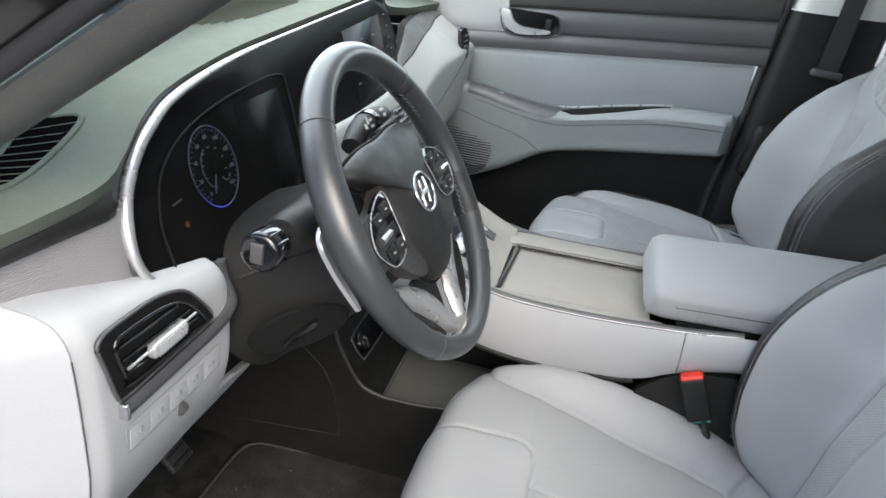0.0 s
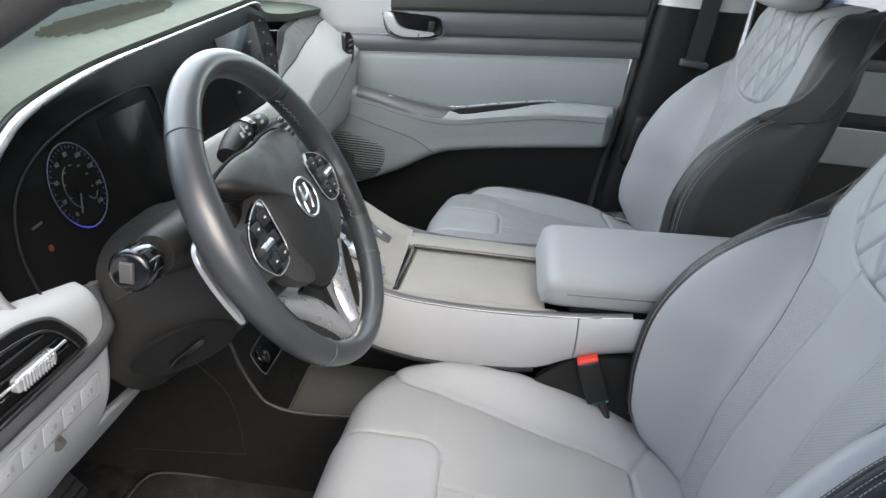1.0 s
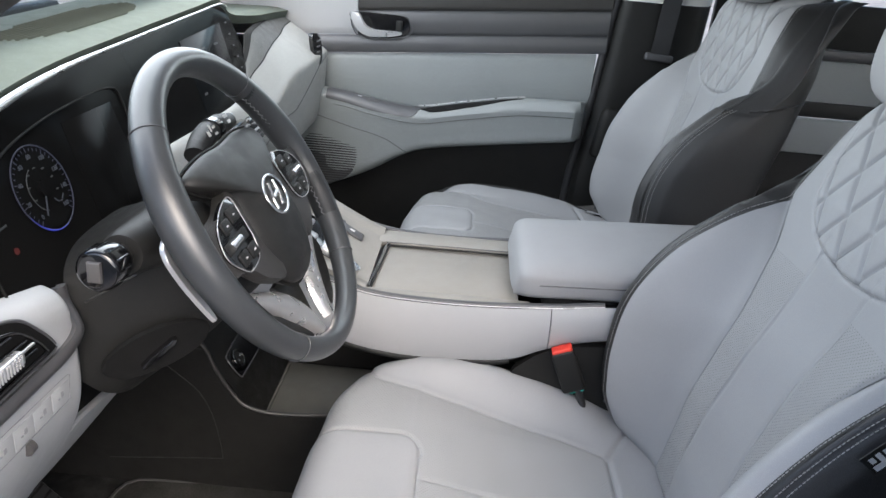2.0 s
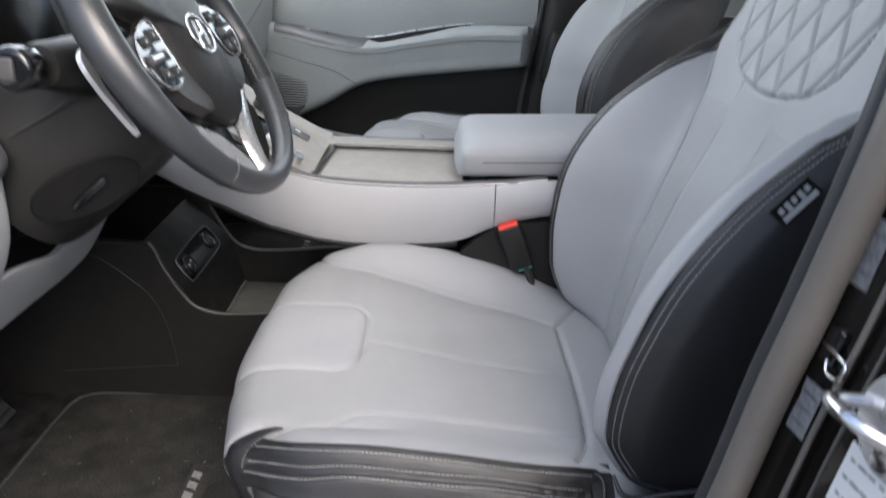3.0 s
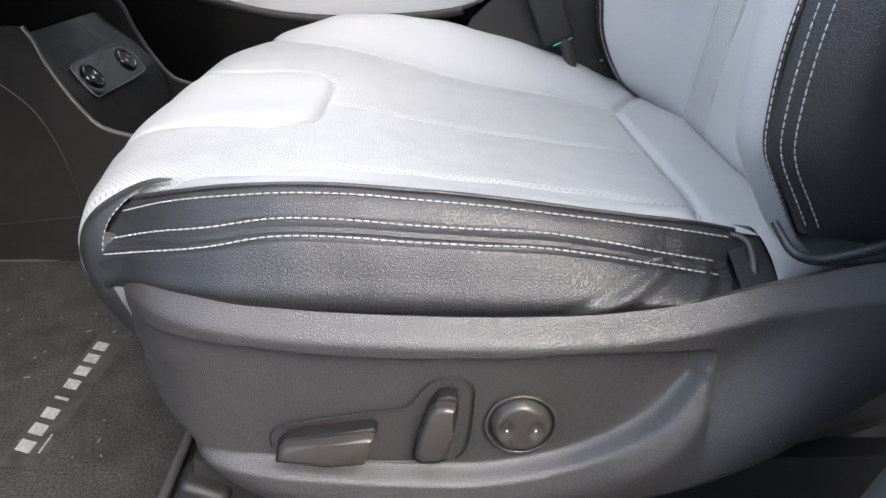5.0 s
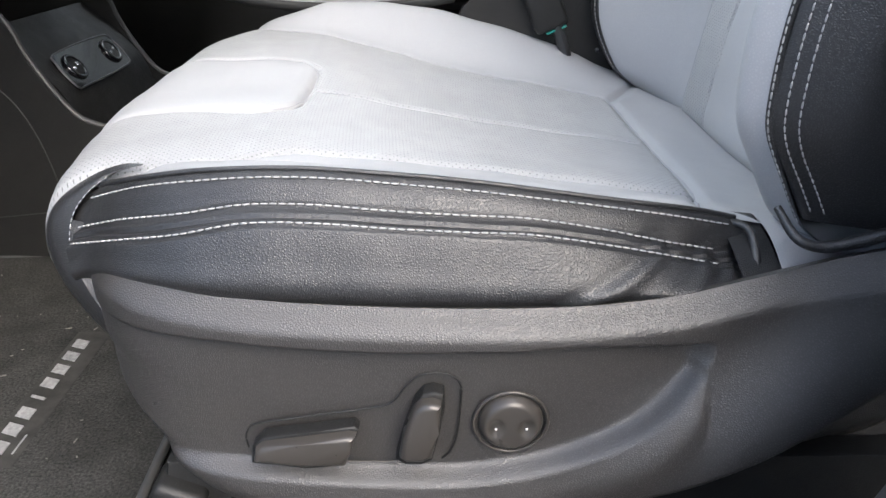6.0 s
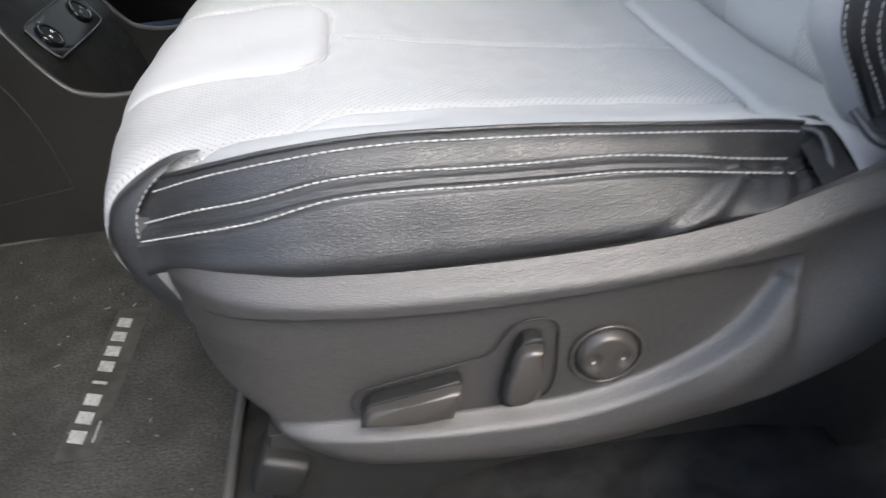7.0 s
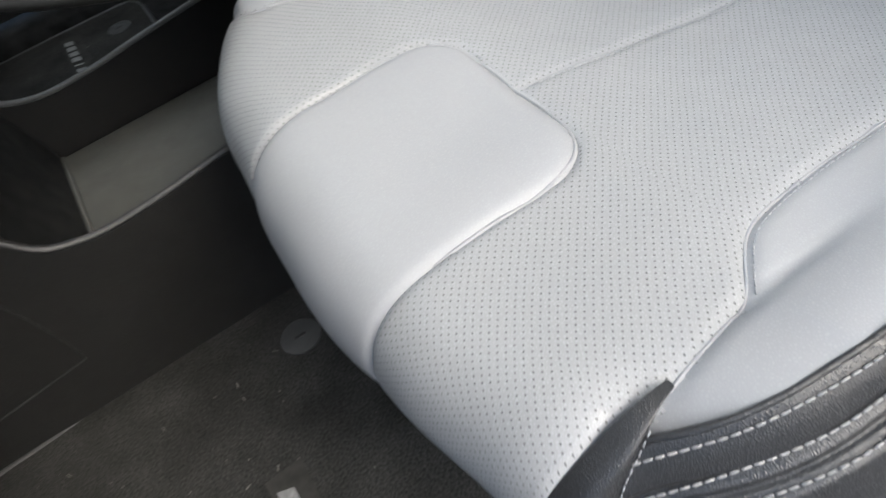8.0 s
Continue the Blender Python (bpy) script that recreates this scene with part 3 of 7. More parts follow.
        f = np.zeros(n_s)
        span = max(rc - rb, 0.004)
        for k, depth in ((0.20, -0.0012), (0.52, -0.0030), (0.82, -0.0012)):
            f += depth * np.exp(-((run - rb - k * span) / (0.14 * span)) ** 2)
        f -= 0.0010 * np.exp(-((run - rb) / 0.0012) ** 2) + 0.0010 * np.exp(-((run - rc) / 0.0012) ** 2)
        F[i] = f
    for _ in range(4):
        Q = np.concatenate([np.repeat(P[:1], 5, 0), P, np.repeat(P[-1:], 5, 0)])
        calm = (step(0.124, 0.165, xs) * step(0.517, 0.470, xs))[:, None, None]
        P[..., 1:] = P[..., 1:] * (1 - calm) + calm * sum(Q[k_:k_ + n_x, :, 1:] for k_ in range(11)) / 11
    X, Z = P[..., 0], P[..., 2]
    for line, depth, width in ((((0.405, 0.752), (0.43, 0.762), (0.462, 0.778)), 0.0016, 0.004), (((0.445, 0.752), (0.47, 0.757), (0.492, 0.770)), 0.0013, 0.004),
                               (((0.478, 0.752), (0.495, 0.758), (0.508, 0.766)), 0.0010, 0.003)):
        d = far(np.stack([X, Z], -1), line)
        F += depth * np.exp(-(d / width) ** 2) - depth * np.exp(-((d - 1.6 * width) / width) ** 2) * 0.6
    F += 0.0003 * np.sin(X * 90 + Z * 60) * np.sin(X * 37)
    N = normals(P)
    P = P + N * np.sign(N[n_x // 2, n_s // 2, 1]) * F[..., None]
    S = P.copy()
    S[..., 1] *= side
    part("side_bolster", sheet(put(S), None, None, flip == (side > 0)), BLACK_LEATHER, seat, "black grained leather with pale stitching")
    rows = []
    for m_, first in ((0, 6), (1, 1), (2, 1)):
        line = []
        for i in range(first, n_x - 3):
            run = np.r_[0, np.cumsum(np.linalg.norm(np.diff(P[i], axis=0), axis=1))]
            share = marks[i, m_]
            line.append(np.array([np.interp(share, run, P[i, :, c_]) for c_ in range(3)]) + np.array([0, 0.0007, 0.0004]))
        line = curve(np.array(line)[::18], 160)
        line[:, 1] *= side
        rows.append(put(line))
    for row in rows:
        part("stitching", stitches([row], 0.00058, 0.0042, 0.0007), THREAD, seat, "pale grey thread")
    x = np.linspace(0.1395, 0.515, 120)
    part("piping", tube(put(np.stack([x, side * (a_o(x) - 0.0005), a_z(x) + 0.0005], -1)), 0.0016, 8), BLACK_LEATHER, seat)
    # end cap that wraps round the front corner
    light = curve([(0.1625, 0.1885, 0.8072), (0.150, 0.1885, 0.8070), (0.132, 0.188, 0.8005), (0.110, 0.187, 0.787), (0.098, 0.186, 0.773), (0.094, 0.186, 0.755), (0.098, 0.186, 0.73), (0.115, 0.186, 0.70), (0.14, 0.186, 0.685)], 40)
    seam = curve([(0.163, 0.1892, 0.8074), (0.150, 0.1955, 0.8045), (0.137, 0.2005, 0.7980), (0.124, 0.204, 0.784), (0.119, 0.208, 0.768), (0.120, 0.211, 0.752), (0.128, 0.217, 0.736), (0.14, 0.222, 0.715), (0.155, 0.225, 0.69)], 40)
    t = np.linspace(0, 1, 14)[None, :, None]
    C = light[:, None] * (1 - t) + seam[:, None] * t
    C[..., 1] += 0.004 * np.sin(t[..., 0] * math.pi)
    C[..., 0] -= 0.005 * np.sin(t[..., 0] * math.pi) * step(0.81, 0.78, C[..., 2])
    C[..., 1] *= side
    if side < 0:
        return
    part("corner_panel", sheet(put(C), None, None, flip == (side > 0)), BLACK_LEATHER, seat)
    seam[:, 1] = seam[:, 1] * side + 0.001 * side
    part("corner_stitching", stitches([put(seam[5:23])], 0.0004, 0.003, 0.0012), DARK_THREAD, seat)
    tuck_ = np.array([[(c_[0] + 0.045 * t, c_[1] - 0.004 * t, c_[2] - 0.012 * t) for t in np.linspace(0, 1, 6)] for c_ in seam[14:]])
    part("corner_tuck", sheet(put(tuck_), None, None, flip == (side > 0)), BLACK_LEATHER, seat)
    rear = curve([(0.511, 0.213, 0.7815), (0.520, 0.222, 0.780), (0.521, 0.236, 0.768), (0.516, 0.250, 0.756), (0.508, 0.258, 0.748)], 24)
    part("rear_welt", tube(put(rear), np.linspace(0.0022, 0.0036, 24), 8), BLACK_LEATHER, seat)
    for name, x0, x1, mat in (("gusset", 0.508, 0.533, BLACK_LEATHER), ("rear_skirt", 0.532, 0.66, LEATHER)):
        gus = np.zeros((24, 14, 3))
        for i, x in enumerate(np.linspace(x0, x1, 24)):
            for j, q in enumerate(np.linspace(0, 1, 14)):
                gus[i, j] = (x, 0.196 + (0.060 - 0.9 * max(0.0, x - 0.535) if mat is LEATHER and x < 0.59 else 0.060 if mat is not LEATHER else 0.010) * q, 0.7815 - 0.10 * (x - 0.51) - 0.020 * q ** 1.5 + (0.004 if mat is LEATHER else 0.0) * math.sin(math.pi * q))
        part(name, sheet(put(gus), None, None, flip == (side > 0)), mat, seat)


def seat_back(put, seat, flip):
    """The backrest with wings, quilted panel and black sides, and the headrest on its posts."""
    xc = fn((0.738, 0.622), (0.752, 0.600), (0.768, 0.594), (0.80, 0.598), (0.86, 0.603), (0.93, 0.613), (1.02, 0.637), (1.10, 0.668), (1.16, 0.694), (1.22, 0.714), (1.28, 0.734), (1.33, 0.752), (1.36, 0.775), (1.372, 0.80))
    wing = fn((0.738, 0.0), (0.752, 0.010), (0.768, 0.034), (0.79, 0.062), (0.83, 0.086), (0.87, 0.095), (0.97, 0.112), (1.04, 0.114), (1.10, 0.100), (1.15, 0.070), (1.19, 0.035), (1.23, 0.008), (1.28, 0.0), (1.40, 0.0))
    half = fn((0.74, 0.205), (0.79, 0.226), (0.85, 0.236), (0.95, 0.238), (1.05, 0.236), (1.12, 0.232), (1.18, 0.226), (1.24, 0.220), (1.30, 0.209), (1.34, 0.190), (1.372, 0.155))
    seam = fn((0.74, 0.130), (0.85, 0.122), (1.0, 0.114), (1.05, 0.119), (1.10, 0.133), (1.14, 0.152), (1.185, 0.188), (1.21, 0.206), (1.28, 0.23), (1.40, 0.26))
    panel = fn((1.168, 0.0), (1.170, 0.030), (1.175, 0.062), (1.184, 0.092), (1.20, 0.118), (1.22, 0.134), (1.25, 0.143), (1.29, 0.145), (1.33, 0.143), (1.38, 0.14))
    outer_wing = fn((0.70, 0.0), (0.80, 0.0), (0.855, 0.010), (0.92, 0.004), (0.98, -0.006), (1.04, -0.012), (1.10, -0.012), (1.15, -0.005), (1.20, 0.0), (1.40, 0.0))
    n_z, n_o = 290, 221
    zs, f = np.linspace(0.738, 1.372, n_z), np.linspace(-1, 1, n_o)
    f = np.sign(f) * np.abs(f) ** 0.92
    Z = np.broadcast_to(zs[:, None], (n_z, n_o))
    O = half(zs)[:, None] * f[None, :]
    A = np.abs(O)
    rise = step(0, 1, (A - seam(Z)) / np.maximum(half(Z) * 0.93 - seam(Z), 0.02))
    shoulder = fn((0.70, 0.0), (1.13, 0.0), (1.17, 0.006), (1.22, 0.014), (1.28, 0.022), (1.33, 0.044), (1.38, 0.06))
    tuck = 0.011 * step(0.90, 1.0, A / half(Z)) ** 2 + shoulder(Z) * step(0.62, 1.05, A / half(Z)) ** 1.6
    X = xc(Z) - (wing(Z) + outer_wing(Z) * (O > 0)) * rise + tuck + 0.010 * np.cos(np.clip(O / 0.13, -1, 1) * math.pi / 2) * step(0.80, 0.95, Z) * step(1.20, 1.1, Z)
    X = X + 0.03 * step(1.345, 1.372, Z) ** 2
    P = np.stack([X, O, Z], -1)
    OZ = np.stack([A, Z], -1)
    zz = np.linspace(0.76, 1.22, 60)
    lift = -0.0035 * np.exp(-(far(OZ, np.stack([seam(zz), zz], -1)) / 0.004) ** 2)
    lift -= 0.0018 * np.exp(-(far(OZ, [(0.058, 1.19), (0.052, 1.05), (0.060, 0.90), (0.064, 0.76)]) / 0.003) ** 2)
    zp = np.linspace(1.168, 1.37, 60)
    inside = (Z > 1.169) & (A < panel(Z))
    lift -= 0.0030 * np.exp(-(far(OZ, np.stack([panel(zp), zp], -1)) / 0.0028) ** 2)
    p, q = O / 0.058 + Z / 0.094, O / 0.058 - Z / 0.094
    near = np.minimum(np.abs(p - np.round(p)), np.abs(q - np.round(q)))
    lift += inside * (0.0040 * np.sqrt(np.clip(near * 2, 0, 1)) - 0.0036 * np.exp(-(near / 0.05) ** 2))
    lift += 0.0012 * np.sin(Z * 41 + O * 17) * np.sin(O * 33 - Z * 19)
    N = normals(P)
    N = N * np.sign(-N[n_z // 2, n_o // 2, 0])
    P = P + N * lift[..., None]
    s_v = np.cumsum(np.r_[0, np.linalg.norm(np.diff(P[:, n_o // 2], axis=0), axis=1)])
    uv = np.stack([np.broadcast_to(s_v[:, None], O.shape), O], -1)
    cz, ca, ci = (Z[:-1, :-1] + Z[1:, 1:]) / 2, (A[:-1, :-1] + A[1:, 1:]) / 2, inside[:-1, :-1]
    wings = (ca > seam(cz)) & (cz < 1.21)
    perf = (ca < seam(cz) - 0.004) & (ca > 0.060) & (cz < 1.14) & ~ci
    plain = ~(wings | perf | ci)
    fs = (f[:-1] + f[1:]) / 2
    whole = np.broadcast_to(((fs > -0.865) & (fs < 0.985))[None, :], ca.shape)
    right = (O[:-1, :-1] + O[1:, 1:]) > 0
    for name, keep, mat in (("backrest_panel", plain, LEATHER), ("perforated_panel", perf & right, PERFORATED), ("perforated_panel", perf & ~right, PERFORATED),
                            ("wing", wings & right, LEATHER), ("wing", wings & ~right, LEATHER), ("quilted_panel", ci, LEATHER)):
        part(name, sheet(put(P), keep & whole, uv, not flip), mat, seat, "diamond-quilted light grey leather" if name == "quilted_panel" else "")
    for k, keep in ((1, ~whole & right), (-1, ~whole & ~right)):
        part("edge_band", sheet(put(P), keep, uv, not flip), BLACK_LEATHER, seat, "black leather edge band")
        j_ = int(np.argmin(np.abs(f - (0.992 if k > 0 else -0.885))))
        line = curve((P + 0.0010 * N)[22:285:5, j_], 220)
        part("edge_stitching", stitches([put(line)], 0.00048), THREAD, seat, "pale grey thread")
    lines = []
    for k in (-1, 1):
        z = np.linspace(0.79, 1.18, 80)
        o = np.interp(z, [0.76, 0.90, 1.05, 1.19], [0.064, 0.060, 0.052, 0.058])
        lines.append(put(np.stack([xc(z) + 0.010 * np.cos(o / 0.13 * math.pi / 2) * step(0.80, 0.95, z) * step(1.20, 1.1, z) + 0.0002, k * (o + 0.003), z], -1)))
    for k in (-1, 1):
        # grey tube draws the seam's crease shade together with its thread
        ridge = np.array([(np.interp(k * float(seam(z)), O[i], P[i, :, 0]) - 0.0004, k * float(seam(z)), z) for i, z in enumerate(zs) if 0.77 < z < 1.20])
        part("wing_seam", tube(put(curve(ridge[::12], 90)), 0.0009, 6), DARK_THREAD, seat)
    for line in lines:
        part("panel_stitching", stitches([line], 0.0005, 0.003, 0.0014), LEATHER, seat)
    quilt = []
    for sgn_ in (-1, 1):
        for k in range(-60, 60):
            o_ = np.linspace(-0.143, 0.143, 140)
            z_ = sgn_ * (k - o_ / 0.058) * 0.094
            ok = (z_ > 1.171) & (z_ < 1.352) & (np.abs(o_) < panel(z_) - 0.003)
            if ok.sum() > 6:
                x_ = xc(z_[ok]) + 0.0030
                quilt.append(put(np.stack([x_, o_[ok], z_[ok]], -1)))
    part("quilt_stitching", stitches(quilt, 0.0006, 0.0030, 0.0012), DARK_THREAD, seat)
    zq = np.r_[np.linspace(1.350, 1.169, 70), 1.1682, np.linspace(1.169, 1.350, 70)]
    oq = np.r_[panel(np.linspace(1.350, 1.169, 70)), 0.0, -panel(np.linspace(1.169, 1.350, 70))]
    part("quilt_border", tube(put(np.stack([xc(zq) + 0.0024, oq, zq], -1)), 0.0009, 6), DARK_THREAD, seat)
    for k in (-1, 1):
        # black side: from the wing's edge round to the shell behind
        n_s = 60
        side_wing = lambda z_: wing(z_) + (outer_wing(z_) if k > 0 else 0.0)
        zk = np.linspace(0.789, 1.372, 190)
        S = np.zeros((190, n_s, 3))
        for i, z in enumerate(zk):
            xe, h = float(xc(z) - side_wing(z) + 0.0095 + 0.93 * shoulder(z)), float(half(z))
            back = float(xc(z)) + 0.085 + 0.02 * float(step(1.35, 1.1, z)) + 0.012 * float(step(1.15, 1.25, z))
            curl = lambda a_: float(xc(z) - side_wing(z) + 0.011 * step(0.90, 1.0, a_ / h) ** 2 + shoulder(z) * step(0.62, 1.05, a_ / h) ** 1.6)
            sec = np.array([(curl(h * 0.99) + 0.0012, h * 0.988), (curl(h) + 0.0004, h + 0.0005), (curl(h) + 0.006, h + 0.005), (xe + 0.024, h + 0.012), (xe + 0.045, h + 0.019), (xe * 0.5 + back * 0.5, h + 0.022), (back - 0.02, h + 0.010), (back, h - 0.02), (back + 0.006, h - 0.07)])
            c = curve(sec, n_s)
            run = np.r_[0, np.cumsum(np.linalg.norm(np.diff(c, axis=0), axis=1))]
            g = 0.0016 * np.exp(-((run - 0.0130) / 0.0014) ** 2) + 0.0010 * np.exp(-((run - 0.0095) / 0.001) ** 2) + 0.0010 * np.exp(-((run - 0.0165) / 0.001) ** 2)
            S[i, :, 0], S[i, :, 1], S[i, :, 2] = c[:, 0], k * (c[:, 1] - g), z
        part("black_side", sheet(put(S), None, None, flip == (k > 0)), BLACK_LEATHER, seat, "smooth black leather")
        rows = []
        for run in (0.0095, 0.0165):
            line = []
            for sec_ in S[2:130]:
                runs_ = np.r_[0, np.cumsum(np.linalg.norm(np.diff(sec_, axis=0), axis=1))]
                line.append([np.interp(run, runs_, sec_[:, c_]) for c_ in range(3)])
            line = curve(np.array(line)[::4], 160)
            line[:, 1] += k * 0.0009
            line[:, 0] -= 0.0004
            rows.append(put(line))
        for row in rows:
            part("side_stitching", stitches([row], 0.00048), THREAD, seat, "pale grey thread")
        low = curve([(0.526, k * 0.236, 0.800), (0.533, k * 0.250, 0.788), (0.546, k * 0.253, 0.784), (0.562, k * 0.254, 0.787), (0.580, k * 0.255, 0.793), (0.62, k * 0.256, 0.803), (0.69, k * 0.245, 0.812)], 60)
        part("lower_welt", tube(put(low), np.interp(np.arange(60), [0, 15, 59], [0.0022, 0.0036, 0.0042]), 12), BLACK_LEATHER, seat)
        fold = np.array([S[126 + int(8 * (c_ - 10) / 30), c_] + np.array([0, k * 0.0003, 0]) for c_ in range(10, 40)])
        part("side_fold", tube(put(fold), 0.0022, 6), BLACK_LEATHER, seat)
    shell = np.zeros((30, 20, 3))
    for i, z in enumerate(np.linspace(0.70, 1.368, 30)):
        for j, q in enumerate(np.linspace(-1, 1, 20)):
            shell[i, j] = (xc(z) + 0.10 - 0.03 * q * q, q * (half(z) - 0.03), z)
    part("back_shell", sheet(put(shell), None, None, flip), BLACK, seat)
    for q in (-0.06, 0.06):
        part("headrest_post", tube(put(np.array([(0.79, q, 1.34), (0.78, q, 1.40), (0.77, q, 1.44)])), 0.006, 10), CHROME, seat)
    rest, pad = [], []
    for i, b in enumerate(np.linspace(-math.pi / 2, math.pi / 2, 26)):
        ring = []
        for a in np.linspace(0, 2 * math.pi, 48, endpoint=False):
            c, s, v = math.cos(a), math.sin(a), math.cos(b)
            sg = lambda u, e: math.copysign(abs(u) ** e, u)
            ring.append((0.768 + 0.025 * math.sin(b) + 0.058 * sg(c, 0.7) * abs(v) ** 0.45, 0.138 * sg(s, 0.55) * abs(v) ** 0.45, 1.455 + 0.105 * sg(math.sin(b), 0.75)))
        rest.append(ring)
    rest = np.array(rest)
    front = (rest[:-1, :, 0].mean() * 0 + (rest[:-1, :, 0] + rest[1:, :, 0]) / 2) < 0.775
    keep_f = front & np.roll(front, -1, axis=1)
    head = part("headrest", sheet(put(rest), ~keep_f, None, flip, loop=True), BLACK_LEATHER, seat, "black leather headrest with light grey face")
    part("headrest_face", sheet(put(rest), keep_f, None, flip, loop=True), LEATHER, head)


def seat_shell(put, seat, flip, switches):
    """The plastic side shield, the rail and, on the driver's seat, its switches."""
    for side in (1, -1):
        path = curve([(0.115, 0.12), (0.118, 0.17), (0.130, 0.215), (0.152, 0.247), (0.185, 0.266), (0.24, 0.276), (0.33, 0.281), (0.42, 0.281), (0.50, 0.276), (0.58, 0.266), (0.68, 0.252), (0.76, 0.23)], 260)
        top = fn((0.10, 0.752), (0.118, 0.756), (0.130, 0.761), (0.151, 0.766), (0.18, 0.762), (0.24, 0.757), (0.33, 0.755), (0.41, 0.756), (0.465, 0.761), (0.50, 0.768), (0.54, 0.776), (0.60, 0.788), (0.68, 0.80), (0.78, 0.805))
        low = fn((0.10, 0.66), (0.13, 0.645), (0.16, 0.628), (0.19, 0.606), (0.24, 0.592), (0.34, 0.585), (0.43, 0.589), (0.53, 0.602), (0.60, 0.615), (0.70, 0.64), (0.80, 0.66))
        n_s, n_t = len(path), 110
        t = np.linspace(0, 1, n_t)
        X = np.broadcast_to(path[:, :1], (n_s, n_t))
        Z = top(X) * (1 - t) + low(X) * t
        below = top(X) - Z
        arc = fn((0.10, 0.640), (0.20, 0.6405), (0.33, 0.639), (0.38, 0.644), (0.414, 0.654), (0.445, 0.671), (0.463, 0.686), (0.476, 0.703), (0.485, 0.724), (0.49, 0.80))
        out = 0.012 * step(0, 0.016, below) ** 0.7 - 0.012
        recess = step(0.0, 0.0016, 0.7335 + 0.004 * step(0.30, 0.18, X) + 0.004 * step(0.34, 0.44, X) - Z) * step(0.0, 0.010, Z - arc(X)) * step(0.10, 0.245, X)
        recess = np.minimum(recess, step(0.493, 0.478, X))
        out = out - 0.0105 * recess
        out = out - 0.0025 * step(0.715, 0.70, Z) * step(0.2, 0.13, X)
        h = step(0.0, 0.05, Z - low(X))
        out = out - 0.022 * (1 - h) ** 2
        out = out + 0.005 * np.exp(-((Z - arc(X) + 0.018) / 0.018) ** 2) * step(0.16, 0.24, X) * step(0.54, 0.44, X) * step(0.725, 0.69, Z)
        # a ridge climbs to the rear; above it the shield faces up, below it turns under
        ridge_z = fn((0.10, 0.615), (0.222, 0.620), (0.327, 0.615), (0.382, 0.619), (0.427, 0.630), (0.472, 0.647), (0.513, 0.674), (0.552, 0.703), (0.60, 0.735), (0.66, 0.765), (0.78, 0.80))
        over = Z - ridge_z(X)
        lean_out = 0.026 * step(0.40, 0.54, X)
        out = out + lean_out * step(0.080, 0.0, over) - (lean_out + 0.022 * step(0.36, 0.50, X)) * step(0.0, 0.035, -over)
        tan = np.gradient(path, axis=0)
        tan /= np.linalg.norm(tan, axis=1, keepdims=True)
        nx, no = -tan[:, 1], tan[:, 0]
        P = np.stack([X + nx[:, None] * out, side * (path[:, 1:2] + no[:, None] * out), Z], -1)
        part("side_shield", sheet(put(P), None, None, flip == (side > 0)), GRAINED, seat, "grained black plastic")
        lip = np.zeros((n_s, 6, 3))
        for j, (dz, do) in enumerate(((0.0, 0.0), (-0.002, -0.006), (-0.006, -0.012), (-0.012, -0.016), (-0.02, -0.02), (-0.03, -0.024))):
            lip[:, j] = np.stack([P[:, 0, 0] - nx * do * 0, P[:, 0, 1] + side * do * no, P[:, 0, 2] + dz], -1)
        part("shield_lip", sheet(put(lip), None, None, flip != (side > 0)), GRAINED, seat)
        for a, b in ((0.17, 0.62),):
            rail = [(0.165, 0.625), (0.158, 0.585), (0.150, 0.52), (0.245, 0.52), (0.262, 0.545), (0.30, 0.562), (0.36, 0.568), (0.50, 0.566), (0.56, 0.55), (0.58, 0.52), (0.70, 0.52), (0.70, 0.63)]
            m = put(np.array([(0, side * 0.225, 0)]))[0]
            me = plate([(x, z) for x, z in rail], 0.02, Matrix(((1, 0, 0, m[0]), (0, 0, -1, m[1]), (0, 1, 0, m[2]), (0, 0, 0, 1))), 0.002)
            part("rail_cover", me, BLACK, seat)
        foot = put(np.array([(0.168, side * 0.243, 0.594)]))[0]
        part("rail_end_cap", block((0.035, 0.03, 0.035), Matrix.Translation(foot) @ pose(0, 0, 0, 0, 25, 0), 0.006), BLACK, seat, "dark grey painted metal bracket")
    base = np.zeros((12, 14, 3))
    for i, x in enumerate(np.linspace(0.17, 0.72, 12)):
        for j, o in enumerate(np.linspace(-0.255, 0.255, 14)):
            base[i, j] = (x, o, 0.70 - 0.02 * (i == 0))
    part("cushion_pan", sheet(put(base), None, None, flip), BLACK, seat)
    apron = np.zeros((10, 14, 3))
    for i, q in enumerate(np.linspace(0, 1, 10)):
        for j, o in enumerate(np.linspace(-0.20, 0.20, 14)):
            apron[i, j] = (0.105 + 0.9 * o * o + 0.02 * q * q, o, 0.70 - 0.08 * q)
    part("front_apron", sheet(put(apron), None, None, flip), GRAINED, seat)
    if not switches:
        return
    place = lambda x, o, z: Vector(put(np.array([(x, o, z)]))[0])
    out = (place(0, 1, 0) - place(0, 0, 0)).normalized()
    flat = Matrix(((1, 0, 0, 0), (0, 0, out.y, 0), (0, 1, 0, 0), (0, 0, 0, 1)))

    def lever(name, pts, face, o, depth, mat=SWITCH):
        m = flat.copy()
        m.translation = place(0, o, 0)
        ob = part(name, plate(pts, depth * 0.55, m, 0.0018, 3), BLACK, seat, "satin dark plastic seat switch")
        m2 = m.copy()
        m2.translation = place(0, o + depth * 0.5, 0)
        part("switch_face", plate(face, depth * 0.5, m2, 0.0035, 4, 0.04), mat, ob)
        return ob

    o_face = 0.2735
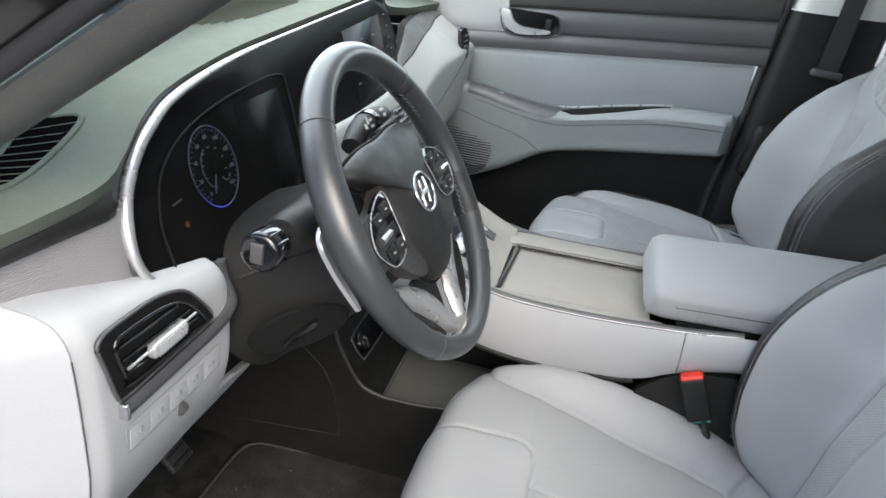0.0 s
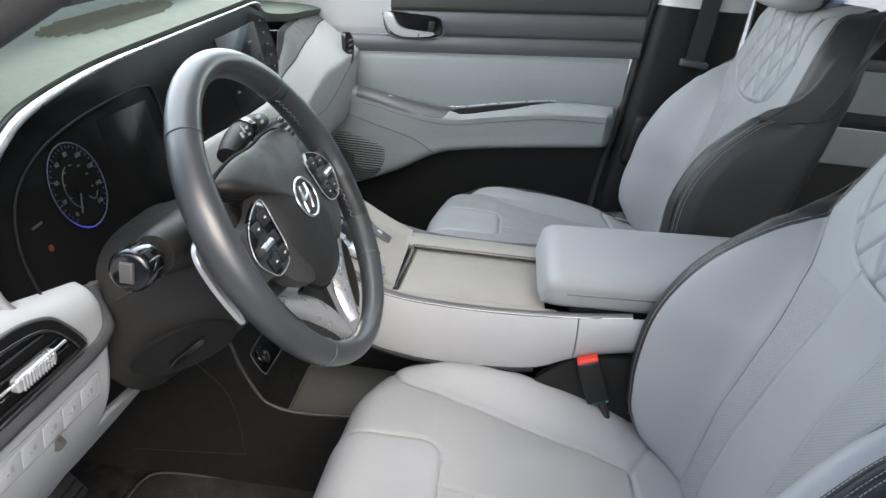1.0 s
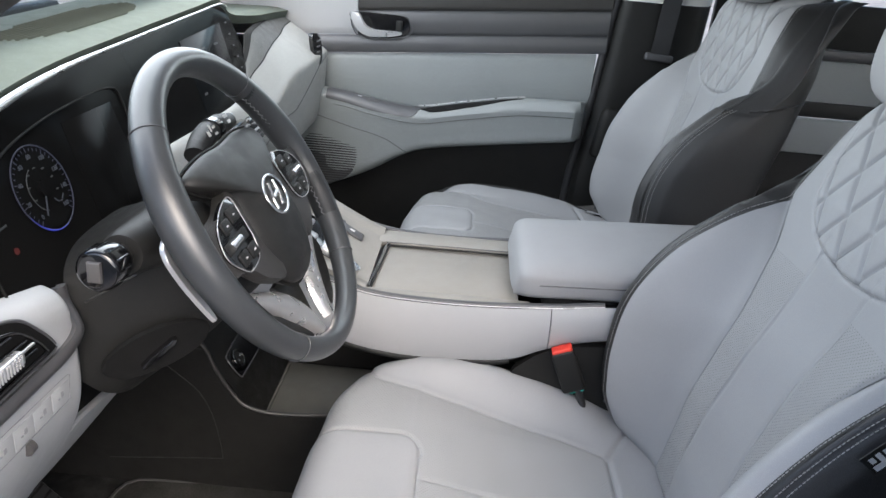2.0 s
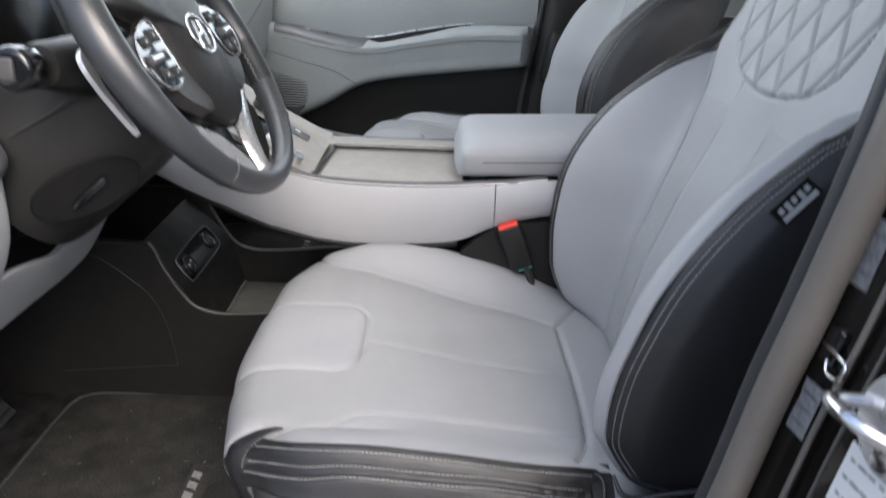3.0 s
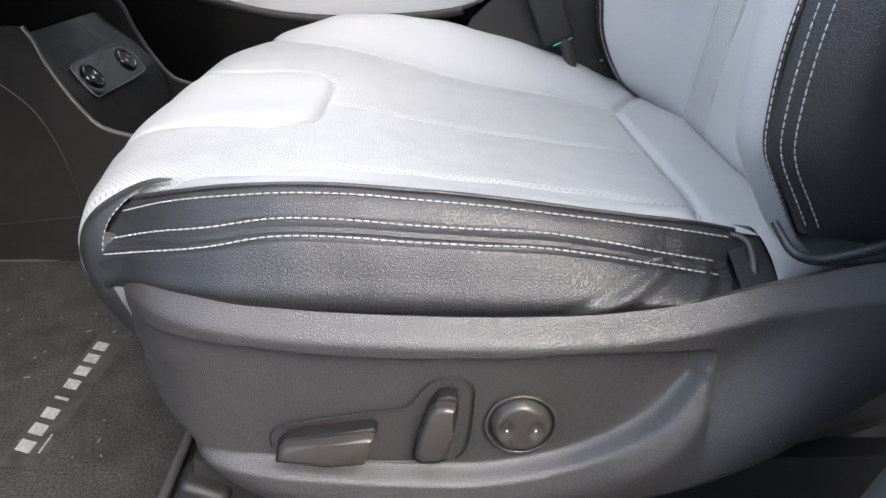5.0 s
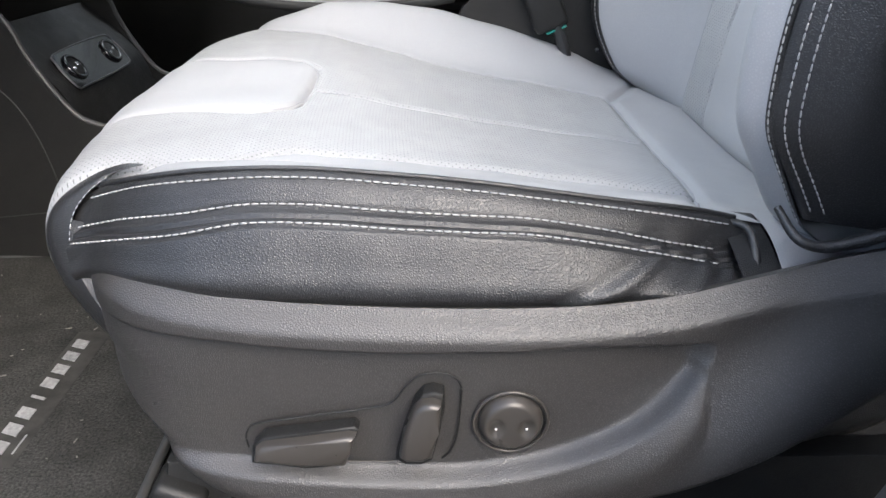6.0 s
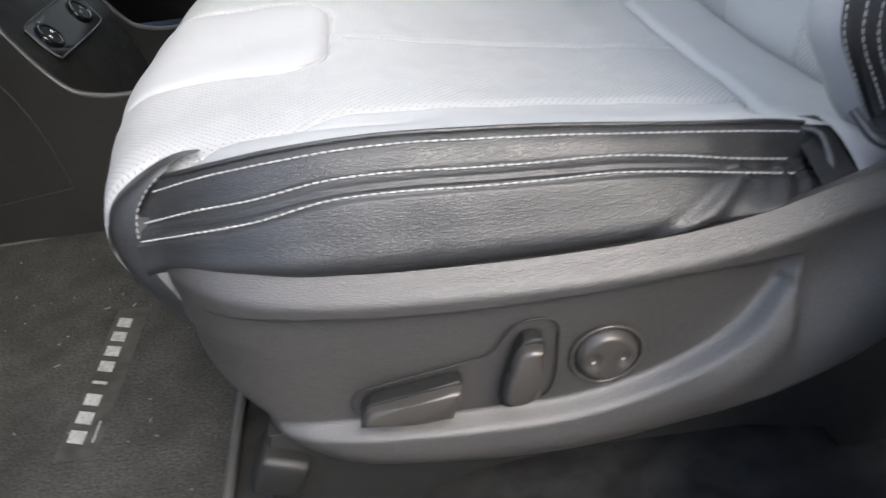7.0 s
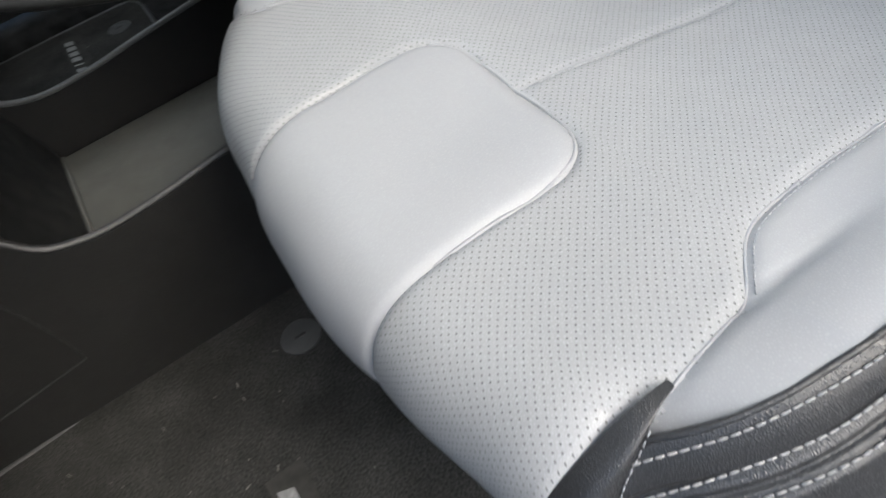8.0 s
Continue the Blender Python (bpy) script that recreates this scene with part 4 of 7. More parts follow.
    rim = [(0.229, 0.664), (0.2285, 0.672), (0.232, 0.679), (0.240, 0.682), (0.275, 0.688), (0.305, 0.693), (0.314, 0.697), (0.321, 0.707), (0.328, 0.714), (0.337, 0.7165), (0.346, 0.715), (0.3515, 0.709), (0.352, 0.700),
           (0.3505, 0.675), (0.347, 0.661), (0.342, 0.655)]
    c = curve(rim, 120)
    part("switch_outline", tube(put(np.stack([c[:, 0], np.full(len(c), o_face + 0.0003), c[:, 1]], -1)), 0.0007, 6), BLACK, seat)
    low = curve([(0.285, 0.6535), (0.305, 0.6530), (0.325, 0.6535)], 20)
    part("switch_edge", tube(put(np.stack([low[:, 0], np.full(20, o_face + 0.001), low[:, 1]], -1)), 0.0008, 6), SWITCH, seat)
    lever("slide_switch", [(0.2315, 0.658), (0.2335, 0.670), (0.240, 0.6765), (0.268, 0.681), (0.292, 0.6845), (0.2945, 0.682), (0.289, 0.666), (0.285, 0.6555), (0.262, 0.6545)],
          [(0.234, 0.664), (0.2355, 0.671), (0.240, 0.675), (0.264, 0.6785), (0.289, 0.6825), (0.2935, 0.6815), (0.291, 0.672), (0.287, 0.661), (0.262, 0.660)], o_face - 0.001, 0.016)
    lever("recline_switch", [(0.315, 0.661), (0.319, 0.678), (0.326, 0.700), (0.331, 0.7075), (0.337, 0.709), (0.342, 0.707), (0.343, 0.699), (0.340, 0.680), (0.336, 0.660), (0.330, 0.657), (0.320, 0.657)],
          [(0.317, 0.667), (0.3195, 0.683), (0.326, 0.701), (0.330, 0.705), (0.336, 0.706), (0.341, 0.7045), (0.340, 0.687), (0.336, 0.667), (0.330, 0.664), (0.321, 0.664)], o_face - 0.001, 0.017)
    m = flat.copy()
    m.translation = place(0.381, o_face - 0.0012, 0.6820)
    ring = [(0.0212 * math.cos(a), 0.0212 * math.sin(a)) for a in np.linspace(0, 2 * math.pi, 48, endpoint=False)]
    part("knob_collar", tube([m @ Vector((x, y, 0.002)) for x, y in ring], 0.0011, 8, closed=True, up=tuple(out)), SWITCH, seat)
    K = np.zeros((22, 48, 3))
    for i, q in enumerate(np.linspace(0, 1, 22)):
        for j, a in enumerate(np.linspace(0, 2 * math.pi, 48, endpoint=False)):
            r = 0.0185 * min(1, (1 - q) * 1.18)
            x, y = r * math.cos(a), r * math.sin(a)
            h = 0.007 * (1 - max(0, (r - 0.014) / 0.0045) ** 2 * 0.8) if q > 0.15 else 0.0 + q / 0.15 * 0.002
            for k in (-1, 1):
                h -= 0.0022 * math.exp(-(((x - k * 0.0088) / 0.0042) ** 2 + ((y + 0.001) / 0.0055) ** 2) ** 2)
            K[i, j] = m @ Vector((x, y, h))
    knob = part("lumbar_knob", sheet(K, None, None, False, loop=True), SWITCH, seat, "round satin dark plastic seat knob")
    for k in (-1, 1):
        part("knob_mark", disc(0.0007, 0.0006, m @ Matrix.Translation((k * 0.0088, -0.002, 0.0052)), 0, 12), WHITE, knob)


def car_seat(yc, sgn, shift, back_shift, label, switches):
    def placed(dx, dz, upright=0.0):
        def put(P):
            P = np.asarray(P, float)
            return np.stack([P[..., 0] + dx - upright * np.maximum(P[..., 2] - 0.95, 0), yc - sgn * P[..., 1], P[..., 2] + dz], -1)
        return put

    put, put_back = placed(*shift), placed(*back_shift)

    seat = thing("car_seat", (0.38 + shift[0], yc, 0.515), label, "car seat", "front seats")
    flip = sgn < 0
    seat_cushion(put, seat, flip)
    for side in (1, -1):
        seat_side(put, seat, flip, side)
    seat_back(put_back, seat, flip)
    seat_shell(put, seat, flip, switches)
    # sewn tag on the outboard side of the backrest
    at = Vector(put_back(np.array([(0.632, 0.2575, 1.125)]))[0])
    tilt = axes(at, (0.6, 0, 0.8), (0, -sgn, 0))
    tag = part("airbag_tag", block((0.042, 0.022, 0.0012), tilt, 0.0003, 1), BLACK, seat, "small black and white sewn tag")
    for k in range(5):
        part("tag_bar", block((0.0045, 0.006 + 0.003 * (k % 2), 0.0008), tilt @ Matrix.Translation((-0.014 + 0.007 * k, 0.003 - 0.001 * (k % 2), 0.0009)), 0.0), WHITE, tag)
    part("tag_line", block((0.036, 0.0055, 0.0008), tilt @ Matrix.Translation((0, -0.006, 0.0009)), 0.0), WHITE, tag)
    return seat


car_seat(-0.38, 1, (0.0, 0.0), (0.0, 0.0), "driver's seat in light grey and black stitched leather", True)
car_seat(0.405, -1, (0.055, 0.075), (0.085, 0.06, 0.11), "passenger seat in light grey and black quilted leather", False)


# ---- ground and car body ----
ground = single("ground", block((400, 400, 0.2), Matrix.Translation((0, 0, -0.1)), 0), CONCRETE, "unseen ground under the parked car, pale to bounce light", "ground", kind="structure")


def strip_loft(sections, n=40, m=40):
    """A sheet through several smooth cross-sections, each a list of points."""
    rows = np.array([curve(s, m) for s in sections])
    return np.stack([curve(rows[:, j], n) for j in range(m)], 1)


# unseen wall, added to darken low light from the driver's side
sky_block = single("wall_sky_block", block((60, 0.3, 2.0), pose(0.0, -5.0, 1.0), 0.02), material("rough_grey_render", (0.27, 0.26, 0.245), 0.9, grain=0.6, cell=0.012, kind="noise", mottle=0.15, mottle_size=0.6),
              "unseen grey wall added to block low sky light", "wall", kind="structure")
floor = single("floor", block((3.15, 1.60, 0.03), pose(0.725, 0, 0.5), 0), CARPET, "charcoal carpet on the car floor", "floor", kind="structure")
roof = single("ceiling", solid(np.array([[(x, y, 1.74 - 0.06 * (y / 0.7) ** 2 - 0.10 * max(0, (0.35 - x)) ** 1.5) for y in np.linspace(-0.70, 0.70, 16)] for x in np.linspace(0.02, 2.2, 16)]), 0.03),
              HEADLINER, "pale grey fabric headliner", "ceiling", kind="structure")
wall_rear = single("wall_rear", block((0.05, 1.56, 0.75), pose(2.28, 0, 0.88), 0.01), BLACK, "black trim closing the load bay", "wall", kind="structure")
for side_, x_a in ((1, -0.36), (-1, -0.56)):
    single("wall_side", block((0.87 + x_a, 0.03, 0.72), pose((x_a - 0.87) / 2, side_ * 0.785, 0.84), 0.004), FOOTWELL, "black footwell side trim", "wall", kind="structure")
wall_front = single("wall_front", block((0.04, 1.56, 0.80), pose(-0.87, 0, 0.85), 0.01), BLACK, "black firewall under the dashboard", "wall", kind="structure")


def bars(name, pts, r, mat, label, squash=1.0):
    return single(name, tube(curve(pts, 40), r, 12, squash=squash), mat, label, "pillar", kind="structure")


for s in (-1, 1):
    bars("roof_rail", [(-0.02, s * 0.66, 1.655), (0.4, s * 0.69, 1.70), (1.2, s * 0.69, 1.70), (2.25, s * 0.66, 1.66)], 0.045, HEADLINER, "pale grey roof rail trim")
    bars("pillar_rear", [(2.25, s * 0.66, 1.66), (2.3, s * 0.72, 1.3), (2.3, s * 0.74, 0.9)], 0.06, BLACK, "black rear pillar trim")
    single("sill", block((2.9, 0.16, 0.07), pose(0.7, s * 0.80, 0.515), 0.015), BLACK if s < 0 else CARPET, "black door sill trim", "sill", kind="structure")
wind = np.array([[(-0.80 + 0.80 * t, y * (0.72 - 0.08 * t), 1.20 + 0.47 * t - 0.06 * (1 - (y) ** 2) * (t - 1) * t) for y in np.linspace(-1, 1, 14)] for t in np.linspace(0, 1, 10)])
screen = single("window_1", sheet(wind), GLASS, "clear tinted windscreen glass", "window", kind="structure")
screen.visible_shadow = False

# driver's front pillar: trim inside, rubber and dark paint outside
a_line = lambda x: 1.304 + 0.668 * (x + 0.21) - 0.10 * max(0.0, x) ** 1.5 - 0.25 * max(0.0, -0.45 - x)
P = strip_loft([[(x, -0.665, a_line(x) + 0.024), (x, -0.685, a_line(x) + 0.010), (x, -0.703, a_line(x) + 0.003), (x - 0.004, -0.722, a_line(x) + 0.004), (x - 0.010, -0.738, a_line(x) + 0.018)] for x in (-0.75, -0.45, -0.21, -0.02, 0.20, 0.40)], 40, 14)
a_pillar = thing("pillar_front", (-0.3, -0.69, 1.2), "grey front pillar trim with black rubber seal", "pillar", kind="structure")
part("pillar_trim", solid(P, 0.006), PILLAR_TRIM, a_pillar)
q = curve([(x - 0.013, -0.746, a_line(x) + 0.026) for x in (-0.75, -0.45, -0.21, -0.02, 0.20, 0.40)], 50)
part("door_seal", tube(q, 0.009, 10), RUBBER, a_pillar, "black rubber door seal")
P = strip_loft([[(x - 0.016, -0.752, a_line(x) + 0.033), (x - 0.02, -0.785, a_line(x) + 0.054), (x - 0.035, -0.805, a_line(x) + 0.090), (x - 0.06, -0.80, a_line(x) + 0.125), (x - 0.10, -0.75, a_line(x) + 0.15)] for x in (-0.80, -0.45, -0.21, -0.02, 0.20, 0.40)], 40, 20)
part("pillar_skin", solid(P, 0.004), PAINT, a_pillar, "dark glossy painted pillar")
pf = strip_loft([[(-0.75, 0.735, 1.19), (-0.75, 0.655, 1.225)], [(-0.20, 0.705, 1.385), (-0.20, 0.635, 1.43)], [(0.16, 0.67, 1.60), (0.16, 0.61, 1.67)]], 20, 8)
single("pillar_far", solid(pf, 0.02), SEAL, "grey front pillar trim on the passenger side", "pillar", kind="structure")

# driver's door opening: centre pillar with seal, painted jamb, striker and labels
b_pillar = thing("pillar_centre", (0.62, -0.78, 0.55), "dark painted centre pillar with rubber seal and labels", "pillar", kind="structure")
line = curve([(0.30, -0.80, 0.56), (0.40, -0.80, 0.575), (0.458, -0.795, 0.63), (0.494, -0.79, 0.726), (0.509, -0.79, 0.778), (0.523, -0.79, 0.855), (0.538, -0.79, 0.95), (0.549, -0.79, 1.04), (0.5605, -0.79, 1.11), (0.579, -0.79, 1.25), (0.61, -0.76, 1.45), (0.65, -0.72, 1.66)], 90)
line[:, 0] += 0.016
part("door_seal", tube(line + np.array([0.002, -0.003, 0.0]), 0.0125, 14), SEAL, b_pillar, "brown-grey rubber door seal")
inner = line + np.array([-0.002, 0.0125, 0.0])
part("seal_lip", tube(inner, 0.0085, 12), RUBBER, b_pillar, "dark grey inner lip of the seal")
fwd = lambda z: np.interp(z, line[:, 2], line[:, 0] - 0.016)
zs = np.linspace(0.575, 1.64, 60)
J = np.array([[(fwd(z) + 0.012 + k, y, z) for y, k in ((-0.785, 0.012), (-0.800, 0.018), (-0.825, 0.024), (-0.842, 0.030), (-0.853, 0.020), (-0.87, 0.021), (-0.90, 0.026), (-0.94, 0.034), (-0.955, 0.05), (-0.96, 0.09), (-0.96, 0.2))] for z in zs])
part("jamb", solid(J, 0.004), PAINT, b_pillar, "dark glossy painted steel")
part("pillar_trim", solid(np.array([[(fwd(z) + 0.02 + x, -0.765 + 0.08 * x, z) for x in np.linspace(0, 0.22, 6)] for z in zs]), 0.006, flip=True), BLACK, b_pillar, "matte black trim panel")
for y, k, r in ((-0.829, 0.020, 0.0022), (-0.843, 0.027, 0.0016)):
    part("sealer_bead", tube(np.array([(fwd(z) + 0.012 + k, y, z) for z in zs]), r, 8), SEAL, b_pillar, "tan seam sealer")


def jamb_at(y, z, w, h, lift=0.0):
    slope = math.atan2(fwd(z + 0.02) - fwd(z - 0.02), 0.04)
    x = fwd(z) + 0.012 + np.interp(-y, [0.80, 0.842, 0.853, 0.87, 0.90, 0.94], [0.018, 0.030, 0.020, 0.021, 0.026, 0.034])
    return axes((x - 0.0006 - lift, y, z), (0.17, -1, 0), (-1, -0.17, math.sin(slope)))


for y, z, w, h, mat, rows_, label in ((-0.905, 0.845, 0.05, 0.085, BLUE, 0, "pale blue and yellow tyre label"), (-0.908, 0.965, 0.05, 0.085, BLACK, 13, "black label with rows of white bars"),
                                     (-0.882, 1.030, 0.036, 0.045, WHITE, 3, "small white label"), (-0.811, 1.036, 0.018, 0.040, WOVEN, 3, "crumpled grey paper label"), (-0.804, 1.150, 0.018, 0.045, WOVEN, 3, "crumpled grey paper label")):
    m = jamb_at(y, z, w, h)
    tag = part("label_plate", block((w, h, 0.0008), m, 0.0), mat, b_pillar, label)
    for k in range(rows_):
        for c in range(4):
            ln = w * (0.11 + 0.05 * ((k * 3 + c * 5) % 3))
            part("label_bar", block((ln, h * 0.028, 0.0004), m @ Matrix.Translation((w * (-0.33 + 0.22 * c), h * (0.42 - 0.84 * (k + 0.5) / rows_), 0.0007)), 0.0), WOVEN if mat is BLACK else STRIP, tag)
    if mat is BLUE:
        part("label_band", block((w * 0.86, h * 0.16, 0.0004), m @ Matrix.Translation((0, h * 0.34, 0.0007)), 0), YELLOW, tag)
        part("label_field", block((w * 0.30, h * 0.22, 0.0004), m @ Matrix.Translation((w * 0.26, h * 0.08, 0.0007)), 0), YELLOW, tag)
        part("label_panel", block((w * 0.8, h * 0.42, 0.0004), m @ Matrix.Translation((0, -h * 0.22, 0.0007)), 0), WOVEN, tag)
m = jamb_at(-0.886, 1.092, 0, 0)
loop = curve([(0.024, -0.012, 0.002), (0.022, -0.010, 0.026), (0.014, -0.006, 0.042), (0.0, -0.004, 0.047), (-0.014, -0.006, 0.042), (-0.022, -0.010, 0.026), (-0.024, -0.012, 0.002)], 40)
part("striker", tube([m @ Vector(v) for v in loop], 0.0045, 12), CHROME, b_pillar, "bright steel door striker loop")
part("striker_plate", disc(0.033, 0.004, m @ Matrix.Translation((0.004, -0.012, 0.001)), 0.0015, 32), SILVER, b_pillar, "round steel striker plate")
for k in (-1, 1):
    part("striker_bolt", disc(0.008, 0.005, m @ Matrix.Translation((0.004, -0.012 + 0.021 * k, 0.005)), 0.0015, 12), CHROME, b_pillar)
m = jamb_at(-0.814, 1.080, 0, 0)
hook = curve([(-0.012, 0.004, 0.002), (0.008, 0.004, 0.006), (0.016, 0.002, 0.007), (0.016, -0.008, 0.007), (0.004, -0.010, 0.006), (-0.002, -0.004, 0.004)], 30)
part("wire_hook", tube([m @ Vector(v) for v in hook], 0.0013, 8), CHROME, b_pillar, "small bright wire hook")
part("hook_clip", block((0.014, 0.026, 0.004), m @ Matrix.Translation((-0.004, 0.006, 0.002)), 0.0015), GLOSS, b_pillar)
single("door_rear", block((1.3, 0.06, 0.85), pose(1.55, -0.80, 0.95), 0.02), LIGHT, "closed rear door, light grey inside", "door", kind="structure")

# ---- passenger side: door, centre pillar, belt, rear door ----
door = thing("door_1", (0.15, 0.78, 0.55), "closed passenger door with blue-grey panels and speaker", "door", kind="structure")
rise = lambda x: 0.076 * (x + 0.155)


def band(name, z_low, z_high, y_low, y_high, mat, x0=-0.42, x1=0.59, label="", bulge=0.004, n=40, m=14, d=0.012):
    xs = np.linspace(x0, x1, n)
    t = np.linspace(0, 1, m)
    zl = z_low(xs) if callable(z_low) else z_low + rise(xs)
    zh = z_high(xs) if callable(z_high) else z_high + rise(xs)
    Z = zl[:, None] * (1 - t) + zh[:, None] * t
    Y = y_low * (1 - t) + y_high * t
    Y = np.broadcast_to(Y, Z.shape) - bulge * np.sin(t * math.pi) + 0.004 * (np.cos(np.clip((t * 2 - 1), -1, 1) * math.pi / 2) < 0.02)
    Pp = np.stack([np.broadcast_to(xs[:, None], Z.shape), Y, Z], -1)
    return part(name, solid(Pp, d, flip=True), mat, door, label)


band("sill_cap", 1.352, 1.372, 0.752, 0.79, STRIP, label="grey window sill cap")
band("upper_trim", 1.2835, 1.351, 0.748, 0.750, GRAINED, label="black grained upper trim", x0=-0.05)
band("upper_trim_light", 1.224, 1.351, 0.752, 0.752, LIGHT, x0=-0.42, x1=-0.052)
band("grey_strip", 1.2235 - 0.045, 1.2225, 0.7485, 0.752, STRIP, label="dark grey satin strip")
band("upper_trim_mid", 1.2225, 1.2835, 0.750, 0.751, STRIP, x0=-0.05)
arm_top = fn((-0.42, 1.10), (-0.12, 1.094), (0.0, 1.075), (0.12, 1.062), (0.25, 1.085), (0.39, 1.108), (0.55, 1.113), (0.62, 1.113))
band("door_panel", lambda x: arm_top(x) - 0.02, 1.1765, 0.760, 0.756, DOOR_SKIN, label="blue-grey soft panel", x1=0.57, bulge=0.006)
arm_low = fn((-0.42, 0.80), (-0.20, 0.80), (-0.11, 0.827), (0.0, 0.875), (0.08, 0.922), (0.14, 0.945), (0.25, 0.965), (0.40, 0.985), (0.55, 1.003), (0.62, 1.006))
A = np.zeros((60, 30, 3))
for i, x in enumerate(np.linspace(-0.42, 0.56, 60)):
    zt, zl = float(arm_top(x)), float(arm_low(x))
    reach = 0.048 + 0.018 * float(step(-0.20, 0.35, x))
    end = float(step(0.56, 0.535, x))
    sec = curve([(0.752, zt - 0.004), (0.745 - reach * 0.6 * end, zt), (0.742 - reach * end, zt - 0.016), (0.742 - 0.97 * reach * end, 0.7 * zt + 0.3 * zl), (0.743 - 0.90 * reach * end, 0.4 * zt + 0.6 * zl), (0.746 - 0.80 * reach * end, zl + 0.012), (0.762, zl)], 30)
    A[i, :, 0], A[i, :, 1:] = x, sec
part("door_armrest", solid(A, 0.01), DOOR_SKIN, door, "blue-grey padded armrest")
seam = np.array([(x, 0.0, 0.0) for x in np.linspace(-0.1, 0.55, 60)])
S = np.array([[(x, 0.7415 - (0.048 + 0.018 * float(step(-0.20, 0.35, x))) * 0.78 - 0.004 * k, float(arm_top(x)) - 0.002 + 0.003 * (k > 0) - 0.004 * k) for k in np.linspace(0, 1, 6)] for x in np.linspace(-0.11, 0.40, 50)])
Af = np.array([[np.interp(x, A[:, 0, 0], A[:, j, c]) for c in range(3)] for x in np.linspace(-0.16, 0.42, 117) for j in range(30)]).reshape(117, 30, 3)


def on_arm(x0, x1, upper_col, lower_col, out):
    """A patch on the armrest's rounded top between two lines, each given by its column of the section along x."""
    rows_ = []
    for x in np.linspace(x0, x1, 60):
        i_ = int(round((x + 0.16) / 0.005))
        c0, c1 = float(upper_col(x)), float(lower_col(x))
        cols = c0 + max(c1 - c0, 0.1) * np.linspace(0, 1, 8)
        rows_.append([[np.interp(c, np.arange(30), Af[min(116, i_), :, k]) + (0, -out, out)[k] for k in range(3)] for c in cols])
    return np.array(rows_)


part("switch_inlay", solid(on_arm(-0.122, 0.150, fn((-0.13, 2.2), (0.16, 2.2)), fn((-0.13, 5.6), (-0.03, 7.0), (0.06, 8.6), (0.10, 9.2), (0.118, 7.5), (0.15, 2.4)), 0.0016), 0.003), STRIP, door, "dark grey switch panel")
part("window_switch", block((0.028, 0.010, 0.008), pose(0.005, 0.709, 1.074, 0, 3, 0), 0.002), STRIP, door, "satin window switch")
part("lock_switch", block((0.034, 0.003, 0.003), pose(-0.045, 0.709, 1.0825, 0, 5, 0), 0.001), SILVER, door)
# patch on the armrest's top; the recess's inner shade is in its black
part("pull_recess", solid(on_arm(0.130, 0.395, fn((0.13, 5.8), (0.18, 4.2), (0.40, 3.6)), fn((0.13, 6.0), (0.17, 7.8), (0.29, 6.8), (0.395, 3.8)), 0.0020), 0.003), GAP, door, "pull recess with its shade put into the black")
front_x = np.linspace(-0.10, 0.53, 60)


def on_front(x, z):
    """The armrest's front face at a given height."""
    col_z, col_y = [np.array([np.interp(x, A[:, 0, 0], A[:, j, c]) for j in range(8, 29)]) for c in (2, 1)]
    return (x, float(np.interp(-z, -col_z, col_y)) - 0.0006, z)


part("armrest_seam", tube(np.array([on_front(x, float(arm_top(x)) - 0.034) for x in front_x]), 0.0009, 6), STRIP, door)
edge_seam = curve([(-0.16, 1.030), (-0.064, 1.004), (0.031, 0.980), (0.098, 0.944)], 40)
part("speaker_seam", tube(np.array([on_front(x, z) for x, z in edge_seam]), 0.0009, 6), STRIP, door)
part("pull_trim", tube(np.array([(x, 0.728, float(arm_top(x)) + 0.004) for x in np.linspace(0.12, 0.40, 40)]), 0.0014, 8), SILVER, door)
low = np.array([[(x, 0.775 + 0.01 * t, float(arm_low(x)) * (1 - t) + 0.56 * t) for t in np.linspace(-0.05, 1, 12)] for x in np.linspace(-0.42, 0.62, 40)])
part("lower_trim", solid(low, 0.01, flip=True), BLACK, door, "matte black lower door trim")
g = np.array([[(x, 0.742 - 0.002 * math.sin(6 * x), z) for z in np.linspace(0, 1, 8)] for x in np.linspace(-0.30, 0.06, 20)])
sp = Vector((-0.112, 0.7035, 0.920))
part("speaker_grille", disc(0.078, 0.004, axes(sp, (1, 0, 0), (0, -1, 0)), 0.002, 48), STRIP, door, "dark round speaker grille")
for k in range(22):
    zz = -0.0725 + 0.0069 * k
    w = math.sqrt(max(0.0, 0.076 ** 2 - zz ** 2)) * 2
    part("grille_slat", block((w, 0.003, 0.0036), pose(sp.x, sp.y - 0.0055, sp.z + zz), 0.001, 1), RUBBER, door)
h = thing("door_handle", (0.0, 0.74, 1.255), "chrome inner door handle in a black recess", "door handle")
on_door = lambda y: Matrix(((1, 0, 0, 0), (0, 0, -1, y), (0, 1, 0, 0), (0, 0, 0, 1)))
dish = curve([(-0.070, 1.286), (-0.058, 1.258), (-0.040, 1.236), (-0.012, 1.2285), (0.03, 1.231), (0.070, 1.238), (0.085, 1.254), (0.082, 1.274), (0.070, 1.286), (0.0, 1.289)], 60, closed=True)
part("recess", plate([tuple(q_) for q_ in dish], 0.006, on_door(0.7500), 0.002), GLOSS, h)
